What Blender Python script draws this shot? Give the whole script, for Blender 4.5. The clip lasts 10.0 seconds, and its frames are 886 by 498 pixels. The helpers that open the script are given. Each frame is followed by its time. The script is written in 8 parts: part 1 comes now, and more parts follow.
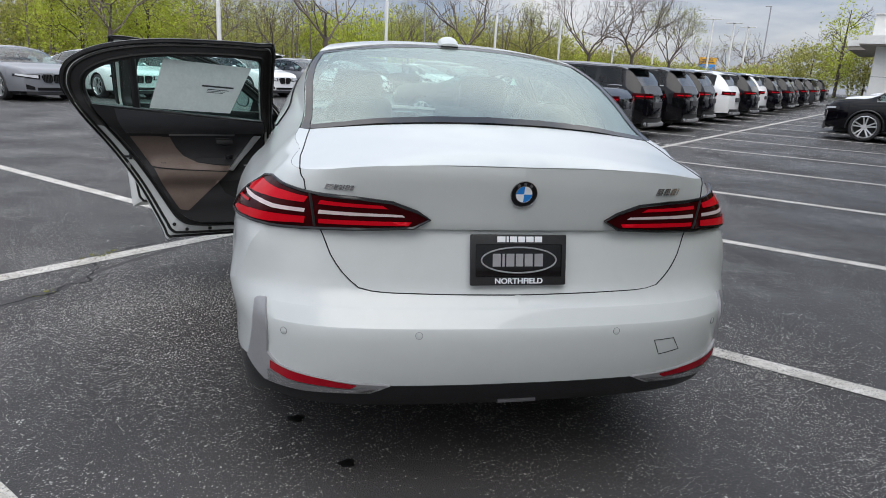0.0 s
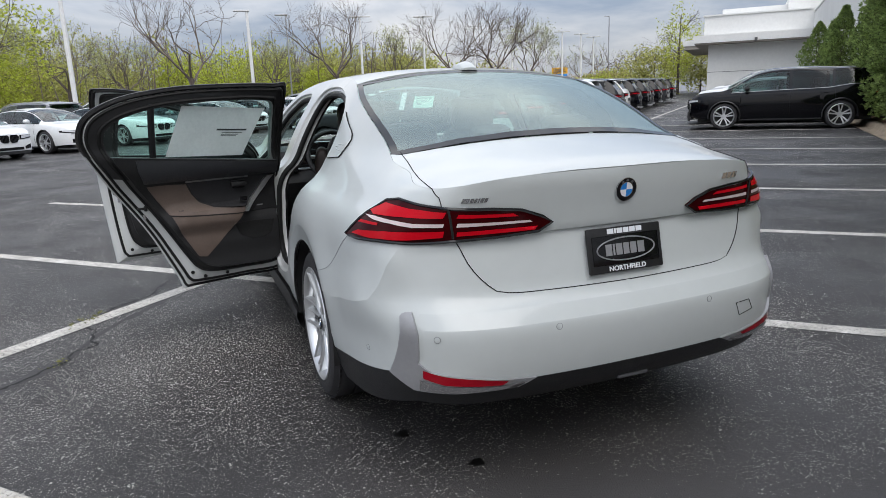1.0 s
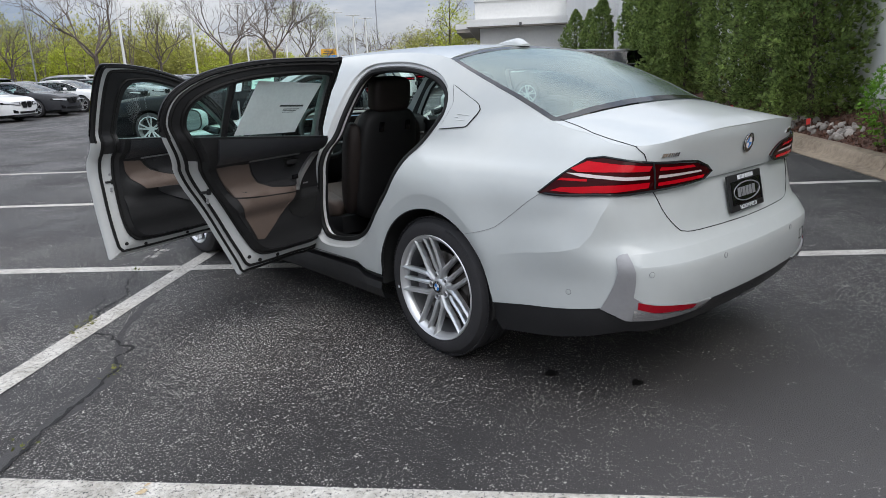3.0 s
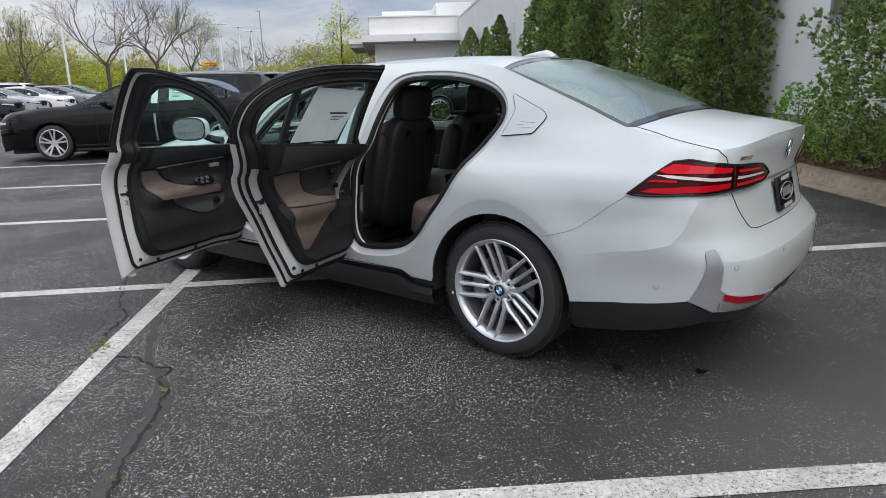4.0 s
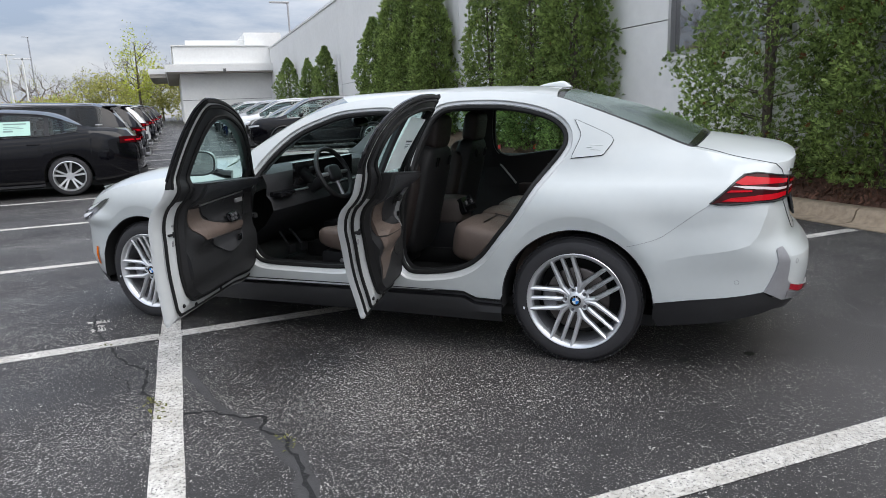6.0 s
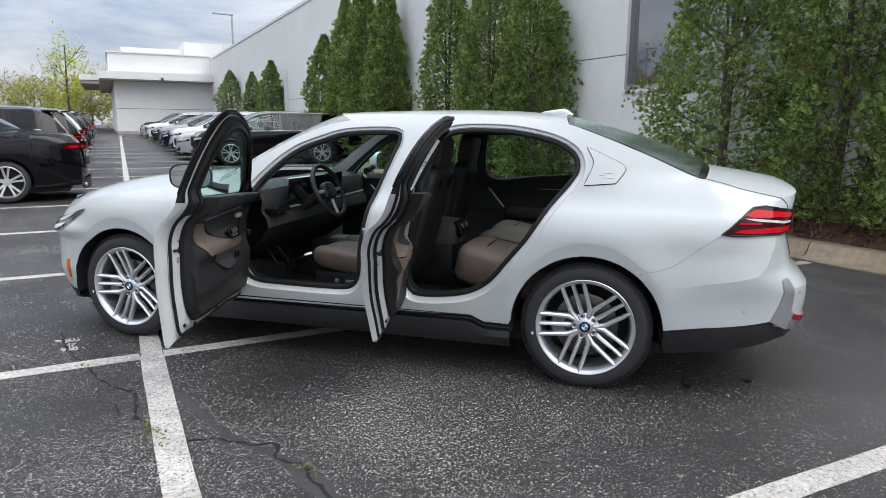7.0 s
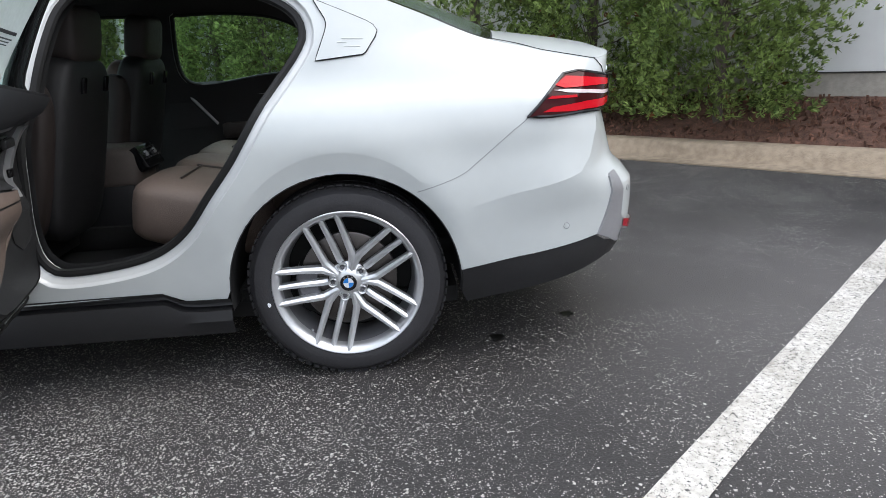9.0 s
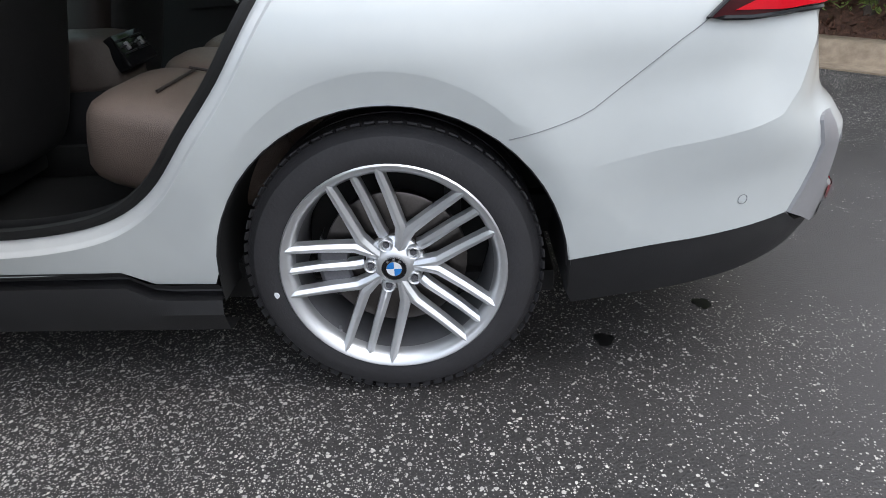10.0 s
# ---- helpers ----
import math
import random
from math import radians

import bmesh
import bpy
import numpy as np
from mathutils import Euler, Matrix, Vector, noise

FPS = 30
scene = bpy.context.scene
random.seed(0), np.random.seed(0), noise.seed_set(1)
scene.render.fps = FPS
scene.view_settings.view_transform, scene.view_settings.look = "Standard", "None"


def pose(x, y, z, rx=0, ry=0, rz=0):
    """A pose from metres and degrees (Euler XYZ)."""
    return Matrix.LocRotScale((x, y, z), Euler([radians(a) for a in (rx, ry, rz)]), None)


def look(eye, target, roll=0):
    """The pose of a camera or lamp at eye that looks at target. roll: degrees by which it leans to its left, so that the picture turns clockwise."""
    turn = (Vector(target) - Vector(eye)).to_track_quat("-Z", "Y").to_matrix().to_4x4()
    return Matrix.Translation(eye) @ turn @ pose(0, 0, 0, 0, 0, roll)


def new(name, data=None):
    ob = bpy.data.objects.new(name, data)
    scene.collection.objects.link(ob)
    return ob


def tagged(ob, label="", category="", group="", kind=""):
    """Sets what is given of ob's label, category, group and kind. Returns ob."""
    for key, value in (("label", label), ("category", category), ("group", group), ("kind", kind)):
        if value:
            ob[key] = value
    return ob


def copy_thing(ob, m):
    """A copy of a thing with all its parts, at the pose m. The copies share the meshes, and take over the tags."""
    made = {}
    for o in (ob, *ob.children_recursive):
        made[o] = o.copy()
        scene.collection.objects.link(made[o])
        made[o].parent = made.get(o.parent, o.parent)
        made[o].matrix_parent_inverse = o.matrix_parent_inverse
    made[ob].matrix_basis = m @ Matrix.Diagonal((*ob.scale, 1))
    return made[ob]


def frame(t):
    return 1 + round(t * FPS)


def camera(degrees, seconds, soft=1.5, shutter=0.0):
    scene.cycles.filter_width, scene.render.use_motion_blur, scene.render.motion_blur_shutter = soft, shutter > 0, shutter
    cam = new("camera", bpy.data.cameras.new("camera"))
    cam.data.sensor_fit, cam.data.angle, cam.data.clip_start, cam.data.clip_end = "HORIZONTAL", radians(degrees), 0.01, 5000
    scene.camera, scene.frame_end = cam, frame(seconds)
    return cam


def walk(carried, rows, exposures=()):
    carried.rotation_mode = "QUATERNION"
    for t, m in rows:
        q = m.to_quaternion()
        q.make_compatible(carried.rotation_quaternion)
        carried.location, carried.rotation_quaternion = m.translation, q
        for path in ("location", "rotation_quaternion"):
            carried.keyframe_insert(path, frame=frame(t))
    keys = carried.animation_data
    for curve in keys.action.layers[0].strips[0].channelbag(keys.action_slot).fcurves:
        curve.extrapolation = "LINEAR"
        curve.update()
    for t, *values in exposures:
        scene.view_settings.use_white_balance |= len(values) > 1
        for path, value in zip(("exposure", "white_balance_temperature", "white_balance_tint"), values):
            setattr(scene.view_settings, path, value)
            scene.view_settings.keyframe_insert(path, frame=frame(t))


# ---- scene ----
cam = camera(67.7, 10.0, soft=0.7)
PATH = [
    (0, (-0.641, -2.984, 1.366), (-0.248, -1.091, 0.851), 3.1),
    (0.5, (-1.055, -2.977, 1.368), (-0.482, -1.114, 0.92), 1.1),
    (1, (-1.447, -2.947, 1.346), (-0.72, -1.137, 0.905), -2.1),
    (1.5, (-1.854, -2.912, 1.364), (-0.968, -1.184, 0.887), -2.8),
    (2, (-2.224, -2.827, 1.366), (-1.17, -1.198, 0.882), -2.2),
    (2.5, (-2.572, -2.587, 1.379), (-1.438, -1.018, 0.875), -2.7),
    (2.7, (-2.707, -2.499, 1.365), (-1.514, -0.975, 0.86), -2.8),
    (3.8, (-3.388, -1.875, 1.373), (-1.933, -0.602, 0.86), -1.3),
    (4, (-3.518, -1.772, 1.362), (-2.011, -0.55, 0.876), -1.7),
    (4.5, (-3.773, -1.518, 1.361), (-2.201, -0.396, 0.842), -1.5),
    (5, (-3.944, -1.209, 1.374), (-2.304, -0.184, 0.867), -1.6),
    (5.5, (-4.164, -0.921, 1.39), (-2.434, -0.033, 0.922), -3.0),
    (7, (-4.415, -0.245, 1.408), (-2.53, 0.317, 1.046), 0.4),
    (7.5, (-4.294, -0.18, 1.379), (-2.397, 0.317, 0.983), -0.6),
    (8, (-3.946, -0.198, 1.268), (-2.024, 0.088, 0.795), -0.7),
    (8.5, (-3.536, -0.177, 1.173), (-1.604, -0.095, 0.662), -0.3),
    (9, (-3.118, -0.2, 1.124), (-1.207, -0.321, 0.544), -3.1),
    (9.5, (-2.661, -0.255, 1.11), (-0.803, -0.211, 0.371), -2.7),
    (10, (-2.256, -0.165, 1.081), (-0.469, -0.101, 0.185), -2.2),
]
EXPOSURE = [(0.0, 0.63), (2.5, 0.60), (5.0, 0.70), (7.0, 0.89), (7.5, 0.91), (8.5, 1.16), (9.0, 1.20), (9.5, 1.19), (10.0, 1.18)]
walk(cam, [(t, look(eye, target, roll)) for t, eye, target, roll in PATH], EXPOSURE)

# ---------------------------------------------------------------- sky and light
SUN_UP, SUN_TURN = radians(52), radians(180)
world = bpy.data.worlds.new("cloudy_sky")
scene.world = world
world.use_nodes = True
wn, wl = world.node_tree.nodes, world.node_tree.links
wn.clear()
w_out = wn.new("ShaderNodeOutputWorld")
w_bg = wn.new("ShaderNodeBackground")
w_bg.inputs["Strength"].default_value = 0.122
w_sky = wn.new("ShaderNodeTexSky")
w_sky.sky_type, w_sky.sun_disc = "NISHITA", False
w_sky.sun_elevation, w_sky.sun_rotation = SUN_UP, SUN_TURN
w_sky.air_density, w_sky.dust_density = 1.0, 2.0
w_tc = wn.new("ShaderNodeTexCoord")
w_map = wn.new("ShaderNodeMapping")
w_map.inputs["Scale"].default_value = (1.0, 1.0, 3.2)
w_n1 = wn.new("ShaderNodeTexNoise")
w_n1.inputs["Scale"].default_value, w_n1.inputs["Detail"].default_value = 2.3, 7.0
w_n1.inputs["Roughness"].default_value = 0.55
w_n1.inputs["Distortion"].default_value = 0.35
w_r1 = wn.new("ShaderNodeValToRGB")
w_r1.color_ramp.elements[0].position, w_r1.color_ramp.elements[0].color = 0.38, (3.0, 3.6, 4.7, 1)
w_r1.color_ramp.elements[1].position, w_r1.color_ramp.elements[1].color = 0.64, (8.32, 8.25, 8.35, 1)
w_mix = wn.new("ShaderNodeMix")
w_mix.data_type = "RGBA"
w_mix.inputs["Factor"].default_value = 0.86
wl.new(w_tc.outputs["Generated"], w_map.inputs["Vector"])
wl.new(w_map.outputs["Vector"], w_n1.inputs["Vector"])
wl.new(w_n1.outputs["Fac"], w_r1.inputs["Fac"])
wl.new(w_sky.outputs["Color"], w_mix.inputs["A"])
wl.new(w_r1.outputs["Color"], w_mix.inputs["B"])
w_sep, w_up, w_mul = wn.new("ShaderNodeSeparateXYZ"), wn.new("ShaderNodeMapRange"), wn.new("ShaderNodeVectorMath")
w_up.inputs["From Min"].default_value, w_up.inputs["From Max"].default_value = 0.0, 0.75
w_up.inputs["To Min"].default_value, w_up.inputs["To Max"].default_value = 0.46, 1.55
w_mul.operation = "SCALE"
wl.new(w_tc.outputs["Generated"], w_sep.inputs["Vector"])
wl.new(w_sep.outputs["Z"], w_up.inputs["Value"])
wl.new(w_mix.outputs["Result"], w_mul.inputs[0])
wl.new(w_up.outputs["Result"], w_mul.inputs["Scale"])
wl.new(w_mul.outputs["Vector"], w_bg.inputs["Color"])
wl.new(w_bg.outputs["Background"], w_out.inputs["Surface"])

sun = new("sun", bpy.data.lights.new("sun", "SUN"))
sun.data.energy, sun.data.angle, sun.data.color = 1.0, radians(50), (1.0, 0.97, 0.93)
sun.matrix_world = look((0, 0, 30), (-30 * math.cos(SUN_UP) * math.sin(SUN_TURN), -30 * math.cos(SUN_UP) * math.cos(SUN_TURN), 30 - 30 * math.sin(SUN_UP)))


# ---------------------------------------------------------------- materials
def mat(name, col, rough=0.5, metal=0.0, var=0.12, scale=6.0, bump=0.0, bscale=60.0, coat=0.0, spec=0.5, col2=None, rvar=0.06, island=False, rnd=0.0):
    """Principled material with colour and roughness that vary at two scales, and fine relief."""
    m = bpy.data.materials.new(name)
    m.use_nodes = True
    nt = m.node_tree
    n, l = nt.nodes, nt.links
    p = n["Principled BSDF"]
    p.inputs["Metallic"].default_value = metal
    p.inputs["Specular IOR Level"].default_value = spec
    p.inputs["Coat Weight"].default_value = coat
    p.inputs["Coat Roughness"].default_value = 0.04
    tc = n.new("ShaderNodeTexCoord")
    big, small = n.new("ShaderNodeTexNoise"), n.new("ShaderNodeTexNoise")
    big.inputs["Scale"].default_value, big.inputs["Detail"].default_value = scale, 4
    small.inputs["Scale"].default_value, small.inputs["Detail"].default_value = scale * 9, 3
    for t in (big, small):
        l.new(tc.outputs["Object"], t.inputs["Vector"])
    add = n.new("ShaderNodeMath")
    add.operation = "ADD"
    l.new(big.outputs["Fac"], add.inputs[0])
    l.new(small.outputs["Fac"], add.inputs[1])
    half = n.new("ShaderNodeMath")
    half.operation = "MULTIPLY"
    half.inputs[1].default_value = 0.5
    l.new(add.outputs[0], half.inputs[0])
    ramp = n.new("ShaderNodeValToRGB")
    c = col if col2 is None else col2
    lo = [max(0.0, v * (1 - var)) for v in col]
    hi = [min(1.0, v * (1 + var)) for v in c]
    ramp.color_ramp.elements[0].position, ramp.color_ramp.elements[1].position = 0.33, 0.67
    ramp.color_ramp.elements[0].color, ramp.color_ramp.elements[1].color = (*lo, 1), (*hi, 1)
    l.new(half.outputs[0], ramp.inputs["Fac"])
    last = ramp.outputs["Color"]
    if rnd:
        hue = n.new("ShaderNodeHueSaturation")
        rr = n.new("ShaderNodeMapRange")
        rr.inputs["To Min"].default_value, rr.inputs["To Max"].default_value = 1 - rnd, 1 + rnd
        if island:
            geo = n.new("ShaderNodeNewGeometry")
            l.new(geo.outputs["Random Per Island"], rr.inputs["Value"])
        else:
            oi = n.new("ShaderNodeObjectInfo")
            l.new(oi.outputs["Random"], rr.inputs["Value"])
        l.new(rr.outputs["Result"], hue.inputs["Value"])
        l.new(last, hue.inputs["Color"])
        last = hue.outputs["Color"]
    l.new(last, p.inputs["Base Color"])
    rm = n.new("ShaderNodeMapRange")
    rm.inputs["To Min"].default_value, rm.inputs["To Max"].default_value = max(0.01, rough - rvar), min(1, rough + rvar)
    l.new(small.outputs["Fac"], rm.inputs["Value"])
    l.new(rm.outputs["Result"], p.inputs["Roughness"])
    if bump:
        bn, b = n.new("ShaderNodeTexNoise"), n.new("ShaderNodeBump")
        bn.inputs["Scale"].default_value, bn.inputs["Detail"].default_value = bscale, 3
        b.inputs["Strength"].default_value, b.inputs["Distance"].default_value = bump, 0.01
        l.new(tc.outputs["Object"], bn.inputs["Vector"])
        l.new(bn.outputs["Fac"], b.inputs["Height"])
        l.new(b.outputs["Normal"], p.inputs["Normal"])
    return m


def glass(name, tint, rough=0.02, see=0.75, sheen=(1.0, 1.0, 1.0)):
    """Thin tinted pane: a mix of clear, tinted and mirror-like parts."""
    m = bpy.data.materials.new(name)
    m.use_nodes = True
    n, l = m.node_tree.nodes, m.node_tree.links
    n.clear()
    out, mix = n.new("ShaderNodeOutputMaterial"), n.new("ShaderNodeMixShader")
    tr, gl = n.new("ShaderNodeBsdfTransparent"), n.new("ShaderNodeBsdfGlossy")
    lw, fr = n.new("ShaderNodeLayerWeight"), n.new("ShaderNodeMath")
    lw.inputs["Blend"].default_value = 0.5
    fr.operation = "POWER"
    fr.inputs[1].default_value = 4.5
    l.new(lw.outputs["Facing"], fr.inputs[0])
    boost = n.new("ShaderNodeMath")
    boost.operation, boost.use_clamp = "MULTIPLY_ADD", True
    boost.inputs[1].default_value, boost.inputs[2].default_value = 0.95, 1 - see
    tr.inputs["Color"].default_value = (*tint, 1)
    gl.inputs["Roughness"].default_value = rough
    gl.inputs["Color"].default_value = (*sheen, 1)
    l.new(fr.outputs[0], boost.inputs[0])
    l.new(boost.outputs[0], mix.inputs[0])
    l.new(tr.outputs[0], mix.inputs[1])
    l.new(gl.outputs[0], mix.inputs[2])
    l.new(mix.outputs[0], out.inputs["Surface"])
    return m


def lens(name, col, glow=0.0, rough=0.08):
    m = mat(name, col, rough, 0, 0.08, 30, coat=0.0, spec=0.12)
    if glow:
        p = m.node_tree.nodes["Principled BSDF"]
        p.inputs["Emission Color"].default_value = (*col, 1)
        p.inputs["Emission Strength"].default_value = glow
    return m


def asphalt_mat():
    m = bpy.data.materials.new("asphalt")
    m.use_nodes = True
    n, l = m.node_tree.nodes, m.node_tree.links
    p = n["Principled BSDF"]
    p.inputs["Specular IOR Level"].default_value = 0.42
    tc = n.new("ShaderNodeTexCoord")

    def noise_tex(scale, detail=4.0, rough=0.55):
        t = n.new("ShaderNodeTexNoise")
        t.inputs["Scale"].default_value, t.inputs["Detail"].default_value, t.inputs["Roughness"].default_value = scale, detail, rough
        l.new(tc.outputs["Object"], t.inputs["Vector"])
        return t.outputs["Fac"]

    def ramp(fac, a, b, ca, cb):
        r = n.new("ShaderNodeValToRGB")
        r.color_ramp.elements[0].position, r.color_ramp.elements[1].position = a, b
        r.color_ramp.elements[0].color, r.color_ramp.elements[1].color = ca, cb
        l.new(fac, r.inputs["Fac"])
        return r.outputs["Color"]

    def mixc(f, a, b):
        x = n.new("ShaderNodeMix")
        x.data_type = "RGBA"
        l.new(f, x.inputs["Factor"])
        l.new(a, x.inputs["A"])
        l.new(b, x.inputs["B"])
        return x.outputs["Result"]

    def maths(op, a, b):
        x = n.new("ShaderNodeMath")
        x.operation = op
        x.inputs[2].default_value = 0.14
        for i, v in enumerate((a, b)):
            if isinstance(v, (int, float)):
                x.inputs[i].default_value = v
            else:
                l.new(v, x.inputs[i])
        return x.outputs[0]

    def warped(amount, scale):
        """Coordinates pushed about by noise, so that chips come out angular."""
        t = n.new("ShaderNodeTexNoise")
        t.inputs["Scale"].default_value, t.inputs["Detail"].default_value = scale, 2.0
        l.new(tc.outputs["Object"], t.inputs["Vector"])
        s = n.new("ShaderNodeVectorMath")
        s.operation = "MULTIPLY_ADD"
        s.inputs[1].default_value = (amount, amount, amount)
        l.new(t.outputs["Color"], s.inputs[0])
        l.new(tc.outputs["Object"], s.inputs[2])
        return s.outputs[0]

    def blob(x, y, radius):
        """1 at a worn place, 0 beyond its radius."""
        d = n.new("ShaderNodeVectorMath")
        d.operation = "DISTANCE"
        d.inputs[1].default_value = (x, y, 0)
        l.new(warped(0.5, 1.7), d.inputs[0])
        r = n.new("ShaderNodeMapRange")
        r.interpolation_type = "SMOOTHSTEP"
        r.inputs["From Min"].default_value, r.inputs["From Max"].default_value = radius, 0.0
        l.new(d.outputs["Value"], r.inputs["Value"])
        return r.outputs["Result"]

    # bitumen with broad worn and damp areas
    base = ramp(noise_tex(0.55, 5), 0.35, 0.68, (0.0150, 0.0139, 0.0135, 1), (0.0365, 0.0337, 0.0330, 1))
    fine = ramp(noise_tex(210, 3), 0.34, 0.72, (0.0035, 0.0032, 0.0032, 1), (0.060, 0.056, 0.055, 1))
    half = n.new("ShaderNodeMix")
    half.data_type = "RGBA"
    half.inputs["Factor"].default_value = 0.42
    l.new(base, half.inputs["A"])
    l.new(fine, half.inputs["B"])
    # two paler, smoother stretches beside the kerb
    pale_tone = n.new("ShaderNodeRGB")
    pale_tone.outputs[0].default_value = (0.115, 0.108, 0.106, 1)
    col = mixc(maths("MULTIPLY", blob(-0.4, -1.9, 2.0), 0.7), half.outputs["Result"], pale_tone.outputs[0])
    col = mixc(maths("MULTIPLY", blob(1.8, -0.6, 4.2), 0.17), col, pale_tone.outputs[0])
    # old damp stains
    stain = n.new("ShaderNodeRGB")
    stain.outputs[0].default_value = (0.010, 0.0095, 0.009, 1)
    for x, y, radius in ((1.16, -3.11, 0.42), (0.86, -3.22, 0.36), (0.55, -2.6, 0.5)):
        col = mixc(maths("MULTIPLY", blob(x, y, radius), 0.8), col, stain.outputs[0])
    # pale stone chips in three sizes, laid bare where the surface is worn
    worn = maths("ADD", maths("MULTIPLY", maths("SUBTRACT", noise_tex(0.9, 5), 0.5), 1.5), maths("MULTIPLY", maths("SUBTRACT", noise_tex(6.0, 3), 0.5), 0.55))
    for x, y, radius, amount in ((-1.29, 1.12, 0.75, 0.46), (-1.2, 1.0, 2.3, 0.30), (-1.2, -0.1, 1.3, 0.08), (-0.6, -0.9, 1.0, -0.10), (0.3, -1.2, 1.4, -0.14), (0.7, -2.7, 1.6, -0.12)):
        worn = maths("ADD", worn, maths("MULTIPLY", blob(x, y, radius), amount))
    height = None
    for scale, cut, tone in ((70.0, 0.92, 0.95), (118.0, 0.74, 0.90), (205.0, 0.76, 0.66)):
        v = n.new("ShaderNodeTexVoronoi")
        v.inputs["Scale"].default_value, v.inputs["Randomness"].default_value = scale, 1.0
        l.new(warped(0.55 / scale, scale * 1.6), v.inputs["Vector"])
        sep = n.new("ShaderNodeSeparateColor")
        l.new(v.outputs["Color"], sep.inputs["Color"])
        pick = maths("GREATER_THAN", maths("ADD", sep.outputs[0], worn), cut)
        near = maths("LESS_THAN", v.outputs["Distance"], maths("MULTIPLY_ADD", sep.outputs[1], 0.26))
        chip = maths("MULTIPLY", pick, near)
        shade = ramp(sep.outputs[2], 0.0, 1.0, (tone * 0.16, tone * 0.155, tone * 0.15, 1), (tone, tone * 0.96, tone * 0.88, 1))
        col = mixc(chip, col, shade)
        height = chip if height is None else maths("ADD", height, chip)
    l.new(col, p.inputs["Base Color"])
    r = n.new("ShaderNodeMapRange")
    r.inputs["From Min"].default_value, r.inputs["From Max"].default_value = 0.35, 0.7
    r.inputs["To Min"].default_value, r.inputs["To Max"].default_value = 0.48, 0.72
    l.new(noise_tex(0.8, 3), r.inputs["Value"])
    l.new(r.outputs["Result"], p.inputs["Roughness"])
    b = n.new("ShaderNodeBump")
    b.inputs["Strength"].default_value, b.inputs["Distance"].default_value = 0.9, 0.005
    l.new(maths("ADD", maths("MULTIPLY", height, 0.45), noise_tex(150, 3)), b.inputs["Height"])
    l.new(b.outputs["Normal"], p.inputs["Normal"])
    return m


def worn_paint_mat():
    m = mat("worn_line_paint", (0.46, 0.43, 0.375), 0.8, 0, 0.22, 5, bump=0.7, bscale=180, col2=(0.58, 0.56, 0.52))
    n, l = m.node_tree.nodes, m.node_tree.links
    p = n["Principled BSDF"]
    src = p.inputs["Base Color"].links[0].from_socket
    tc = n.new("ShaderNodeTexCoord")
    t = n.new("ShaderNodeTexNoise")
    t.inputs["Scale"].default_value, t.inputs["Detail"].default_value, t.inputs["Roughness"].default_value = 95, 6, 0.75
    l.new(tc.outputs["Object"], t.inputs["Vector"])
    r = n.new("ShaderNodeValToRGB")
    r.color_ramp.elements[0].position, r.color_ramp.elements[1].position = 0.39, 0.46
    l.new(t.outputs["Fac"], r.inputs["Fac"])
    x = n.new("ShaderNodeMix")
    x.data_type = "RGBA"
    l.new(r.outputs["Color"], x.inputs["Factor"])
    x.inputs["A"].default_value = (0.05, 0.05, 0.05, 1)
    l.new(src, x.inputs["B"])
    l.new(x.outputs["Result"], p.inputs["Base Color"])
    return m


ASPHALT = asphalt_mat()
LINE = worn_paint_mat()
CRACK = mat("crack_filler", (0.008, 0.008, 0.008), 0.8, 0, 0.3, 12, 0.6, 90)
PATCH = mat("sealed_asphalt", (0.044, 0.042, 0.042), 0.7, 0, 0.25, 3, 0.5, 150)
OIL = mat("oil_stain", (0.006, 0.006, 0.006), 0.35, 0, 0.3, 9)
CONCRETE = mat("kerb_concrete", (0.23, 0.175, 0.12), 0.85, 0, 0.22, 1.6, 0.8, 60, col2=(0.31, 0.245, 0.175))
FOUNDATION = mat("foundation_concrete", (0.40, 0.37, 0.32), 0.9, 0, 0.2, 2.0, 0.5, 60)
STUCCO = mat("white_wall_panel", (0.72, 0.72, 0.70), 0.75, 0, 0.05, 0.6, 0.25, 130)
FASCIA = mat("white_fascia", (0.70, 0.70, 0.68), 0.55, 0, 0.05, 1.0)
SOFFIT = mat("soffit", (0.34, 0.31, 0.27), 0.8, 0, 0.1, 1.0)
JOINT = mat("panel_joint", (0.10, 0.10, 0.10), 0.9, 0, 0.2, 5)
WHITE_METAL = mat("white_painted_metal", (0.72, 0.72, 0.71), 0.45, 0, 0.06, 2.0)
ALU = mat("anodised_aluminium", (0.45, 0.45, 0.46), 0.35, 1.0, 0.08, 3)
MULCH = mat("bark_mulch", (0.055, 0.026, 0.016), 0.95, 0, 0.5, 14, 1.0, 55, col2=(0.12, 0.06, 0.04))
CHIP = mat("bark_chip", (0.075, 0.034, 0.020), 0.9, 0, 0.35, 30, col2=(0.15, 0.075, 0.05), island=True, rnd=0.5)
STONE = mat("river_stone", (0.36, 0.32, 0.28), 0.8, 0, 0.25, 9, 0.4, 40, rnd=0.4)
PAINT = mat("pearl_white_paint", (0.505, 0.530, 0.522), 0.34, 0, 0.02, 2.0, coat=0.75, rvar=0.02, spec=0.25)
JAMB = mat("white_jamb_paint", (0.56, 0.575, 0.57), 0.35, 0, 0.02, 3.0, coat=0.6)
TRIM = mat("black_trim_plastic", (0.015, 0.015, 0.016), 0.42, 0, 0.2, 10, 0.1, 300, spec=0.5)
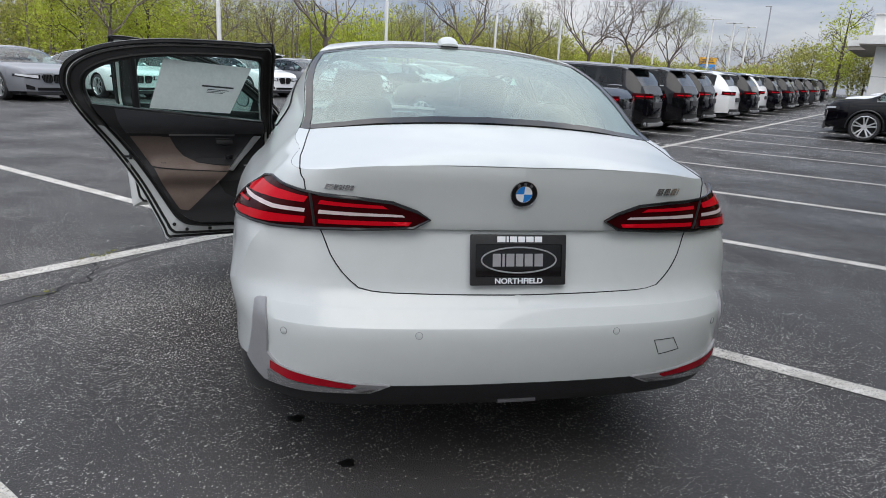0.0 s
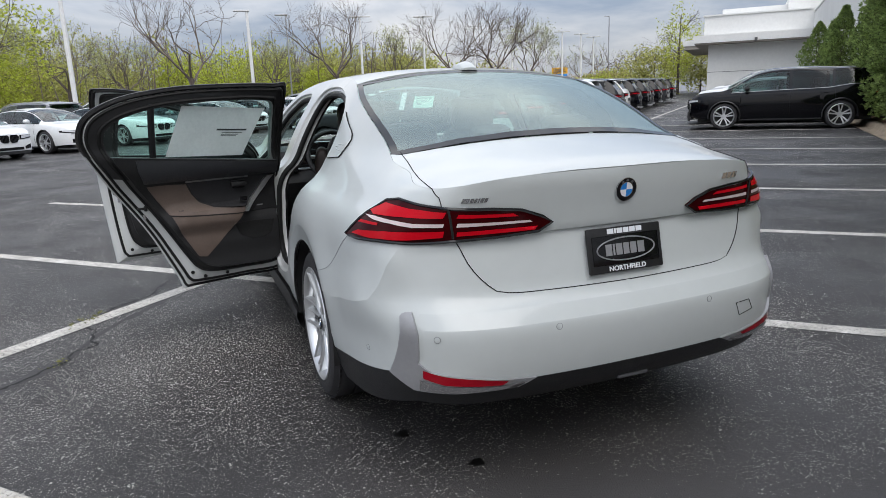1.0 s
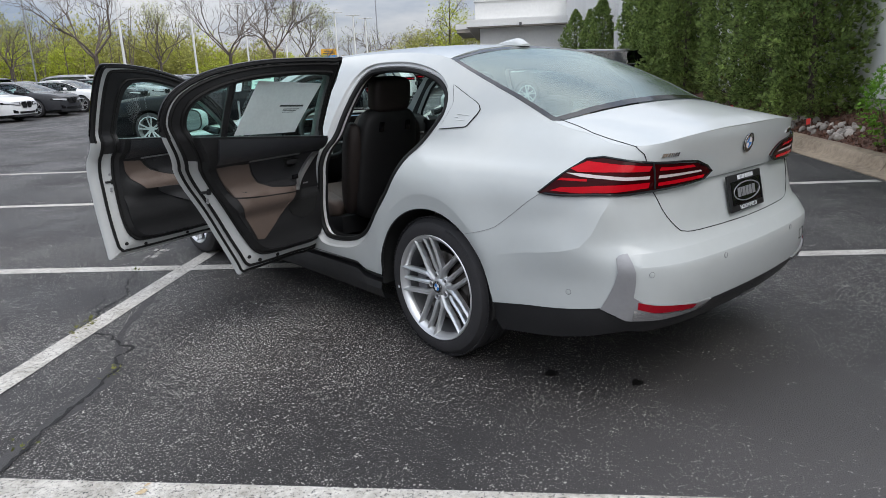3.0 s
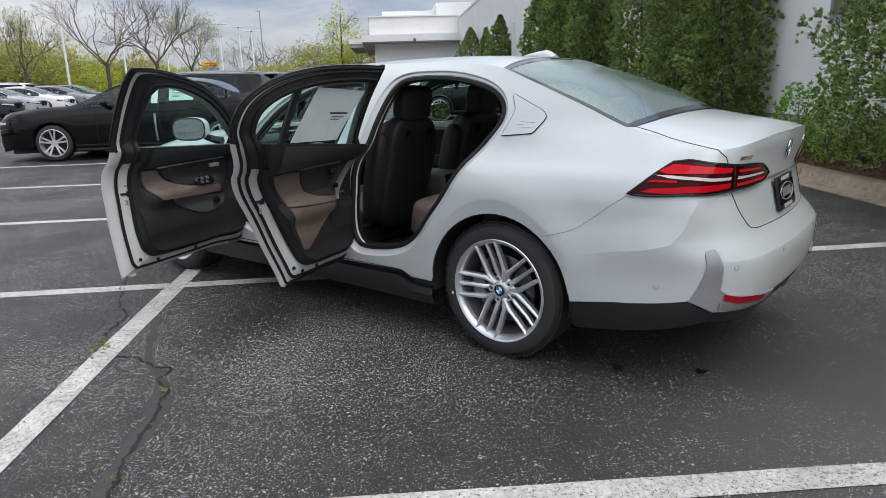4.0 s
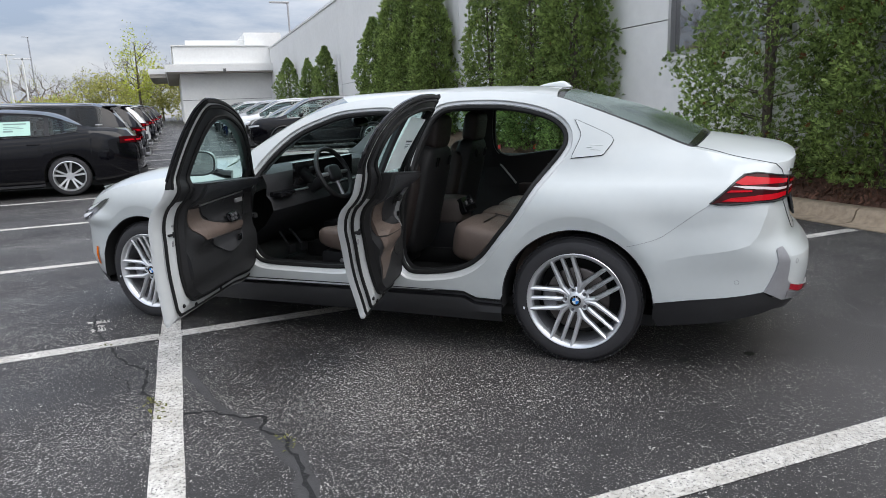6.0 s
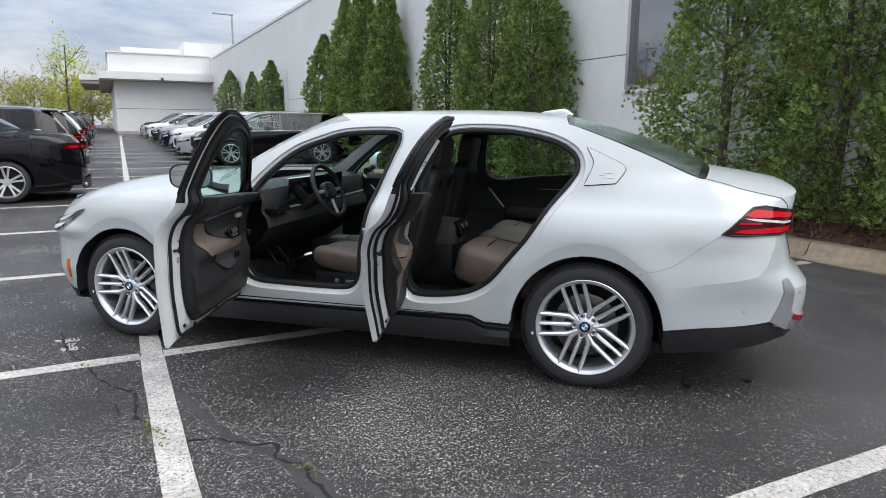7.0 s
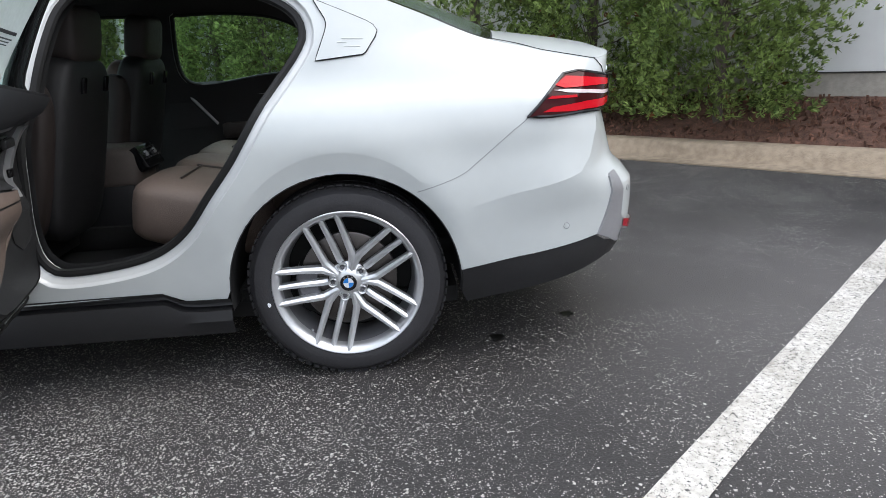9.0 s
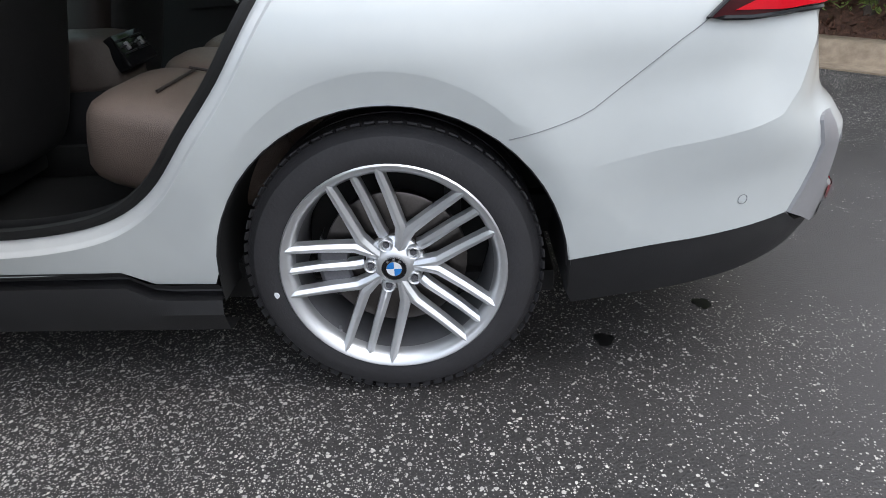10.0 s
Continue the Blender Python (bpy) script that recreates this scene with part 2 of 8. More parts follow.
RUBBER = mat("black_rubber", (0.010, 0.010, 0.010), 0.65, 0, 0.2, 20, spec=0.3)
GLOSSBLACK = mat("gloss_black", (0.007, 0.007, 0.008), 0.10, 0, 0.1, 10, spec=0.4)
TYRE = mat("tyre_rubber", (0.026, 0.025, 0.027), 0.66, 0, 0.18, 14, 0.15, 120)
RIM = mat("silver_alloy", (0.68, 0.69, 0.70), 0.32, 0.8, 0.02, 3, coat=0.2, rvar=0.01)
# silver like RIM; the shade behind the spokes is put into its colour
BARREL = mat("grey_alloy_barrel", (0.34, 0.34, 0.35), 0.42, 0.7, 0.08, 6)
DISC = mat("brake_disc", (0.11, 0.10, 0.095), 0.38, 1.0, 0.15, 20)
CALIPER = mat("grey_caliper", (0.14, 0.14, 0.15), 0.5, 0.5, 0.15, 20)
SATIN = mat("satin_silver_trim", (0.36, 0.36, 0.37), 0.38, 0.5, 0.05, 8)
CHROME = mat("chrome", (0.72, 0.72, 0.73), 0.12, 1.0, 0.04, 10)
SEAM = mat("panel_gap", (0.01, 0.01, 0.01), 0.9, 0, 0.1, 10)
SEAM_PALE = mat("pale_panel_gap", (0.22, 0.225, 0.23), 0.7, 0, 0.1, 10)
LEATHER_BR = mat("mocha_leather", (0.135, 0.100, 0.082), 0.48, 0, 0.12, 12, 0.35, 420)
LEATHER_DK = mat("dark_mocha_leather", (0.024, 0.017, 0.015), 0.5, 0, 0.12, 12, 0.35, 420)
PAD_BK = mat("slate_leather", (0.040, 0.042, 0.047), 0.45, 0, 0.12, 12, 0.35, 420)
CUP_GREY = mat("grey_moulded_plastic", (0.055, 0.055, 0.058), 0.5, 0, 0.1, 12, 0.1, 300)
LEATHER_TP = mat("taupe_leather", (0.085, 0.068, 0.059), 0.5, 0, 0.12, 12, 0.35, 420)
LEATHER_BK = mat("black_leather", (0.013, 0.0125, 0.013), 0.50, 0, 0.2, 12, 0.35, 420)
SOFT_BK = mat("black_soft_trim", (0.013, 0.013, 0.014), 0.6, 0, 0.2, 12, 0.25, 500)
CARPET = mat("black_carpet", (0.008, 0.008, 0.008), 0.95, 0, 0.3, 40, 0.8, 400)
HEADLINER = mat("anthracite_headliner", (0.016, 0.015, 0.015), 0.95, 0, 0.15, 20, 0.3, 500)
DASH_BK = mat("black_dashboard", (0.026, 0.026, 0.028), 0.55, 0, 0.2, 12, 0.3, 420, spec=0.35)
LAMP_GREY = mat("dark_lamp_inside", (0.10, 0.10, 0.11), 0.12, 0.3, 0.3, 30)
SCREEN = mat("dark_screen", (0.006, 0.006, 0.007), 0.06, 0, 0.1, 5, coat=1.0)
PAPER = mat("white_paper", (0.74, 0.74, 0.73), 0.8, 0, 0.06, 7, 0.3, 20)
INK = mat("dark_ink", (0.05, 0.05, 0.055), 0.7, 0, 0.1, 20)
BADGE_BLUE = mat("enamel_blue", (0.015, 0.20, 0.60), 0.15, 0, 0.05, 10, coat=1.0)
BADGE_WHITE = mat("enamel_white", (0.78, 0.80, 0.82), 0.15, 0, 0.03, 10, coat=1.0)
AMBER = lens("amber_reflector", (0.75, 0.16, 0.01))
RED = lens("red_lamp", (0.36, 0.002, 0.008), 0.18)
RED_DARK = lens("dark_red_lens", (0.035, 0.001, 0.002))
RED_REFL = lens("red_reflector", (0.30, 0.006, 0.015))
CLEAR_LAMP = lens("clear_lamp", (0.55, 0.56, 0.58))
FOG_LAMP = lens("pale_lamp_bar", (0.62, 0.52, 0.52))
GLASS = glass("green_tinted_glass", (0.74, 0.95, 0.89), see=0.94)
GLASS_REAR = glass("rear_window_glass", (0.66, 0.82, 0.75), 0.20, see=0.75, sheen=(0.78, 0.89, 0.84))
GLASS_DARK = glass("dark_tinted_glass", (0.16, 0.22, 0.22), see=0.975)
GLASS_MID = glass("green_car_glass", (0.50, 0.62, 0.60), see=0.965)
GLASS_BLD = glass("building_glass", (0.08, 0.09, 0.10), see=0.72)
MIRROR = mat("mirror_glass", (0.85, 0.88, 0.88), 0.015, 1.0, 0.01, 2, rvar=0.005)
BARK = mat("grey_brown_bark", (0.085, 0.068, 0.055), 0.95, 0, 0.35, 6, 0.8, 40)
TWIG = mat("brown_twigs", (0.13, 0.105, 0.085), 0.95, 0, 0.3, 6)
SKIRT = mat("under_shield", (0.010, 0.010, 0.010), 0.8, 0, 0.2, 8)


def leaf_mat(name, col, col2, rnd=0.45, lit=0.35):
    m = mat(name, col, 0.65, 0, 0.2, 2.0, col2=col2, island=True, rnd=rnd, spec=0.25)
    n, l = m.node_tree.nodes, m.node_tree.links
    p = n["Principled BSDF"]
    t, x = n.new("ShaderNodeBsdfTranslucent"), n.new("ShaderNodeMixShader")
    l.new(p.inputs["Base Color"].links[0].from_socket, t.inputs["Color"])
    x.inputs[0].default_value = lit
    out = n["Material Output"]
    l.new(p.outputs[0], x.inputs[1])
    l.new(t.outputs[0], x.inputs[2])
    l.new(x.outputs[0], out.inputs["Surface"])
    return m


ARBOR = leaf_mat("arborvitae_foliage", (0.105, 0.175, 0.050), (0.29, 0.37, 0.115), lit=0.42, rnd=0.65)
ARBOR_DRY = leaf_mat("browned_foliage", (0.14, 0.055, 0.02), (0.20, 0.09, 0.035))
SHRUB = leaf_mat("bright_shrub_leaves", (0.11, 0.26, 0.02), (0.20, 0.38, 0.05))
WOODS_A = leaf_mat("spring_leaves", (0.36, 0.42, 0.045), (0.50, 0.54, 0.09), lit=0.5)
WOODS_B = leaf_mat("olive_leaves", (0.31, 0.33, 0.085), (0.43, 0.41, 0.14), lit=0.5)
WOODS_C = leaf_mat("budding_twigs", (0.32, 0.24, 0.13), (0.42, 0.32, 0.19), lit=0.5)
BUDS = leaf_mat("pale_buds", (0.34, 0.36, 0.14), (0.42, 0.44, 0.20), lit=0.45)


# ---------------------------------------------------------------- tools for building
def link(name, bm, material, parent=None, label="", smooth=True, sharp=38):
    me = bpy.data.meshes.new(name)
    bm.to_mesh(me)
    bm.free()
    if smooth:
        me.polygons.foreach_set("use_smooth", [True] * len(me.polygons))
        me.set_sharp_from_angle(angle=radians(sharp))
    me.materials.append(material)
    ob = new(name, me)
    if parent is not None:
        ob.parent = parent
    if label:
        ob["label"] = label
    return ob


def part(name, bm, material, parent, label="", smooth=True, sharp=38):
    return link(name, bm, material, parent, label, smooth, sharp)


def thing(name, label, category, m=None, group="", kind=""):
    """An empty at a thing's base that parents its parts."""
    e = new(name)
    e.empty_display_size = 0.2
    if m is not None:
        e.matrix_world = m
    return tagged(e, label, category, group, kind)


def box(bm, x0, x1, y0, y1, z0, z1, bevel=0.0, m=None):
    vs = [bm.verts.new((x, y, z)) for x in (x0, x1) for y in (y0, y1) for z in (z0, z1)]
    fs = [bm.faces.new([vs[i] for i in q]) for q in ((0, 1, 3, 2), (4, 6, 7, 5), (0, 4, 5, 1), (2, 3, 7, 6), (0, 2, 6, 4), (1, 5, 7, 3))]
    if bevel:
        got = bmesh.ops.bevel(bm, geom=list({e for f in fs for e in f.edges}), offset=bevel, segments=2, affect="EDGES", profile=0.6)
        vs = list({v for f in got["faces"] for v in f.verts} | {v for v in vs if v.is_valid})
    if m is not None:
        bmesh.ops.transform(bm, matrix=m, verts=[v for v in vs if v.is_valid])
    return vs


def lathe(bm, prof, seg=40, m=None, closed=False):
    """Turn (radius, height) pairs round z."""
    rings = []
    for k in range(seg):
        a = 2 * math.pi * k / seg
        rings.append([bm.verts.new((r * math.cos(a), r * math.sin(a), h)) for r, h in prof])
    cnt = len(prof)
    for k in range(seg):
        a, b = rings[k], rings[(k + 1) % seg]
        for i in range(cnt if closed else cnt - 1):
            j = (i + 1) % cnt
            bm.faces.new((a[i], b[i], b[j], a[j]))
    vs = [v for r in rings for v in r]
    if m is not None:
        bmesh.ops.transform(bm, matrix=m, verts=vs)
    return vs


def tube(bm, pts, rad, seg=8, closed=False, caps=True):
    """A round bar along points; rad is a number or one for each point."""
    pts = [Vector(p) for p in pts]
    n = len(pts)
    rads = [float(rad)] * n if isinstance(rad, (int, float)) else [float(r) for r in rad]
    rings, side = [], None
    for i, p in enumerate(pts):
        a, b = (pts[i - 1], pts[(i + 1) % n]) if closed else (pts[max(i - 1, 0)], pts[min(i + 1, n - 1)])
        d = (b - a).normalized()
        if side is None:
            side = d.orthogonal().normalized()
        side = (side - d * side.dot(d))
        side = side.normalized() if side.length > 1e-6 else d.orthogonal().normalized()
        up = d.cross(side)
        rings.append([bm.verts.new(p + (side * math.cos(t) + up * math.sin(t)) * rads[i]) for t in (2 * math.pi * k / seg for k in range(seg))])
    for i in range(n if closed else n - 1):
        a, b = rings[i], rings[(i + 1) % n]
        for k in range(seg):
            j = (k + 1) % seg
            bm.faces.new((a[k], a[j], b[j], b[k]))
    if caps and not closed:
        bm.faces.new(rings[0][::-1])
        bm.faces.new(rings[-1])


def grid(bm, rows, close=False):
    """Quads over rows of points."""
    vs = [[bm.verts.new(p) for p in r] for r in rows]
    for a, b in zip(vs, vs[1:]):
        for i in range(len(a) - (0 if close else 1)):
            j = (i + 1) % len(a)
            bm.faces.new((a[i], a[j], b[j], b[i]))
    return vs


def smoothed(*knots):
    """A smooth function through (x, y) knots."""
    xs, ys = np.array([k[0] for k in knots], float), np.array([k[1] for k in knots], float)
    slope = np.gradient(ys, xs)

    def f(x):
        x = min(max(float(x), xs[0]), xs[-1])
        i = int(min(max(np.searchsorted(xs, x) - 1, 0), len(xs) - 2))
        h = xs[i + 1] - xs[i]
        t = (x - xs[i]) / h
        return float((2 * t**3 - 3 * t**2 + 1) * ys[i] + (t**3 - 2 * t**2 + t) * h * slope[i] + (3 * t**2 - 2 * t**3) * ys[i + 1] + (t**3 - t**2) * h * slope[i + 1])
    return f


def step(a, b, x):
    t = min(max((x - a) / (b - a), 0.0), 1.0)
    return t * t * (3 - 2 * t)


def curve_pts(pts, gap=0.03, closed=False):
    """A rounded line through points, cut into even pieces of about gap."""
    p = [np.array(q, float) for q in pts]
    n = len(p)
    fine = []
    for i in range(n if closed else n - 1):
        if closed:
            a, b, c, d = p[i - 1], p[i], p[(i + 1) % n], p[(i + 2) % n]
        else:
            a, b, c, d = p[max(i - 1, 0)], p[i], p[i + 1], p[min(i + 2, n - 1)]
        for t in np.linspace(0, 1, 16, endpoint=False):
            fine.append(0.5 * (2 * b + (c - a) * t + (2 * a - 5 * b + 4 * c - d) * t * t + (3 * b - a - 3 * c + d) * t**3))
    fine.append(p[0] if closed else p[-1])
    fine = np.array(fine)
    run = np.concatenate(([0], np.cumsum(np.linalg.norm(np.diff(fine, axis=0), axis=1))))
    k = max(3, int(round(run[-1] / gap)) + 1)
    at = np.linspace(0, run[-1], k)
    out = np.stack([np.interp(at, run, fine[:, j]) for j in range(fine.shape[1])], 1)
    return out[:-1] if closed else out


# ---------------------------------------------------------------- the lot: a along the stall rows, b across them
CROSS = Vector((-1.187, 2.596))
U, V = Vector((0.7254, 0.6884)), Vector((0.6884, -0.7254))
LOT_TURN = math.degrees(math.atan2(U.y, U.x))


def rise(a):
    s = a - 1.5
    return 0.0135 * (s + math.sqrt(s * s + 1.5)) / 2 if a < 90 else rise(89.99)


def lot(a, b, z=0.0):
    """A place in the lot, z above the paving."""
    p = CROSS + float(a) * U + float(b) * V
    return Vector((p.x, p.y, rise(a) + z))


def lot_pose(a, b, turn, z=0.0):
    """A pose on the paving; turn 0 faces along the rows."""
    p = lot(a, b, z)
    return pose(p.x, p.y, p.z, 0, 0, LOT_TURN - 90 + turn)


KERB_B, WALL_B = 6.62, 8.0

bm = bmesh.new()
cols = [-900, -300, -100, -40, -20, -10, -6, -4, -3, -2, -1, 0, 1, 2, 3, 4, 6, 9, 14, 20, 30, 45, 60, 89, 150, 400, 1200]
rows = [-1200, -400, -150, -60, -30, -15, -8, -4, 0, 4, KERB_B + 0.1]
grid(bm, [[lot(a, b) for a in cols] for b in rows])
far_side = [[lot(a, b, -0.25) for a in cols] for b in (KERB_B + 0.1, 40, 400, 1200)]
grid(bm, far_side)
tagged(link("ground", bm, ASPHALT, smooth=True), "dark worn asphalt of a car park with pale stone chips", "ground", kind="structure")


def stripe(a0, b0, a1, b1, w=0.125, z=0.004):
    bm = bmesh.new()
    d = Vector((a1 - a0, b1 - b0))
    n = max(2, int(d.length / 0.12))
    side = Vector((-d.y, d.x)).normalized() * w / 2
    wob = lambda k, s: (noise.noise(Vector((a0 * 3 + k * 0.31, b0 * 2, s))) * 0.008)
    L, R = [], []
    for k in range(n + 1):
        c = Vector((a0, b0)) + d * k / n
        q, r = c + side * (1 + wob(k, 0.3) * 8), c - side * (1 + wob(k, 5.7) * 8)
        L.append(lot(q.x, q.y, z))
        R.append(lot(r.x, r.y, z))
    grid(bm, [L, R])
    return tagged(link("painted_line", bm, LINE, smooth=False), "worn white painted parking stall line on asphalt", "parking line", "parking lines", "structure")


for k in range(-1, 24):
    a = 2.74 * k + 0.01
    stripe(a, 0.068, a + (0.15 if k >= 0 else -0.13), KERB_B - 0.1)
    if k != -1:
        stripe(a - 0.12, -5.75, a, -0.068)
for k in range(-3, 0):
    if k != -1:
        stripe(2.74 * k, 0.068, 2.74 * k + 0.15, KERB_B - 0.1)
stripe(-9, 0, 0, 0, 0.135)
stripe(0.0, 0.0, 50, 0.9, 0.125, 0.0045)

# kerb with a gutter pan, in cast lengths
for k in range(-4, 12):
    a0, a1 = k * 3.0 + 0.4, k * 3.0 + 3.385
    bm = bmesh.new()
    prof = [(-0.03, -0.2), (-0.03, 0.012), (0.17, 0.022), (0.21, 0.06), (0.235, 0.135), (0.275, 0.158), (0.42, 0.165), (0.44, 0.15), (0.44, -0.2)]
    rows = []
    for a in np.linspace(a0, a1, 9):
        rows.append([lot(a, KERB_B + b + 0.006 * noise.noise(Vector((a * 1.7, b * 9, k))), z + 0.006 * noise.noise(Vector((a * 2.1, z * 9, k + 9.0)))) for b, z in prof])
    g = grid(bm, rows)
    bm.faces.new(g[0])
    bm.faces.new(g[-1][::-1])
    tagged(link("kerb", bm, CONCRETE, sharp=50), "weathered tan concrete kerb length beside the planting bed", "kerb", "kerb lengths", "structure")

# planting bed between kerb and wall
bm = bmesh.new()
rows = []
for b in np.linspace(KERB_B + 0.40, WALL_B + 0.05, 12):
    t = (b - KERB_B - 0.4) / (WALL_B - KERB_B - 0.4)
    rows.append([lot(a, b, 0.12 + 0.36 * t**0.8 + 0.03 * noise.noise(Vector((a * 1.9, b * 3, 2.0)))) for a in np.arange(-12, 36, 0.3)])
grid(bm, rows)
tagged(link("planting_bed", bm, MULCH), "bed of dark red-brown bark mulch against the wall", "planting bed", kind="structure")


def bed(a, b):
    t = max(0.0, (b - KERB_B - 0.4) / (WALL_B - KERB_B - 0.4))
    return 0.12 + 0.36 * t**0.8


rng = np.random.default_rng(5)
bm = bmesh.new()
for k in range(5200):
    a, b = rng.uniform(-7, 9), rng.uniform(KERB_B + 0.44, WALL_B - 0.02)
    s = rng.uniform(0.012, 0.05)
    m = Matrix.Translation(lot(a, b, bed(a, b) + 0.012)) @ Euler(rng.uniform(0, 6, 3)).to_matrix().to_4x4()
    vs = [bm.verts.new(m @ Vector(v)) for v in ((-s, -s * 0.35, 0), (s, -s * 0.3, 0), (s * 0.8, s * 0.3, 0.004), (-s * 0.9, s * 0.35, 0), (0, 0, s * 0.3))]
    for q in ((0, 1, 4), (1, 2, 4), (2, 3, 4), (3, 0, 4), (3, 2, 1, 0)):
        bm.faces.new([vs[i] for i in q])
tagged(link("bark_chips", bm, CHIP, smooth=False), "loose red-brown bark chips strewn over the planting bed", "bark mulch", kind="stuff")


# cracks, sealed strips and stains near the car
def crack(name, pts, w, material, label, category, z=0.003, seed=1, gap=0.03, rough=0.018):
    c = curve_pts(pts, gap)
    bm = bmesh.new()
    L, R = [], []
    for i, q in enumerate(c):
        d = c[min(i + 1, len(c) - 1)] - c[max(i - 1, 0)]
        d = np.array((-d[1], d[0])) / (np.linalg.norm(d) + 1e-9)
        jit = rough * noise.noise(Vector((i * 0.73, seed, 0.5)))
        wide = w * (0.25 + 1.5 * abs(noise.noise(Vector((i * 0.61, seed * 3.1, 4.2)))))
        if i in (0, len(c) - 1):
            wide *= 0.15
        for out, sgn in ((L, 1), (R, -1)):
            e = q + d * (jit + sgn * wide)
            out.append((e[0], e[1], z))
    grid(bm, [L, R])
    return tagged(link(name, bm, material, smooth=False), label, category, kind="structure")


def seam_crack(pts, seed, w=0.008):
    crack("pavement_crack", pts, w, CRACK, "open crack in the asphalt", "pavement crack", 0.005, seed)


crack("sealed_strip", [(-1.60, 2.10), (-1.73, 1.91), (-1.98, 1.50), (-2.05, 1.27), (-2.17, 1.02), (-2.34, 0.80), (-2.56, 0.62), (-2.72, 0.44), (-2.95, 0.20), (-3.3, -0.2)], 0.050, PATCH, "darker smooth strip of sealed asphalt", "asphalt repair", 0.003, 3, 0.10, 0.01)
seam_crack([(-2.12, 1.68), (-2.07, 1.64), (-2.02, 1.54), (-2.03, 1.38), (-1.99, 1.25), (-2.10, 1.18), (-2.12, 1.04), (-2.22, 0.95), (-2.33, 0.81), (-2.50, 0.66), (-2.62, 0.52), (-2.9, 0.2), (-3.4, -0.35)], 2, 0.014)
seam_crack([(-0.9, 3.6), (-1.24, 3.2), (-1.45, 2.85), (-1.64, 2.52), (-1.72, 2.26), (-1.94, 2.06), (-2.03, 1.86), (-2.2, 1.68), (-2.4, 1.45)], 4, 0.013)
seam_crack([(-1.70, 2.50), (-1.82, 2.42), (-1.86, 2.25), (-2.0, 2.1)], 5, 0.005)
seam_crack([(-2.12, 1.66), (-2.25, 1.72), (-2.4, 1.70)], 6, 0.005)
RUST = mat("rust_stain", (0.42, 0.24, 0.07), 0.8, 0, 0.4, 40, col2=(0.52, 0.44, 0.30))
for i, (x, y, r) in enumerate(((-2.39, -0.13, 0.022), (-2.36, -0.10, 0.012), (-2.42, -0.17, 0.010))):
    bm = bmesh.new()
    bm.faces.new([bm.verts.new((x + r * (0.7 + 0.5 * noise.noise(Vector((math.cos(t), math.sin(t), i * 2.2)))) * math.cos(t) * 1.3, y + r * (0.7 + 0.5 * noise.noise(Vector((math.cos(t), math.sin(t), i * 4.2)))) * math.sin(t) * 0.8, 0.0085)) for t in np.linspace(0, 2 * math.pi, 14, endpoint=False)])
    tagged(link("rust_stain", bm, RUST, smooth=False), "small orange rust stain on the painted line", "stain", "rust stains", "structure")
for i, (x, y, r) in enumerate(((-0.51, -0.89, 0.036), (-0.70, -0.55, 0.042))):
    bm = bmesh.new()
    pts = []
    for k in range(22):
        t = 2 * math.pi * k / 22
        rr = r * (0.75 + 0.55 * noise.noise(Vector((math.cos(t) * 1.3, math.sin(t) * 1.3, i * 3.1))))
        pts.append(bm.verts.new((x + rr * math.cos(t) * 1.2, y + rr * math.sin(t) * 0.8, 0.0035)))
    bm.faces.new(pts)
    tagged(link("oil_stain", bm, OIL, smooth=False), "small black oil stain on the asphalt", "oil stain", "oil stains", "structure")
for i, (x, y, s) in enumerate(((-1.12, 3.30, 0.10), (-1.24, 3.16, 0.08), (-1.02, 3.38, 0.07))):
    bm = bmesh.new()
    for j in range(3):
        c = [(x + s * (k / 5 - 0.5) * 1.3 + 0.02 * j, y + 0.05 * math.sin(k * 1.3 + j + i) * s * 8 + 0.035 * j) for k in range(6)]
        grid(bm, [[(px, py - 0.012, 0.0045) for px, py in c], [(px + 0.006, py + 0.010, 0.0045) for px, py in c]])
    tagged(link("paint_scuff", bm, LINE, smooth=False), "faded white paint scuff on the asphalt", "paint mark", "paint scuffs", "structure")


# ---------------------------------------------------------------- showroom building
def lot_box(bm, a0, a1, b0, b1, z0, z1):
    """A box square to the lot, heights from the datum."""
    base = lambda a, b, z: (lambda p: Vector((p.x, p.y, z)))(CROSS + float(a) * U + float(b) * V)
    vs = [bm.verts.new(base(a, b, z)) for a in (a0, a1) for b in (b0, b1) for z in (z0, z1)]
    for q in ((0, 1, 3, 2), (4, 6, 7, 5), (0, 4, 5, 1), (2, 3, 7, 6), (0, 2, 6, 4), (1, 5, 7, 3)):
        bm.faces.new([vs[i] for i in q])


def lot_part(name, boxes, material, parent, label=""):
    bm = bmesh.new()
    for q in boxes:
        lot_box(bm, *q)
    bmesh.ops.recalc_face_normals(bm, faces=bm.faces)
    return part(name, bm, material, parent, label, smooth=False)


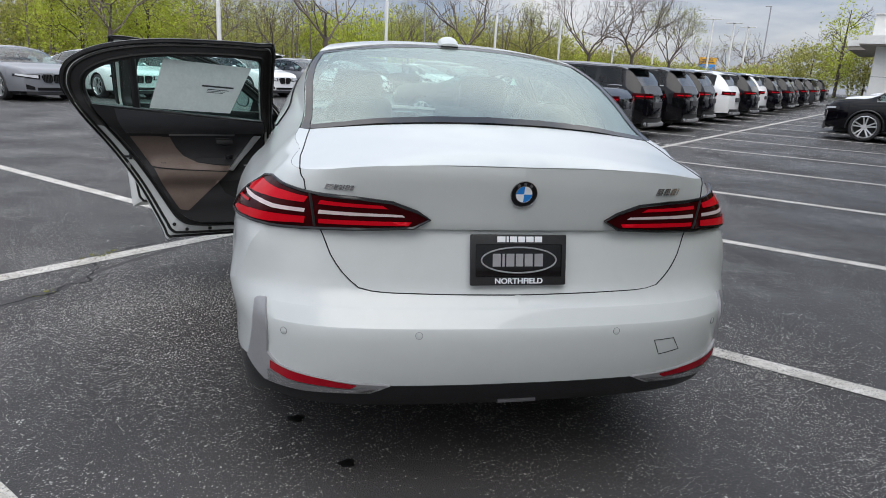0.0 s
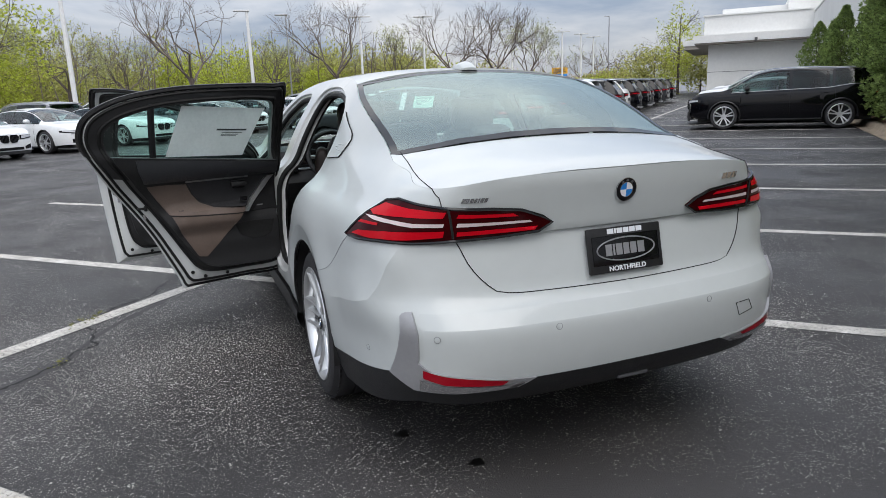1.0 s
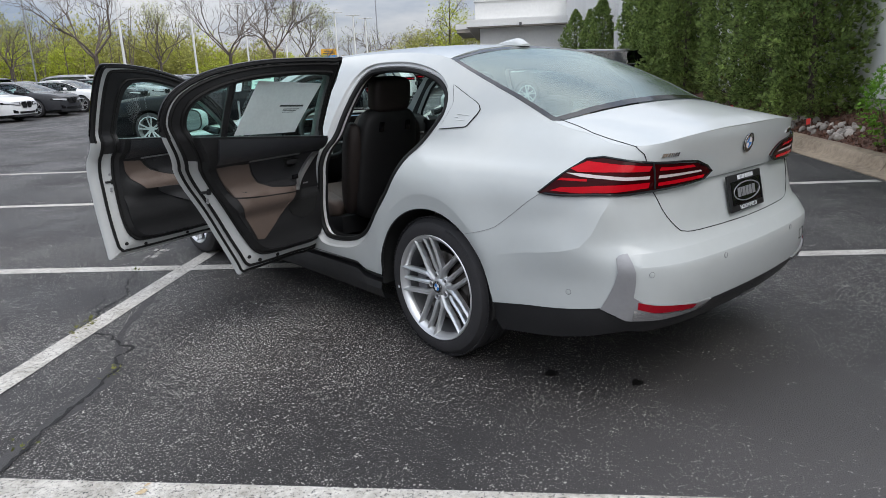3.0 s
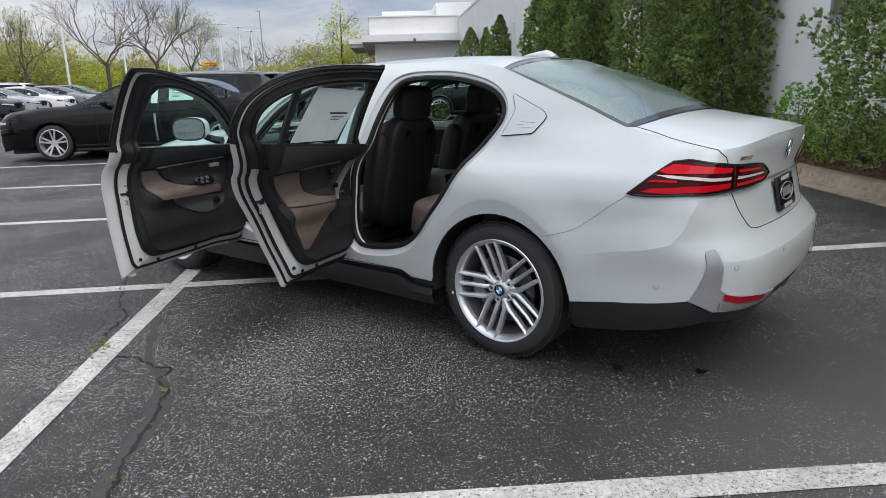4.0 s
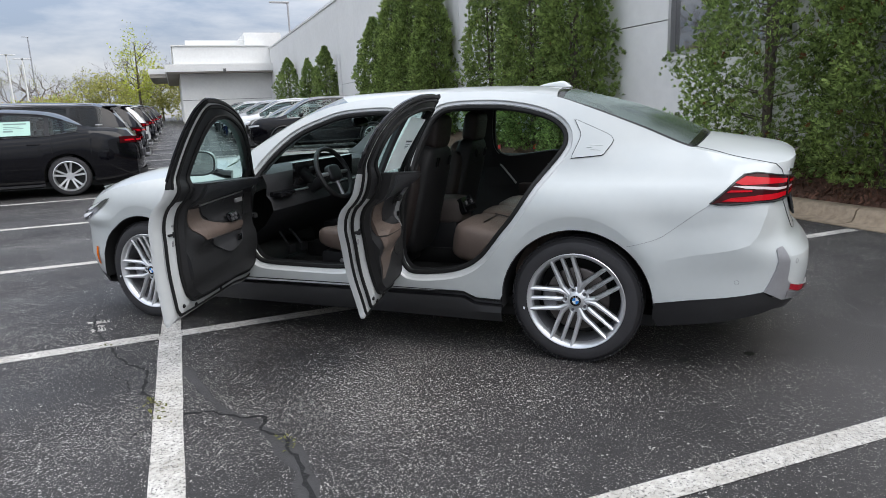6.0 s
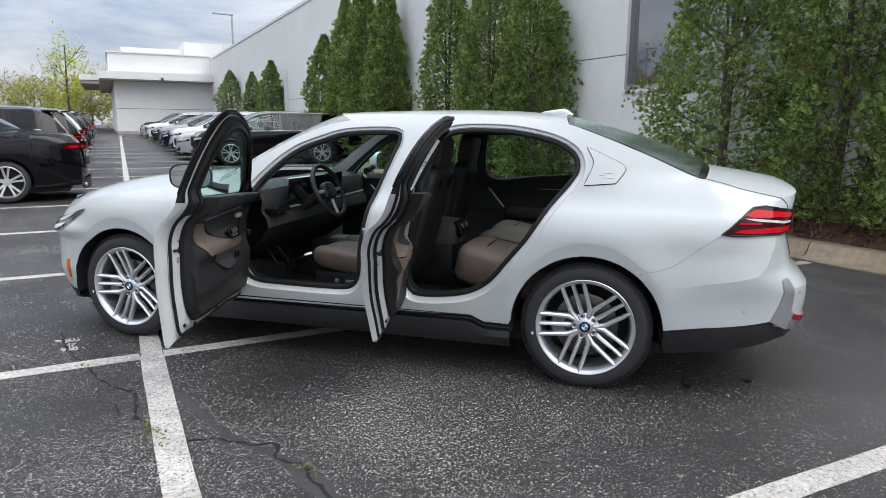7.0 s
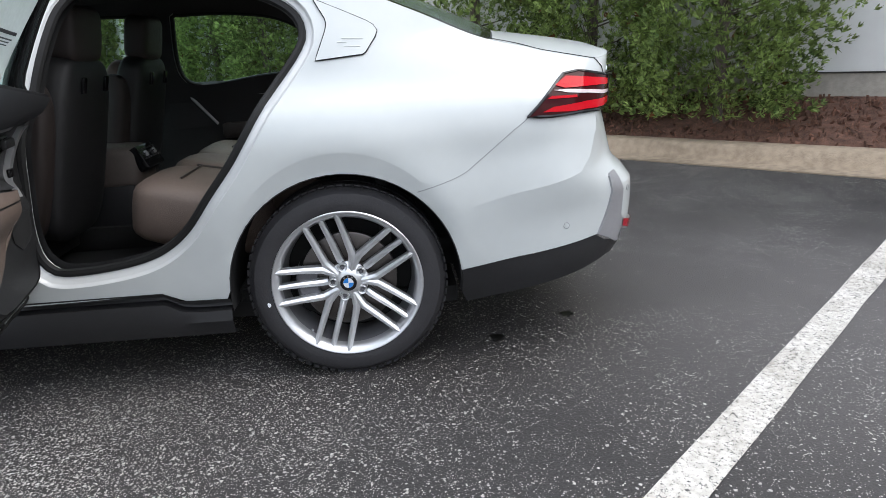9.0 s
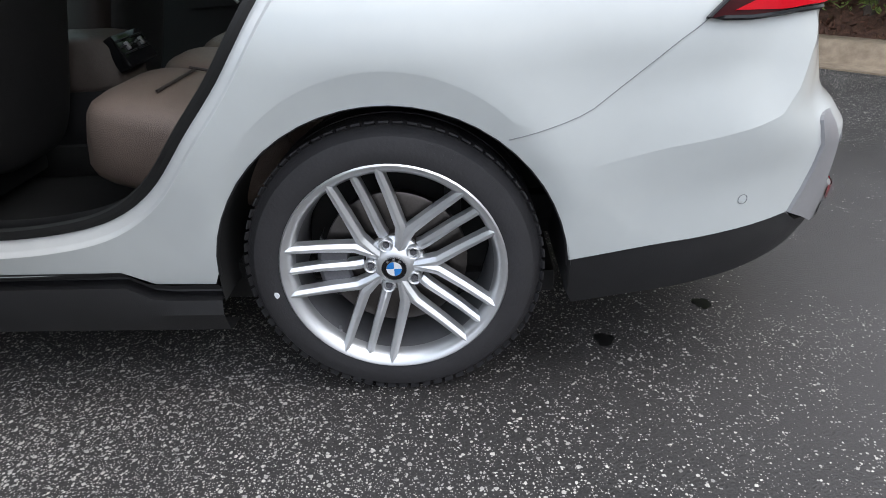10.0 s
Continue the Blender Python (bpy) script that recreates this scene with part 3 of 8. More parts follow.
W0, W1, WZ0, WZ1 = 2.30, 4.83, 2.07, 4.75
hall = thing("showroom_building", "white panelled showroom building with a lower entrance block", "building", kind="structure")
lot_part("foundation", [(-14, 54, 8.03, 8.4, -0.2, 0.705)], FOUNDATION, hall, "bare concrete foundation")
lot_part("wall_backing", [(-14, W0, 8.05, 8.30, 0.70, 6.6), (W1, 54, 8.05, 8.30, 0.70, 6.6), (W0, W1, 8.05, 8.30, 0.70, WZ0), (W0, W1, 8.05, 8.30, WZ1, 6.6)], JOINT, hall)
for a0, a1 in ((-14, -7.98), (-7.96, W0 - 0.0), (W1 + 0.0, 13.7), (13.72, 28.6), (28.62, 42), (42.02, 54)):
    lot_part("wall_panel", [(a0, a1, 8.0, 8.06, 0.722, 2.662)], STUCCO, hall)
    lot_part("wall_panel", [(a0, a1, 8.0, 8.06, 2.680, 6.62)], STUCCO, hall)
lot_part("wall_panel", [(W0, W1, 8.0, 8.06, 0.722, WZ0)], STUCCO, hall)
lot_part("wall_panel", [(W0, W1, 8.0, 8.06, WZ1, 6.62)], STUCCO, hall)
lot_part("coping", [(-14, 54, 7.95, 8.42, 6.62, 6.74)], FASCIA, hall, "white metal parapet coping")
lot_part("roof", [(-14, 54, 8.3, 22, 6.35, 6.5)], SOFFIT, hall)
lot_part("rear_wall", [(-14, 54, 21.8, 22, -0.2, 6.6), (-14.2, -14, 8.05, 22, -0.2, 6.6)], STUCCO, hall)
win = new("window")
win.parent = hall
lot_part("window_frame", [(W0, W1, 7.985, 8.14, WZ0, WZ0 + 0.07), (W0, W1, 7.985, 8.14, WZ1 - 0.07, WZ1), (W0, W0 + 0.07, 7.985, 8.14, WZ0 + 0.07, WZ1 - 0.07), (W1 - 0.07, W1, 7.985, 8.14, WZ0 + 0.07, WZ1 - 0.07)], ALU, win, "grey aluminium window frame")
lot_part("window_pane", [(W0 + 0.07, W1 - 0.07, 8.08, 8.095, WZ0 + 0.07, WZ1 - 0.07)], GLASS_BLD, win, "dark reflecting window pane")
lot_part("window_sill", [(W0 - 0.05, W1 + 0.05, 7.955, 8.05, WZ0 - 0.055, WZ0 - 0.003)], FASCIA, win)
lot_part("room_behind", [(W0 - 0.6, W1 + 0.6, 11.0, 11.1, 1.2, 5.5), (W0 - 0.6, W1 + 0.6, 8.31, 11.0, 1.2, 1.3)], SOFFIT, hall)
for a in (12.45, 28.7, 53.8):
    lot_part("downspout", [(a - 0.07, a + 0.07, 7.84, 7.995, 0.5, 6.62 if a != 28.7 else 4.1)], WHITE_METAL, hall, "white square downspout")
# entrance block at the far end
lot_part("block_wall", [(54, 75, 0.85, 8.0, 0.55, 4.78)], STUCCO, hall, "white front wall of the entrance block")
lot_part("block_base", [(53.97, 75, 0.82, 8.0, 0.2, 0.95)], FOUNDATION, hall)
lot_part("wall_groove", [(53.985, 54.01, 0.85, 8.0, 2.68, 2.71)], JOINT, hall)
lot_part("canopy_fascia", [(52.6, 76, -0.2, 8.0, 4.86, 5.42)], FASCIA, hall, "white canopy fascia")
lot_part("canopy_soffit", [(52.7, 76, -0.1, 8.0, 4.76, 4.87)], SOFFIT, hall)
lot_part("upper_wall", [(53.6, 76, 0.50, 8.0, 5.42, 6.86)], STUCCO, hall)
lot_part("upper_coping", [(53.5, 76, 0.4, 8.0, 6.86, 6.96)], FASCIA, hall)
lot_part("roof_tier", [(58, 76, 1.6, 6.4, 6.96, 7.75)], STUCCO, hall)
lot_part("roof_tier", [(57, 76, 6.4, 9.5, 6.74, 8.3)], STUCCO, hall)
lot_part("canopy_wing", [(62, 74, -1.7, -0.2, 5.25, 5.7)], FASCIA, hall)
lot_part("wing_soffit", [(62.1, 74, -1.6, -0.2, 4.95, 5.25)], SOFFIT, hall)
lot_part("scupper", [(52.5, 52.6, 4.1, 4.3, 4.80, 5.05)], JOINT, hall)
lamp = thing("roof_lamp", "grey area lamp on a pole above the roof edge", "lamp")
bm = bmesh.new()
p = lot(46.5, 8.6)
tube(bm, [(p.x, p.y, 6.5), (p.x, p.y, 9.2)], 0.07, 8)
part("pole", bm, ALU, lamp)
bm = bmesh.new()
q = lot(46.5, 7.4)
box(bm, -0.7, 0.7, -0.14, 0.14, 9.15, 9.27, 0.02, Matrix.Translation(((p.x + q.x) / 2, (p.y + q.y) / 2, 0)) @ pose(0, 0, 0, 0, 0, LOT_TURN - 90))
part("lamp_head", bm, ALU, lamp)

# stones and red marker flags in the bed
stones = np.random.default_rng(11)
base = None
for k in range(46):
    a, b = stones.uniform(5.0, 7.6), stones.uniform(KERB_B + 0.46, KERB_B + 0.85)
    s = stones.uniform(0.03, 0.075)
    if base is None or k % 9 == 0:
        bm = bmesh.new()
        bmesh.ops.create_icosphere(bm, subdivisions=2, radius=1.0)
        for v in bm.verts:
            v.co *= 1 + 0.22 * noise.noise(v.co * 1.4 + Vector((k, 0, 0)))
            v.co.z *= 0.62
        ob = link("stone", bm, STONE)
        base = ob
    else:
        ob = new("stone", base.data)
    ob.matrix_world = Matrix.Translation(lot(a, b, bed(a, b) + s * 0.3)) @ Euler(stones.uniform(0, 6, 3)).to_matrix().to_4x4() @ Matrix.Diagonal((s, s * 1.2, s, 1))
    tagged(ob, "pale rounded river stone lying in the bed", "stone", "bed stones")
FLAG = mat("red_flag", (0.55, 0.03, 0.02), 0.6, 0, 0.1, 10)
for a, b in ((5.92, 7.08), (9.29, 7.05), (7.9, 7.2)):
    fl = thing("marker_flag", "small red marker flag on a wire in the bed", "flag", group="marker flags")
    z0 = bed(a, b)
    bm = bmesh.new()
    tube(bm, [lot(a, b, z0 - 0.02), lot(a, b, z0 + 0.26)], 0.003, 5)
    part("wire", bm, ALU, fl)
    bm = bmesh.new()
    grid(bm, [[lot(a + 0.11 * t, b + 0.02 * math.sin(4 * t), z0 + h - 0.03 * t) for t in np.linspace(0, 1, 5)] for h in (0.26, 0.17)])
    part("pennant", bm, FLAG, fl)


# ---------------------------------------------------------------- foliage
def spray_mesh(name, centres, dirs, sizes, material, parent, kind_label, fronds=5, seed=0):
    """One mesh of many small leafy sprays: thin lozenges fanned about a stem."""
    r = np.random.default_rng(seed)
    n = len(centres)
    tpl = []
    for k in range(fronds):
        if k == 0:
            base_, ang, ln = 0.0, 0.0, 1.0
        else:
            base_, ang, ln = 0.18 + 0.20 * ((k - 1) // 2), (0.75 if k % 2 else -0.75), 0.60 - 0.10 * ((k - 1) // 2)
        d, s = np.array((math.cos(ang), math.sin(ang))), np.array((-math.sin(ang), math.cos(ang)))
        o = np.array((base_, 0.0))
        w = 0.11 if k else 0.085
        for q in (o, o + d * ln * 0.45 + s * w, o + d * ln, o + d * ln * 0.45 - s * w):
            tpl.append((q[0], q[1], 0.10 * math.sin(q[0] * 2.6 + k)))
    tpl = np.array(tpl)
    d = dirs / np.linalg.norm(dirs, axis=1, keepdims=True)
    rnd = r.normal(size=(n, 3))
    s = np.cross(d, rnd)
    s /= np.linalg.norm(s, axis=1, keepdims=True)
    u = np.cross(d, s)
    co = centres[:, None, :] + sizes[:, None, None] * (tpl[None, :, 0:1] * d[:, None, :] + tpl[None, :, 1:2] * s[:, None, :] + tpl[None, :, 2:3] * u[:, None, :])
    co = co.reshape(-1, 3)
    cnt = n * fronds
    me = bpy.data.meshes.new(name)
    me.vertices.add(cnt * 4)
    me.vertices.foreach_set("co", co.astype(np.float32).ravel())
    me.loops.add(cnt * 4)
    me.loops.foreach_set("vertex_index", np.arange(cnt * 4, dtype=np.int32))
    me.polygons.add(cnt)
    me.polygons.foreach_set("loop_start", np.arange(0, cnt * 4, 4, dtype=np.int32))
    me.update(calc_edges=True)
    me.validate()
    me.materials.append(material)
    ob = new(name, me)
    if parent is not None:
        ob.parent = parent
    if kind_label:
        ob["label"] = kind_label
    return ob


# weeds in the crack
WEED = leaf_mat("weed_leaves", (0.10, 0.13, 0.03), (0.20, 0.19, 0.06), lit=0.2)
weed_c = []
for i, (x, y, n) in enumerate(((-1.46, 2.84, 8), (-2.02, 1.90, 16), (-2.08, 1.81, 14), (-2.15, 1.73, 9), (-2.14, 1.02, 9), (-2.20, 0.96, 8), (-2.62, 0.52, 8))):
    r = np.random.default_rng(300 + i)
    weed_c.append(np.stack([x + r.normal(scale=0.022, size=n), y + r.normal(scale=0.030, size=n), np.full(n, 0.008)], 1))
weed_c = np.concatenate(weed_c)
r = np.random.default_rng(9)
weed = spray_mesh("crack_weeds", weed_c, r.normal(scale=0.7, size=weed_c.shape) + np.array((0, 0, 0.5)), r.uniform(0.018, 0.036, len(weed_c)), WEED, None, "", 3, 9)
tagged(weed, "small weeds growing from the pavement crack", "weeds", kind="stuff")


def arborvitae(a, b, H, R, n, seed, size=0.115, dry=0):
    r = np.random.default_rng(seed)
    tree = thing("arborvitae", "tall dense green arborvitae in the mulch bed by the wall", "tree", group="arborvitae along the wall")
    p0 = lot(a, b, bed(a, b) - 0.03)
    bm = bmesh.new()
    for k in range(3):
        t = 2.1 * k + seed
        tube(bm, [p0 + Vector((0.10 * math.cos(t) * q, 0.10 * math.sin(t) * q, H * 0.86 * q)) for q in np.linspace(0, 1, 7)], [0.05 * (1 - 0.85 * q) for q in np.linspace(0, 1, 7)], 6)
    part("trunk", bm, BARK, tree)
    bm = bmesh.new()
    for k in range(46):
        t, h = r.uniform(0, 6.283), H * r.uniform(0.05, 0.8)
        L = R * 0.8 * (1 - (h / H) ** 1.8)
        e = p0 + Vector((0, 0, h))
        tube(bm, [e, e + Vector((math.cos(t) * L * 0.5, math.sin(t) * L * 0.5, 0.08)), e + Vector((math.cos(t) * L, math.sin(t) * L, 0.26))], [0.012, 0.008, 0.003], 4)
    tagged(part("branchwork", bm, BARK, tree), kind="stuff")
    h = H * r.beta(1.05, 1.25, n)
    th = r.uniform(0, 2 * math.pi, n)
    prof = (1 - (h / H) ** 2.8) * (0.74 + 0.26 * np.minimum(1, h / (0.22 * H)))
    lump = np.array([noise.noise(Vector((math.cos(q) * 1.6 + seed, math.sin(q) * 1.6, z * 1.5))) for q, z in zip(th, h)])
    fine = np.array([noise.noise(Vector((math.cos(q) * 4.5, math.sin(q) * 4.5 + seed, z * 4.0))) for q, z in zip(th, h)])
    depth = 1 - r.beta(1.0, 4.2, n)
    rad = R * prof * (1 + 0.50 * lump + 0.42 * fine) * depth
    dirx = np.array([[V.x, V.y], [U.x, U.y]])
    flat = np.stack([np.cos(th) * rad * 0.86, np.sin(th) * rad], 1) @ dirx
    c = np.stack([p0.x + flat[:, 0], p0.y + flat[:, 1], p0.z + 0.08 + h], 1)
    out = np.stack([np.cos(th), np.sin(th)], 1) @ dirx
    d = np.stack([out[:, 0], out[:, 1], 0.55 + 0.5 * (h / H)], 1) + r.normal(scale=0.42, size=(n, 3))
    sz = size * r.uniform(0.6, 1.35, n)
    keep = ((c[:, :2] - np.array(CROSS)) @ np.array(V)) < WALL_B - 0.02
    c, d, sz = c[keep], d[keep], sz[keep]
    spray_mesh("crown", c, d, sz, ARBOR, tree, "dense scaly green foliage", 5, seed)
    if dry:
        k = r.choice(len(c), dry, replace=False)
        spray_mesh("dry_foliage", c[k] + 0.02, d[k], sz[k], ARBOR_DRY, tree, "scattered browned sprays", 5, seed + 1)
    return tree


for i, (a, H, R, n) in enumerate(((-0.88, 4.0, 0.88, 9500), (0.55, 3.9, 0.84, 9000), (2.12, 4.1, 1.06, 10000), (6.85, 4.2, 0.86, 9000), (8.45, 4.7, 0.84, 8500), (10.35, 4.9, 0.74, 8000), (14.5, 4.9, 0.80, 6500), (16.2, 5.3, 0.88, 6500), (17.9, 5.1, 0.82, 6000), (20.7, 4.1, 1.0, 5200), (29.3, 3.8, 0.78, 4000), (34.3, 3.5, 0.66, 3000), (41.5, 4.0, 1.25, 4500))):
    arborvitae(a, 7.42 + 0.05 * math.sin(i * 2.3), H, R, n, 20 + i, 0.092 if a < 5 else (0.11 if a < 12 else 0.15), 110 if a < 3 else (50 if a < 12 else 0))


def shrub(a, b, H, R, n, seed):
    r = np.random.default_rng(seed)
    s = thing("shrub", "young shrub with bright green spring leaves in the bed", "shrub", group="bright shrubs")
    p0 = lot(a, b, bed(a, b) - 0.02)
    bm = bmesh.new()
    for k in range(9):
        t, l = r.uniform(0, 6.28), r.uniform(0.5, 1.0)
        tube(bm, [p0, p0 + Vector((math.cos(t) * R * 0.4 * l, math.sin(t) * R * 0.4 * l, H * 0.5 * l)), p0 + Vector((math.cos(t) * R * 0.8 * l, math.sin(t) * R * 0.8 * l, H * 0.95 * l))], [0.009, 0.006, 0.003], 5)
    part("stem_cluster", bm, BARK, s)
    v = r.normal(size=(n, 3))
    v /= np.linalg.norm(v, axis=1, keepdims=True)
    lump = np.array([1 + 0.45 * noise.noise(Vector(q) * 1.8 + Vector((seed, 0, 0))) for q in v])
    rad = lump * r.uniform(0.45, 1.0, n) ** 0.5
    c = np.array(p0) + np.stack([v[:, 0] * R * rad, v[:, 1] * R * rad, H * 0.55 + v[:, 2] * H * 0.45 * rad], 1)
    spray_mesh("foliage", c, v + r.normal(scale=0.5, size=(n, 3)) + np.array((0, 0, 0.4)), r.uniform(0.05, 0.10, n), SHRUB, s, "bright yellow-green leaves", 3, seed)


for i, (a, b, H, R, n) in enumerate(((4.06, 7.2, 0.98, 0.33, 700), (3.25, 7.15, 0.94, 0.34, 700))):
    shrub(a, b, H, R, n, 60 + i)


# ---------------------------------------------------------------- distance: bare trees, woods, lamp posts, sign
HUB = Vector((-1.4, -2.9))


def far(az, dist):
    x, y = HUB.x + dist * math.cos(radians(az)), HUB.y + dist * math.sin(radians(az))
    a = (Vector((x, y)) - CROSS).dot(U)
    return Vector((x, y, rise(min(a, 89)) if a > -50 else 0.0))


def limbs(bm, p, d, L, r, depth, rnd, tips, spread=0.55):
    q = p + d * L
    mid = p + d * L * 0.5 + Vector(rnd.normal(scale=0.04 * L, size=3))
    tube(bm, [p, mid, q], [r, r * 0.86, r * 0.72], 6 if depth > 3 else (4 if depth > 1 else 3), caps=False)
    if depth == 0:
        tips.append(q)
        return
    for k in range(3 if rnd.random() < 0.45 else 2):
        e = (d + Vector(rnd.normal(scale=spread, size=3)) + Vector((0, 0, 0.10))).normalized()
        limbs(bm, q if k < 2 else mid, e, L * rnd.uniform(0.66, 0.88), r * rnd.uniform(0.55, 0.72), depth - 1, rnd, tips, spread)


def bare_tree(az, dist, H, seed, buds=None, label="bare spreading tree with dark spring twigs", depth=7, spread=0.5, lean=0.0):
    rnd = np.random.default_rng(seed)
    t = thing("tree", label, "tree", group="car park trees")
    p = far(az, dist)
    bm = bmesh.new()
    tips = []
    trunk = H * 0.30
    tube(bm, [p - Vector((0, 0, 0.1)), p + Vector((lean * 0.4, 0, trunk * 0.5)), p + Vector((lean, 0, trunk))], [H * 0.021, H * 0.017, H * 0.0155], 8)
    part("trunk", bm, BARK, t)
    bm = bmesh.new()
    for k in range(4):
        a = k * 1.57 + rnd.uniform(0, 1)
        e = Vector((math.cos(a) * 0.75, math.sin(a) * 0.75, 0.8)).normalized()
        limbs(bm, p + Vector((lean, 0, trunk * (0.86 + 0.05 * k))), e, H * 0.20, H * 0.0085, depth - 1, rnd, tips, spread)
    part("branchwork", bm, TWIG, t)
    if buds is not None:
        c = np.array([list(q) for q in tips])
        n = len(c)
        c = np.repeat(c, 3, 0) + rnd.normal(scale=0.16, size=(n * 3, 3))
        spray_mesh("bud_cover", c, rnd.normal(size=(len(c), 3)), rnd.uniform(0.10, 0.22, len(c)), buds, t, "", 3, seed)
    return t


for i, (az, dist, H, buds) in enumerate(((87.9, 47, 9.6, None), (76.4, 62, 10.5, None), (71.6, 85, 9.5, BUDS), (66.6, 72, 10.8, None), (63.2, 70, 10.6, None), (60.4, 82, 9.6, BUDS), (96.5, 70, 9.5, BUDS), (92.5, 80, 9.0, BUDS), (81.5, 84, 9.0, BUDS), (104, 52, 9.5, BUDS))):
    bare_tree(az, dist, H, 100 + i, buds, spread=0.46)
for i, (az, dist, H) in enumerate(((54.6, 120, 11), (52.6, 125, 10), (56.0, 118, 8.5), (51.0, 110, 8), (58.5, 130, 10))):
    bare_tree(az, dist, H, 140 + i, BUDS, "distant budding tree at the edge of the lot", 5)


def leafy(name, label, group, az, dist, H, R, n, material, seed, size=0.35, trunk=True, core=0.35):
    rnd = np.random.default_rng(seed)
    t = thing(name, label, "tree", group=group)
    p = far(az, dist)
    bm = bmesh.new()
    tube(bm, [p, p + Vector((0, 0, H * 0.5)), p + Vector((0.1, 0, H * 0.92))], [H * 0.02, H * 0.014, H * 0.004], 6)
    tips = []
    for k in range(7):
        a = k * 0.9 + seed
        limbs(bm, p + Vector((0, 0, H * (0.2 + 0.09 * k))), Vector((math.cos(a), math.sin(a), 0.8)).normalized(), R * 0.5, H * 0.006, 3, rnd, tips)
    part("trunk", bm, BARK, t)
    v = rnd.normal(size=(n, 3))
    v /= np.linalg.norm(v, axis=1, keepdims=True)
    lump = np.array([1 + 0.75 * noise.noise(Vector(q) * 2.2 + Vector((seed * 1.7, 0, 0))) for q in v])
    rad = lump * (core + (1 - core) * rnd.uniform(0, 1, n) ** 0.6)
    c = np.array(p) + np.stack([v[:, 0] * R * rad, v[:, 1] * R * rad, H * 0.56 + v[:, 2] * H * 0.46 * rad], 1)
    spray_mesh("crown", c, v + rnd.normal(scale=0.7, size=(n, 3)), size * rnd.uniform(0.5, 1.3, n), material, t, "", 3, seed)
    return t


leafy("pear_tree", "upright tree in pale yellow-green spring leaf", "", 48.6, 78, 9.0, 2.2, 1900, WOODS_A, 201, 0.28)
leafy("leafy_tree", "rounded tree in yellow-green leaf by the lot", "leafing trees", 46.9, 84, 5.6, 3.4, 3400, WOODS_B, 202, 0.40)
leafy("leafy_tree", "rounded tree in yellow-green leaf by the lot", "leafing trees", 50.4, 90, 5.4, 3.6, 3400, WOODS_B, 203, 0.40)
leafy("leafy_tree", "tall tree in yellow-green leaf by the lot", "leafing trees", 101.5, 62, 9.5, 4.5, 4600, WOODS_A, 204, 0.38)
leafy("leafy_tree", "tall tree in yellow-green leaf by the lot", "leafing trees", 106, 60, 9.0, 4.0, 4200, WOODS_A, 205, 0.38)

# one long thicket behind the lot
rnd = np.random.default_rng(77)
for material, count, lo, hi, nm, lb in ((WOODS_A, 78, 5.5, 11.5, "thicket", "thicket of bushes in fresh yellow-green leaf"), (WOODS_B, 74, 7.0, 13.0, "thicket", "thicket of olive-green leafing bushes"), (WOODS_C, 60, 9.0, 14.5, "thicket", "thicket of brown budding saplings")):
    C, D, S = [], [], []
    for k in range(count):
        az = rnd.uniform(53, 114)
        tall = float(np.interp(az, (53, 60, 67, 75, 82), (0.30, 0.30, 0.50, 0.68, 0.80)))
        dist = rnd.uniform(92, 116) + (6 if material is WOODS_C else 0) + (30 if 55.2 < az < 60.2 else 0)
        p, H, R = far(az, dist), rnd.uniform(lo, hi) * tall, rnd.uniform(2.2, 4.6)
        n = 900 if material is not WOODS_C else 620
        v = rnd.normal(size=(n, 3))
        v /= np.linalg.norm(v, axis=1, keepdims=True)
        lump = np.array([1 + 0.7 * noise.noise(Vector(q) * 2.0 + Vector((k * 1.7, 0, 0))) for q in v])
        rad = lump * rnd.uniform(0.1, 1, n) ** 0.5
        C.append(np.array(p) + np.stack([v[:, 0] * R * rad, v[:, 1] * R * rad, H * 0.5 + v[:, 2] * H * 0.55 * rad], 1))
        D.append(v + rnd.normal(scale=0.6, size=(n, 3)) + np.array((0, 0, 0.5)))
        S.append(rnd.uniform(0.32, 0.75, n) * (0.7 if material is WOODS_C else 1))
    ob = spray_mesh(nm, np.concatenate(C), np.concatenate(D), np.concatenate(S), material, None, "", 2, 7)
    tagged(ob, lb, "woods", kind="stuff")
bm = bmesh.new()
tips = []
for k in range(190):
    p = far(rnd.uniform(70, 113), rnd.uniform(90, 112))
    H = rnd.uniform(6, 10.5)
    tube(bm, [p, p + Vector((rnd.normal(scale=0.3), rnd.normal(scale=0.3), H * 0.5)), p + Vector((rnd.normal(scale=0.6), rnd.normal(scale=0.6), H))], [0.09, 0.06, 0.02], 4)
    for j in range(6):
        e = Vector((rnd.normal(), rnd.normal(), 1.2)).normalized()
        q = p + Vector((0, 0, H * rnd.uniform(0.3, 0.8)))
        tube(bm, [q, q + e * rnd.uniform(0.8, 2.2)], [0.035, 0.01], 3)
tagged(link("sapling_stems", bm, TWIG), "thin grey-brown stems of the thicket", "woods", kind="stuff")


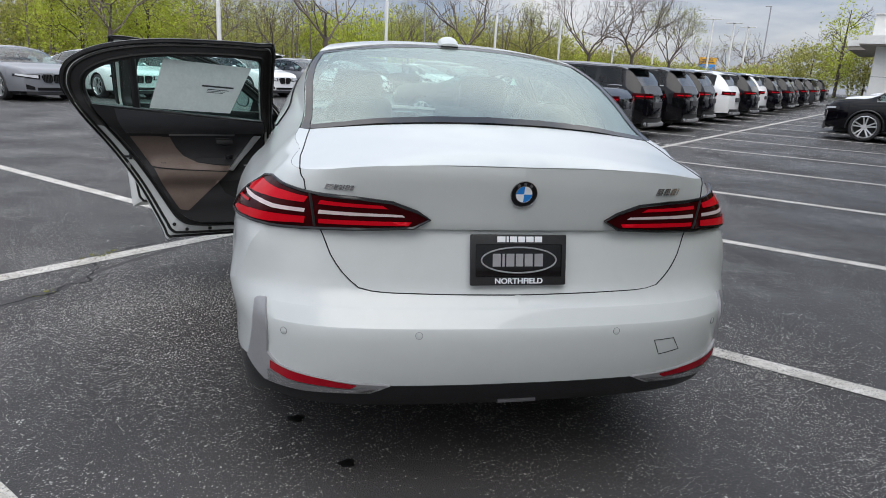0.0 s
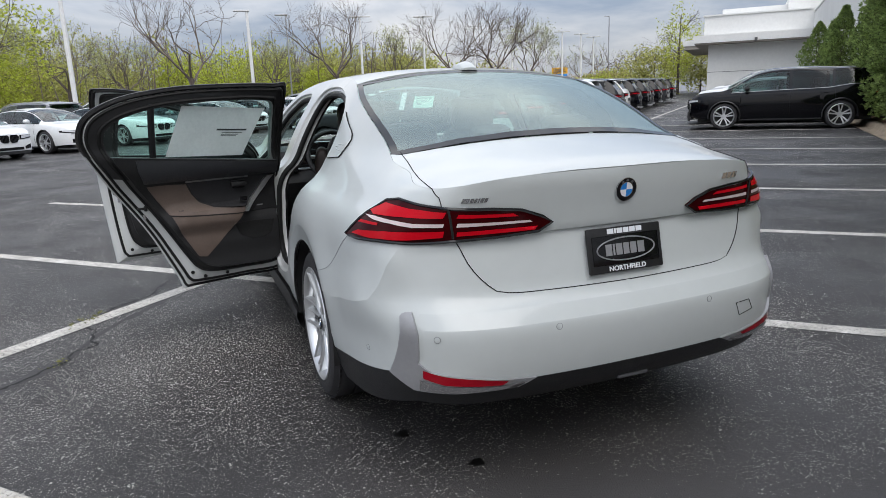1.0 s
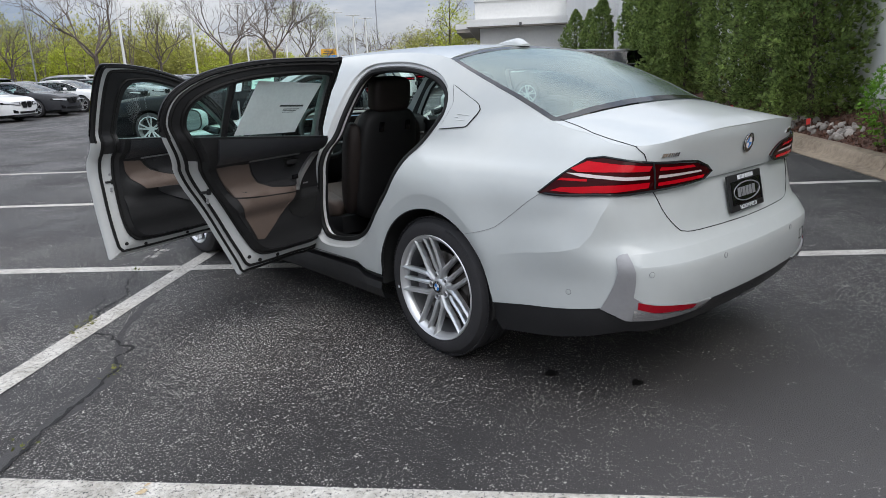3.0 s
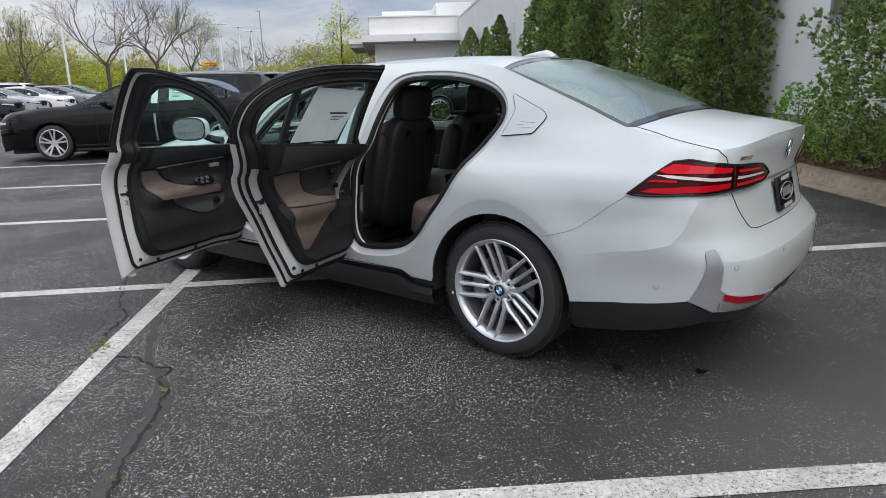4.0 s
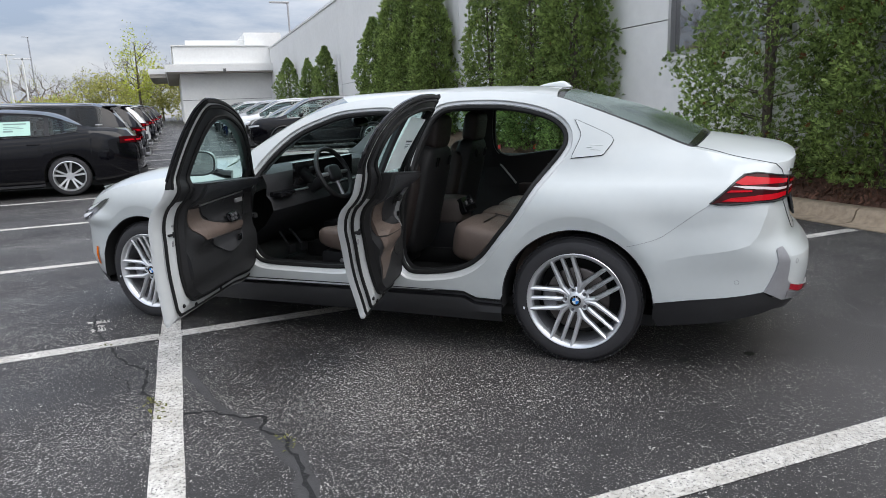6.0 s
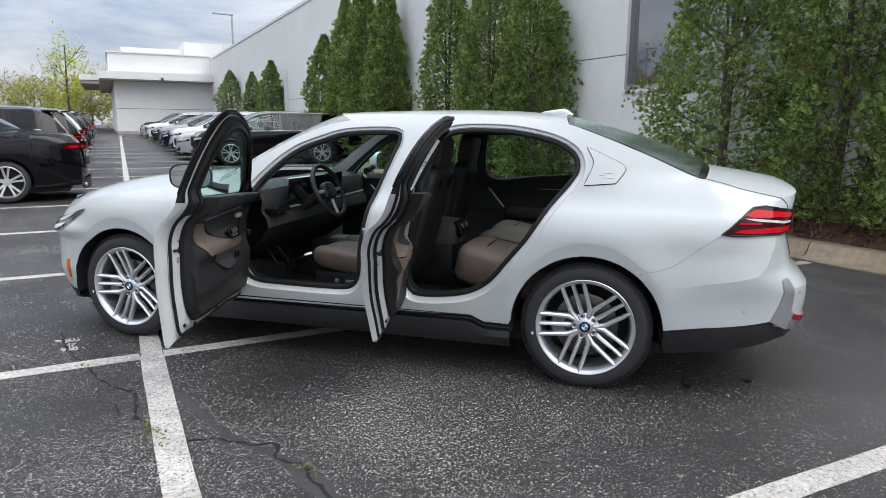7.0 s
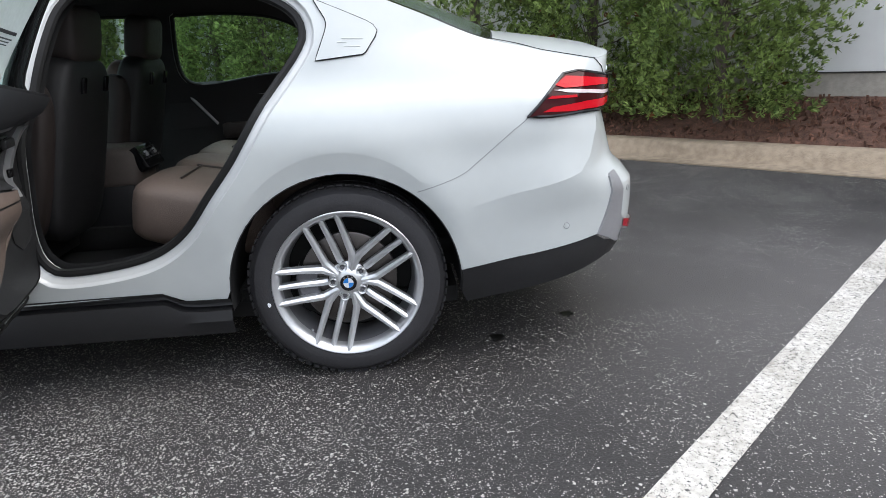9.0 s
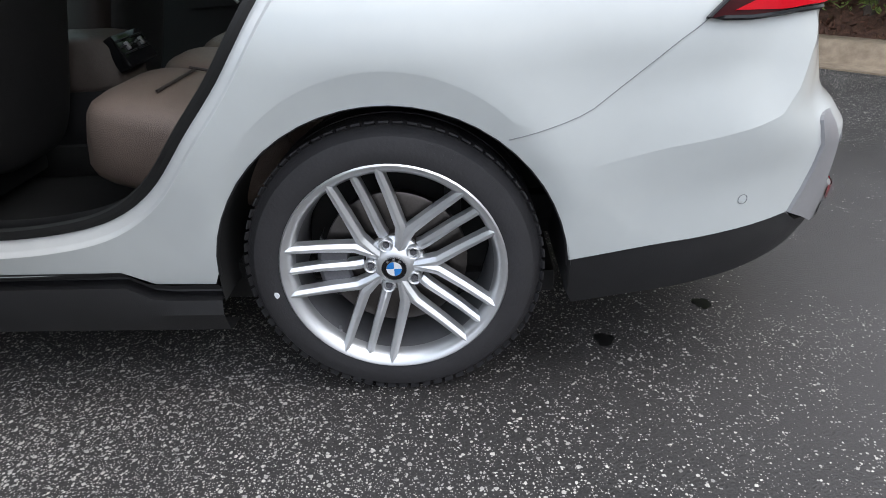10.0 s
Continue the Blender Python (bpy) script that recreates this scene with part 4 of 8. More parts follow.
def lamp_post(az, dist, H, arms=1, thick=0.11, material=WHITE_METAL):
    t = thing("lamp_post", "tall white car park lamp post with a flat head", "lamp post", group="lamp posts")
    p = far(az, dist)
    bm = bmesh.new()
    tube(bm, [p, p + Vector((0, 0, H))], [thick, thick * 0.75], 8)
    part("pole", bm, material, t)
    bm = bmesh.new()
    tube(bm, [p, p + Vector((0, 0, 0.7))], 0.28, 12)
    part("footing", bm, FOUNDATION, t)
    for k in range(arms):
        bm = bmesh.new()
        box(bm, -0.2, 1.1, -0.18, 0.18, -0.06, 0.06, 0.02, Matrix.Translation(p + Vector((0, 0, H))) @ pose(0, 0, 0, 0, 0, az + 90 + 180 * k))
        part("lamp_head", bm, material, t)
    return t


for az, dist, H, arms, thick in ((96.2, 48, 8.6, 1, 0.16), (83.2, 62, 8.8, 1, 0.16), (74.3, 72, 9.2, 2, 0.14), (69.1, 78, 9.6, 2, 0.13), (64.9, 95, 9.8, 2, 0.13), (61.8, 100, 9.2, 2, 0.13), (57.7, 105, 9.4, 2, 0.14), (56.2, 108, 9.2, 2, 0.14), (55.2, 112, 9.0, 2, 0.14), (49.8, 110, 7.0, 1, 0.13), (59.0, 150, 11.0, 1, 0.12)):
    lamp_post(az, dist, H, arms, thick)
lamp_post(80.2, 76, 10.0, 1, 0.09, ALU)
lamp_post(54.0, 170, 18.0, 1, 0.16, ALU)
SIGN_Y = mat("yellow_sign", (0.75, 0.38, 0.02), 0.5, 0, 0.05, 3)
SIGN_B = mat("blue_sign", (0.03, 0.22, 0.60), 0.5, 0, 0.05, 3)
sign = thing("road_sign_board", "yellow and blue sign board on posts beyond the lot", "sign")
sm = Matrix.Translation(far(57.9, 240)) @ pose(0, 0, 0, 0, 0, 57.9 - 90)
bm = bmesh.new()
box(bm, -2.7, 2.7, -0.2, 0.2, 7.4, 9.5, 0.05, sm)
part("upper_board", bm, SIGN_Y, sign, "yellow upper board")
bm = bmesh.new()
box(bm, -2.6, 2.6, -0.2, 0.2, 4.9, 7.36, 0.05, sm)
part("lower_board", bm, SIGN_B, sign, "blue lower board")
for x in (-1.9, 1.9):
    bm = bmesh.new()
    tube(bm, [sm @ Vector((x, 0.35, 0)), sm @ Vector((x, 0.35, 9.2))], 0.16, 6)
    part("post", bm, ALU, sign)
for x0, x1, z in ((-1.7, 1.7, 8.6), (-2.1, 2.1, 7.9)):
    bm = bmesh.new()
    box(bm, x0, x1, -0.24, -0.2, z, z + 0.3, 0, sm)
    part("lettering_bar", bm, INK, sign)


# ---------------------------------------------------------------- other parked cars
def car_paint(name, col, rough=0.25):
    return mat(name, col, rough, 0, 0.03, 2, coat=0.8 if max(col) > 0.1 else 0.5, rvar=0.02, spec=0.4 if max(col) > 0.1 else 0.08)


P_BLACK = car_paint("black_car_paint", (0.003, 0.003, 0.0045), 0.12)
P_WHITE = car_paint("white_car_paint", (0.72, 0.73, 0.73), 0.3)
P_GREY = car_paint("grey_car_paint", (0.16, 0.165, 0.18), 0.3)
P_SILVER = car_paint("silver_car_paint", (0.36, 0.37, 0.38), 0.3)
P_BLUE = car_paint("dark_blue_car_paint", (0.008, 0.014, 0.045), 0.2)
P_DARK = car_paint("dark_grey_car_paint", (0.035, 0.036, 0.04), 0.25)


def parked_car(kind, paint, label, m, group):
    """A whole car, y forward, its middle at the origin."""
    suv = kind == "suv"
    L, W, H = (4.72, 1.90, 1.68) if suv else ((5.38, 1.95, 1.55) if kind == "long" else (4.75, 1.86, 1.43))
    wb = 2.87 if suv else (3.21 if kind == "long" else 2.86)
    yf, yr = wb / 2 + 0.02, -wb / 2 + 0.02
    R = 0.365 if suv else 0.345
    h = L / 2
    c = thing(("sport_utility_car" if suv else "parked_saloon_car"), label, "car", m, group)
    if suv:
        top = smoothed((-2.36, 0.98), (-2.33, 1.09), (-2.25, 1.20), (-2.02, 1.50), (-1.88, 1.575), (-1.2, 1.65), (-0.3, 1.68), (0.3, 1.655), (0.62, 1.58), (1.0, 1.36), (1.38, 1.13), (1.47, 1.095), (1.9, 1.05), (2.2, 1.0), (2.33, 0.93), (2.36, 0.87))
        belt = smoothed((-2.36, 0.93), (-2.1, 1.08), (-1, 1.07), (0, 1.05), (1.0, 1.02), (1.45, 1.0), (2.0, 0.96), (2.28, 0.90), (2.36, 0.83))
        base, ws, rw, sg_y, bars = 0.27, (0.52, 1.40), (-2.26, -1.97), (-1.86, 1.30), (-1.22, -0.20)
    elif kind == "long":
        top = smoothed((-2.69, 0.95), (-2.64, 1.06), (-2.5, 1.13), (-2.15, 1.17), (-1.9, 1.22), (-1.35, 1.45), (-0.9, 1.52), (-0.3, 1.545), (0.05, 1.53), (0.35, 1.46), (0.8, 1.25), (1.12, 1.09), (1.2, 1.065), (1.8, 1.02), (2.3, 0.96), (2.6, 0.88), (2.69, 0.80))
        belt = smoothed((-2.69, 0.90), (-2.4, 1.04), (-1.2, 1.05), (0, 1.02), (0.8, 1.0), (1.2, 0.98), (2.0, 0.93), (2.5, 0.85), (2.69, 0.75))
        base, ws, rw, sg_y, bars = 0.21, (0.14, 1.14), (-2.05, -1.25), (-1.80, 1.02), (-1.32, -0.34)
    else:
        top = smoothed((-2.375, 0.90), (-2.34, 1.0), (-2.2, 1.06), (-1.75, 1.10), (-1.5, 1.16), (-1.0, 1.34), (-0.6, 1.41), (0, 1.43), (0.35, 1.41), (0.65, 1.345), (1.1, 1.14), (1.4, 0.985), (1.48, 0.965), (1.9, 0.905), (2.2, 0.85), (2.34, 0.785), (2.375, 0.745))
        belt = smoothed((-2.375, 0.85), (-2.2, 0.98), (-1.2, 0.98), (0, 0.945), (1, 0.93), (1.45, 0.91), (2, 0.845), (2.3, 0.775), (2.375, 0.71))
        base, ws, rw, sg_y, bars = 0.21, (0.42, 1.42), (-1.70, -0.85), (-1.45, 1.25), (-1.02, -0.12)
    plan = lambda y: W / 2 * (1 - 0.02 * (y / h) ** 2 - (0.24 if y > 0 else 0.21) * max(0.0, (abs(y) - h + 0.75) / 0.75) ** 2.4)
    prof = lambda t: 1 - 0.045 * (1 - min(1, t / 0.25)) - 0.05 * max(0, (t - 0.72) / 0.28) ** 1.6
    arch = R + 0.055

    def low(y):
        z = base + 0.05 * step(0.6, 1.0, abs(y) / h)
        for yc in (yf, yr):
            if abs(y - yc) < arch:
                z = max(z, R + math.sqrt(arch**2 - (y - yc) ** 2))
        return z

    def section(y):
        """Half the car's outline at y, from the sill over the belt and the roof rail to the middle."""
        w, z0, zb = plan(y), low(y), belt(y)
        rise_ = max(0.02, top(y) - zb)
        inset = min(0.04 + 0.30 * rise_, 0.21) if suv else min(0.055 + 0.42 * rise_, 0.29)
        rx, rz = w * 0.945 - inset, zb + rise_ * 0.86
        out = [(w * prof((z0 + (zb - z0) * t - base) / (zb - base)), z0 + (zb - z0) * t) for t in (0, 0.14, 0.35, 0.6, 0.82, 0.94)]
        out.append((w * 0.945, zb))
        for t in (0.5, 0.92):
            out.append((w * 0.945 - inset * t + 0.05 * min(rise_, 0.4) * t * (1 - t), zb + (rz - zb) * t))
        out.append((rx, rz))
        out += [(rx * q, zb + rise_ - (zb + rise_ - rz) * q**2.3) for q in (0.93, 0.75, 0.5, 0.25, 0.0)]
        return out

    cuts = list(np.linspace(-h, h, 43)) + [yc + arch * k for yc in (yf, yr) for k in (-1.001, -0.999, -0.95, -0.85, -0.7, -0.45, 0, 0.45, 0.7, 0.85, 0.95, 0.999, 1.001)]
    cuts += list(ws) + list(rw) + list(sg_y) + [b + d for b in bars for d in (-0.035, 0.035)]
    cuts = sorted(set(round(float(y), 4) for y in cuts))
    rows = [section(y) for y in cuts]
    bms = {k: bmesh.new() for k in ("body", "windscreen", "rear_window")}
    for sg in (1, -1):
        vs = {}

        def v(k, i, j):
            if k not in vs:
                vs[k] = {}
                if k not in bms:
                    bms[k] = bmesh.new()
            if (i, j) not in vs[k]:
                x, z = rows[i][j]
                vs[k][(i, j)] = bms[k].verts.new((sg * x, cuts[i], z))
            return vs[k][(i, j)]

        for i in range(len(cuts) - 1):
            y = (cuts[i] + cuts[i + 1]) / 2
            tall = top(y) - belt(y) > 0.10
            for j in range(len(rows[0]) - 1):
                k = "body"
                if j in (6, 7) and sg_y[0] < y < sg_y[1] and tall:
                    k = "glass_%d_%d" % (sg, sum(b < y for b in bars))
                    for q in range(len(bars)):
                        if abs(y - bars[q]) < 0.04:
                            k = "bar_%d_%d" % (sg, q)
                elif j >= 9 and ws[0] < y < ws[1]:
                    k = "windscreen"
                elif j >= 9 and rw[0] < y < rw[1]:
                    k = "rear_window"
                q = (v(k, i, j), v(k, i + 1, j), v(k, i + 1, j + 1), v(k, i, j + 1))
                bms[k].faces.new(q if sg > 0 else q[::-1])
    bmesh.ops.remove_doubles(bms["body"], verts=bms["body"].verts, dist=0.0005)
    for k, nm, material in (("body", "body", paint), ("windscreen", "windscreen", GLASS_DARK if suv else GLASS_MID), ("rear_window", "rear_window", GLASS_DARK)):
        part(nm, bms[k], material, c, sharp=48)
    for k in sorted(bms):
        if k[:3] == "bar":
            part("window_pillar", bms[k], GLOSSBLACK, c, sharp=48)
        elif k[:5] == "glass":
            part("side_glass", bms[k], GLASS_MID if not suv or k[-1] == "2" else GLASS_DARK, c, sharp=48)
    for sg in (1, -1):
        bm = bmesh.new()
        side_y = [y for y in cuts if sg_y[0] <= y <= sg_y[1]]
        tube(bm, [Vector((sg * (section(y)[6][0] + 0.004), y, section(y)[6][1] + 0.004)) for y in side_y], 0.010, 5)
        part("window_strip", bm, SATIN if suv else GLOSSBLACK, c)
        bm = bmesh.new()
        rail_y = [y for y in cuts if sg_y[0] + 0.15 <= y <= sg_y[1] - 0.35]
        tube(bm, [Vector((sg * (section(y)[9][0] + 0.004), y, section(y)[9][1] + (0.03 if suv else 0.0))) for y in rail_y], 0.014 if suv else 0.008, 5)
        part("roof_rail" if suv else "window_strip", bm, SATIN if suv else GLOSSBLACK, c)
        bm = bmesh.new()
        pm = Vector((sg * (W / 2 + 0.05), sg_y[1] - (0.46 if kind == "long" else 0.42), belt(0.9) + 0.08))
        bmesh.ops.create_icosphere(bm, subdivisions=2, radius=1, matrix=Matrix.Translation(pm) @ Matrix.Diagonal((0.11, 0.07, 0.07, 1)))
        box(bm, -0.06, 0.06, -0.03, 0.03, -0.02, 0.01, 0.005, Matrix.Translation(pm + Vector((-sg * 0.09, 0.0, -0.05))))
        part("door_mirror", bm, paint, c)
        for b in bars:
            yd = b + 0.22
            bm = bmesh.new()
            box(bm, -0.010, 0.014, -0.10, 0.10, -0.012, 0.012, 0.006, Matrix.Translation((sg * plan(yd) * 0.985, yd, belt(yd) - 0.13)))
            part("door_handle", bm, paint, c)
        for yd in (sg_y[1] - 0.25, bars[1], bars[0] - 0.05):
            bm = bmesh.new()
            tube(bm, [Vector((sg * (plan(yd) * prof((z - base) / (belt(yd) - base)) + 0.0005), yd, z)) for z in np.linspace(base + 0.12, belt(yd) - 0.01, 8) if z > low(yd)], 0.0035, 4)
            part("panel_gap", bm, SEAM, c)
    for sg in (1, -1):
        bm = bmesh.new()
        rows = [[Vector((sg * (plan(y) * 0.955 + 0.004), y, z)) for z in (base - 0.02, base + 0.05, base + 0.15)] for y in np.linspace(yr + arch, yf - arch, 10)]
        grid(bm, rows)
        bmesh.ops.recalc_face_normals(bm, faces=bm.faces)
        part("sill_cladding", bm, TRIM, c)
        for yc in (yf, yr):
            bm = bmesh.new()
            a = [Vector((sg * (W / 2 - 0.02), y, z)) for y, z in arc_at(yc, R, arch)]
            b = [Vector((sg * (W / 2 - 0.32), p.y, p.z)) for p in a]
            grid(bm, [a, b, [Vector((sg * (W / 2 - 0.32), yc, R))] * len(a)])
            bmesh.ops.remove_doubles(bm, verts=bm.verts, dist=1e-5)
            part("wheel_housing", bm, SKIRT, c)
            if suv:
                bm = bmesh.new()
                tube(bm, [Vector((sg * (plan(p.y) - 0.006), p.y, p.z)) for p in a], 0.022, 5)
                part("arch_cladding", bm, TRIM, c)
            w = new("wheel")
            w.parent = c
            w.matrix_basis = Matrix.Translation((sg * (W / 2 - 0.02), yc, R)) @ pose(0, 0, 0, 0, 90 * sg, 0)
            bm = bmesh.new()
            lathe(bm, [(R * 0.755, -0.005), (R * 0.80, 0.006), (R * 0.93, 0.0), (R, -0.03), (R, -0.2), (R * 0.75, -0.22)], 32)
            part("tyre", bm, TYRE, w)
            bm = bmesh.new()
            lathe(bm, [(R * 0.775, 0.004), (R * 0.74, 0.008), (R * 0.70, -0.02), (R * 0.68, -0.1)], 32)
            for k in range(5):
                for o in (-0.14, 0.14):
                    t = 2 * math.pi * k / 5
                    d = Vector((math.cos(t + o * 1.4), math.sin(t + o * 1.4), 0))
                    s = Vector((-d.y, d.x, 0)) * R * 0.045
                    vs = [bm.verts.new(q) for q in (d * R * 0.12 - s + Vector((0, 0, -0.02)), d * R * 0.12 + s + Vector((0, 0, -0.02)), d * R * 0.74 + s * 1.2 + Vector((0, 0, 0.003)), d * R * 0.74 - s * 1.2 + Vector((0, 0, 0.003)))]
                    bm.faces.new(vs)
            lathe(bm, [(0.0005, -0.012), (R * 0.17, -0.014), (R * 0.2, -0.03)], 16)
            part("rim", bm, RIM, w)
            bm = bmesh.new()
            lathe(bm, [(0.0005, -0.09), (R * 0.70, -0.09)], 20)
            part("wheel_back", bm, SKIRT, w)
    for sg in (1, -1):
        bm = bmesh.new()
        y = sg * h
        rim_ = section(y)
        rows = [[Vector((q * x, y + sg * 0.10 * (1 - abs(q) ** 2.2) * (1 - 0.5 * abs((z - base) / (belt(y) - base) - 0.45)), z)) for q in np.linspace(-1, 1, 15)] for x, z in rim_[:10] + [(rim_[10][0], rim_[10][1])]]
        crown = lambda q: top(y) - (top(y) - rim_[9][1]) * abs(0.93 * q) ** 2.3
        rows.append([Vector((q * rim_[10][0], y + sg * 0.035 * (1 - abs(q) ** 2.2), crown(q) - 0.004)) for q in np.linspace(-1, 1, 15)])
        rows.append([Vector((q * rim_[10][0], y - sg * 0.01, crown(q))) for q in np.linspace(-1, 1, 15)])
        grid(bm, rows)
        bmesh.ops.recalc_face_normals(bm, faces=bm.faces)
        part("front_panel" if sg > 0 else "rear_panel", bm, paint, c, sharp=40)
        bm = bmesh.new()
        rows = [[Vector((q * plan(y) * 0.94, y + sg * (0.12 * (1 - abs(q) ** 2.2) + 0.006), z)) for q in np.linspace(-1, 1, 11)] for z in ((base - 0.03, base + 0.01, base + 0.05) if sg > 0 and not suv else (base - 0.03, base + 0.06, base + 0.17))]
        grid(bm, rows)
        bmesh.ops.recalc_face_normals(bm, faces=bm.faces)
        part("lower_bumper", bm, TRIM, c)
    bm = bmesh.new()
    box(bm, -W * 0.40, W * 0.40, rw[0] + 0.4, ws[1] - 0.1, 0.5, belt(0) - 0.06, 0.03)
    for x in (-0.38, 0.38):
        for y in (sg_y[1] - 1.25, sg_y[1] - 2.15):
            box(bm, x - 0.22, x + 0.22, y - 0.08, y + 0.06, 0.6, belt(0) + 0.14, 0.05)
            box(bm, x - 0.12, x + 0.12, y - 0.10, y + 0.02, belt(0) + 0.14, belt(0) + 0.30, 0.04)
    part("cabin", bm, SOFT_BK, c, "dark cabin and seats")
    if suv:
        bm = bmesh.new()
        zr = top(rw[1])
        box(bm, -0.62, 0.62, rw[1] - 0.20, rw[1] + 0.10, zr - 0.012, zr + 0.026, 0.018)
        part("roof_spoiler", bm, paint, c)
        bm = bmesh.new()
        box(bm, -0.50, 0.50, -h - 0.135, -h - 0.06, base - 0.01, base + 0.075, 0.02)
        part("skid_plate", bm, SATIN, c, "silver lower bumper trim")
    # lamps, grille, plate
    yb, yfr = -h, h
    zt = 0.97 if suv else (0.96 if kind == "long" else 0.88)
    zh = 0.79 if suv else (0.71 if kind == "long" else 0.655)

    def wrap(sg, end, z_in, spots, lift=0.010, climb=0.0):
        """Places round an end of the car from height z_in on: shares of the half width, then distances along the side."""
        out = []
        for i, (kind_, q) in enumerate(spots):
            z = z_in + climb * i / len(spots)
            if kind_ == "x":
                out.append(Vector((sg * q * plan(end * h), end * (h + 0.10 * (1 - abs(q) ** 2.2) * 0.95 + lift), z)))
            else:
                y = end * (h - q)
                out.append(Vector((sg * (plan(y) * prof((z - base) / (belt(y) - base)) + lift), y, z)))
        return out

    for sg in (1, -1):
        for nm, end, zs, spots, material, lb in (
            ("tail_lamp", -1, (zt - 0.085, zt - 0.02, zt + 0.03), (("x", 0.48), ("x", 0.65), ("x", 0.82), ("x", 0.96), ("y", 0.04), ("y", 0.13), ("y", 0.24)), RED_DARK, "dark red tail lamp"),
            ("lamp_bar", -1, (zt - 0.05, zt - 0.02), (("x", 0.54), ("x", 0.72), ("x", 0.94), ("y", 0.04), ("y", 0.16)), RED, ""),
            ("headlamp_surround", 1, (zh - 0.075, zh - 0.01, zh + 0.045), (("x", 0.46), ("x", 0.64), ("x", 0.82), ("x", 0.96), ("y", 0.05), ("y", 0.16), ("y", 0.28)), GLOSSBLACK, ""),
            ("headlamp", 1, (zh - 0.052, zh + 0.030), (("x", 0.52), ("x", 0.66), ("x", 0.82), ("x", 0.96), ("y", 0.05), ("y", 0.19)), CLEAR_LAMP, "clear headlamp"),
        ):
            bm = bmesh.new()
            lift = 0.016 if nm in ("lamp_bar", "headlamp") else 0.010
            climb = 0.075 if end > 0 else 0.0
            tip = 0.4 if end > 0 else 1.0  # headlamps narrow towards the wing
            rows = [wrap(sg, end, z, spots, lift, climb - (1 - tip) * (z - zs[0])) for z in zs]
            grid(bm, rows)
            bmesh.ops.recalc_face_normals(bm, faces=bm.faces)
            part(nm, bm, material, c, lb)
        bm = bmesh.new()
        g0, g1 = (zh - 0.23, zh + 0.065) if kind != "sedan" else (zh - 0.16, zh + 0.055)
        loop = [(0.018, g0 + 0.05), (0.05, g0), (0.20, g0 + 0.01), (0.25, g0 + 0.07), (0.28, g1 - 0.05), (0.23, g1), (0.05, g1), (0.018, g1 - 0.04)]
        face = lambda x, z, d: (sg * x, yfr + 0.10 * (1 - (x / plan(yfr)) ** 2.2) + d, z)
        bm.faces.new([bm.verts.new(face(x, z, 0.012)) for x, z in loop])
        grille = part("grille", bm, GLOSSBLACK, c, "black grille opening")
        for x in np.linspace(0.05, 0.235, 6):
            bm = bmesh.new()
            tube(bm, [face(x, z, 0.018) for z in (g0 + 0.02, g1 - 0.02)], 0.006, 4)
            part("grille_bar", bm, TRIM, grille)
        bm = bmesh.new()
        tube(bm, [face(x, z, 0.016) for x, z in loop], 0.006, 5, True)
        part("grille_rim", bm, SATIN if kind == "long" else GLOSSBLACK, c)
        bm = bmesh.new()
        grid(bm, [wrap(sg, 1, z, (("x", 0.66), ("x", 0.80), ("x", 0.95)), 0.010, k) for z, k in ((base + 0.09, 0.03), (base + 0.17, 0.10))])
        part("air_intake", bm, GLOSSBLACK, c)
        bm = bmesh.new()
        tube(bm, [(sg * 0.58, yb + 0.02, base + 0.04), (sg * 0.58, yb - 0.07, base + 0.04)], 0.045, 10)
        part("exhaust_tip", bm, SATIN, c)
    bm = bmesh.new()
    grid(bm, [[Vector((q * 0.40, yfr + 0.10 * (1 - (abs(q) * 0.40 / plan(yfr)) ** 2.2) + 0.012, z)) for q in np.linspace(-1, 1, 9)] for z in (base + 0.08, base + 0.155)])
    part("lower_intake", bm, GLOSSBLACK, c)
    bm = bmesh.new()
    box(bm, -0.26, 0.26, yb - 0.125, yb - 0.08, (0.68 if suv else 0.60), (0.81 if suv else 0.73), 0.006)
    part("rear_plate", bm, INK, c)
    bm = bmesh.new()
    box(bm, -W * 0.40, W * 0.40, -h + 0.2, h - 0.2, base - 0.06, base + 0.05, 0.02)
    part("underbody", bm, SKIRT, c)
    return c


def arc_at(yc, R, arch, n=18):
    return [(yc + arch * math.cos(t), R + arch * math.sin(t)) for t in np.linspace(-0.15, math.pi + 0.15, n)]


BASE = {}
PAINTS = {"black": P_BLACK, "white": P_WHITE, "grey": P_GREY, "silver": P_SILVER, "blue": P_BLUE, "dark": P_DARK}
WORDS = {"black": "glossy black", "white": "white", "grey": "mid-grey metallic", "silver": "silver metallic", "blue": "dark blue", "dark": "dark grey"}


def put_car(kind, paint, a, b, turn, group, where):
    """Park a car with its middle at (a, b)."""
    key = (kind, paint, group)
    m = lot_pose(a, b, turn)
    if key not in BASE:
        BASE[key] = parked_car(kind, PAINTS[paint], f"{WORDS[paint]} {'sport utility car' if kind == 'suv' else 'saloon car'} {where}", m, group)
        return BASE[key]
    return copy_thing(BASE[key], m)


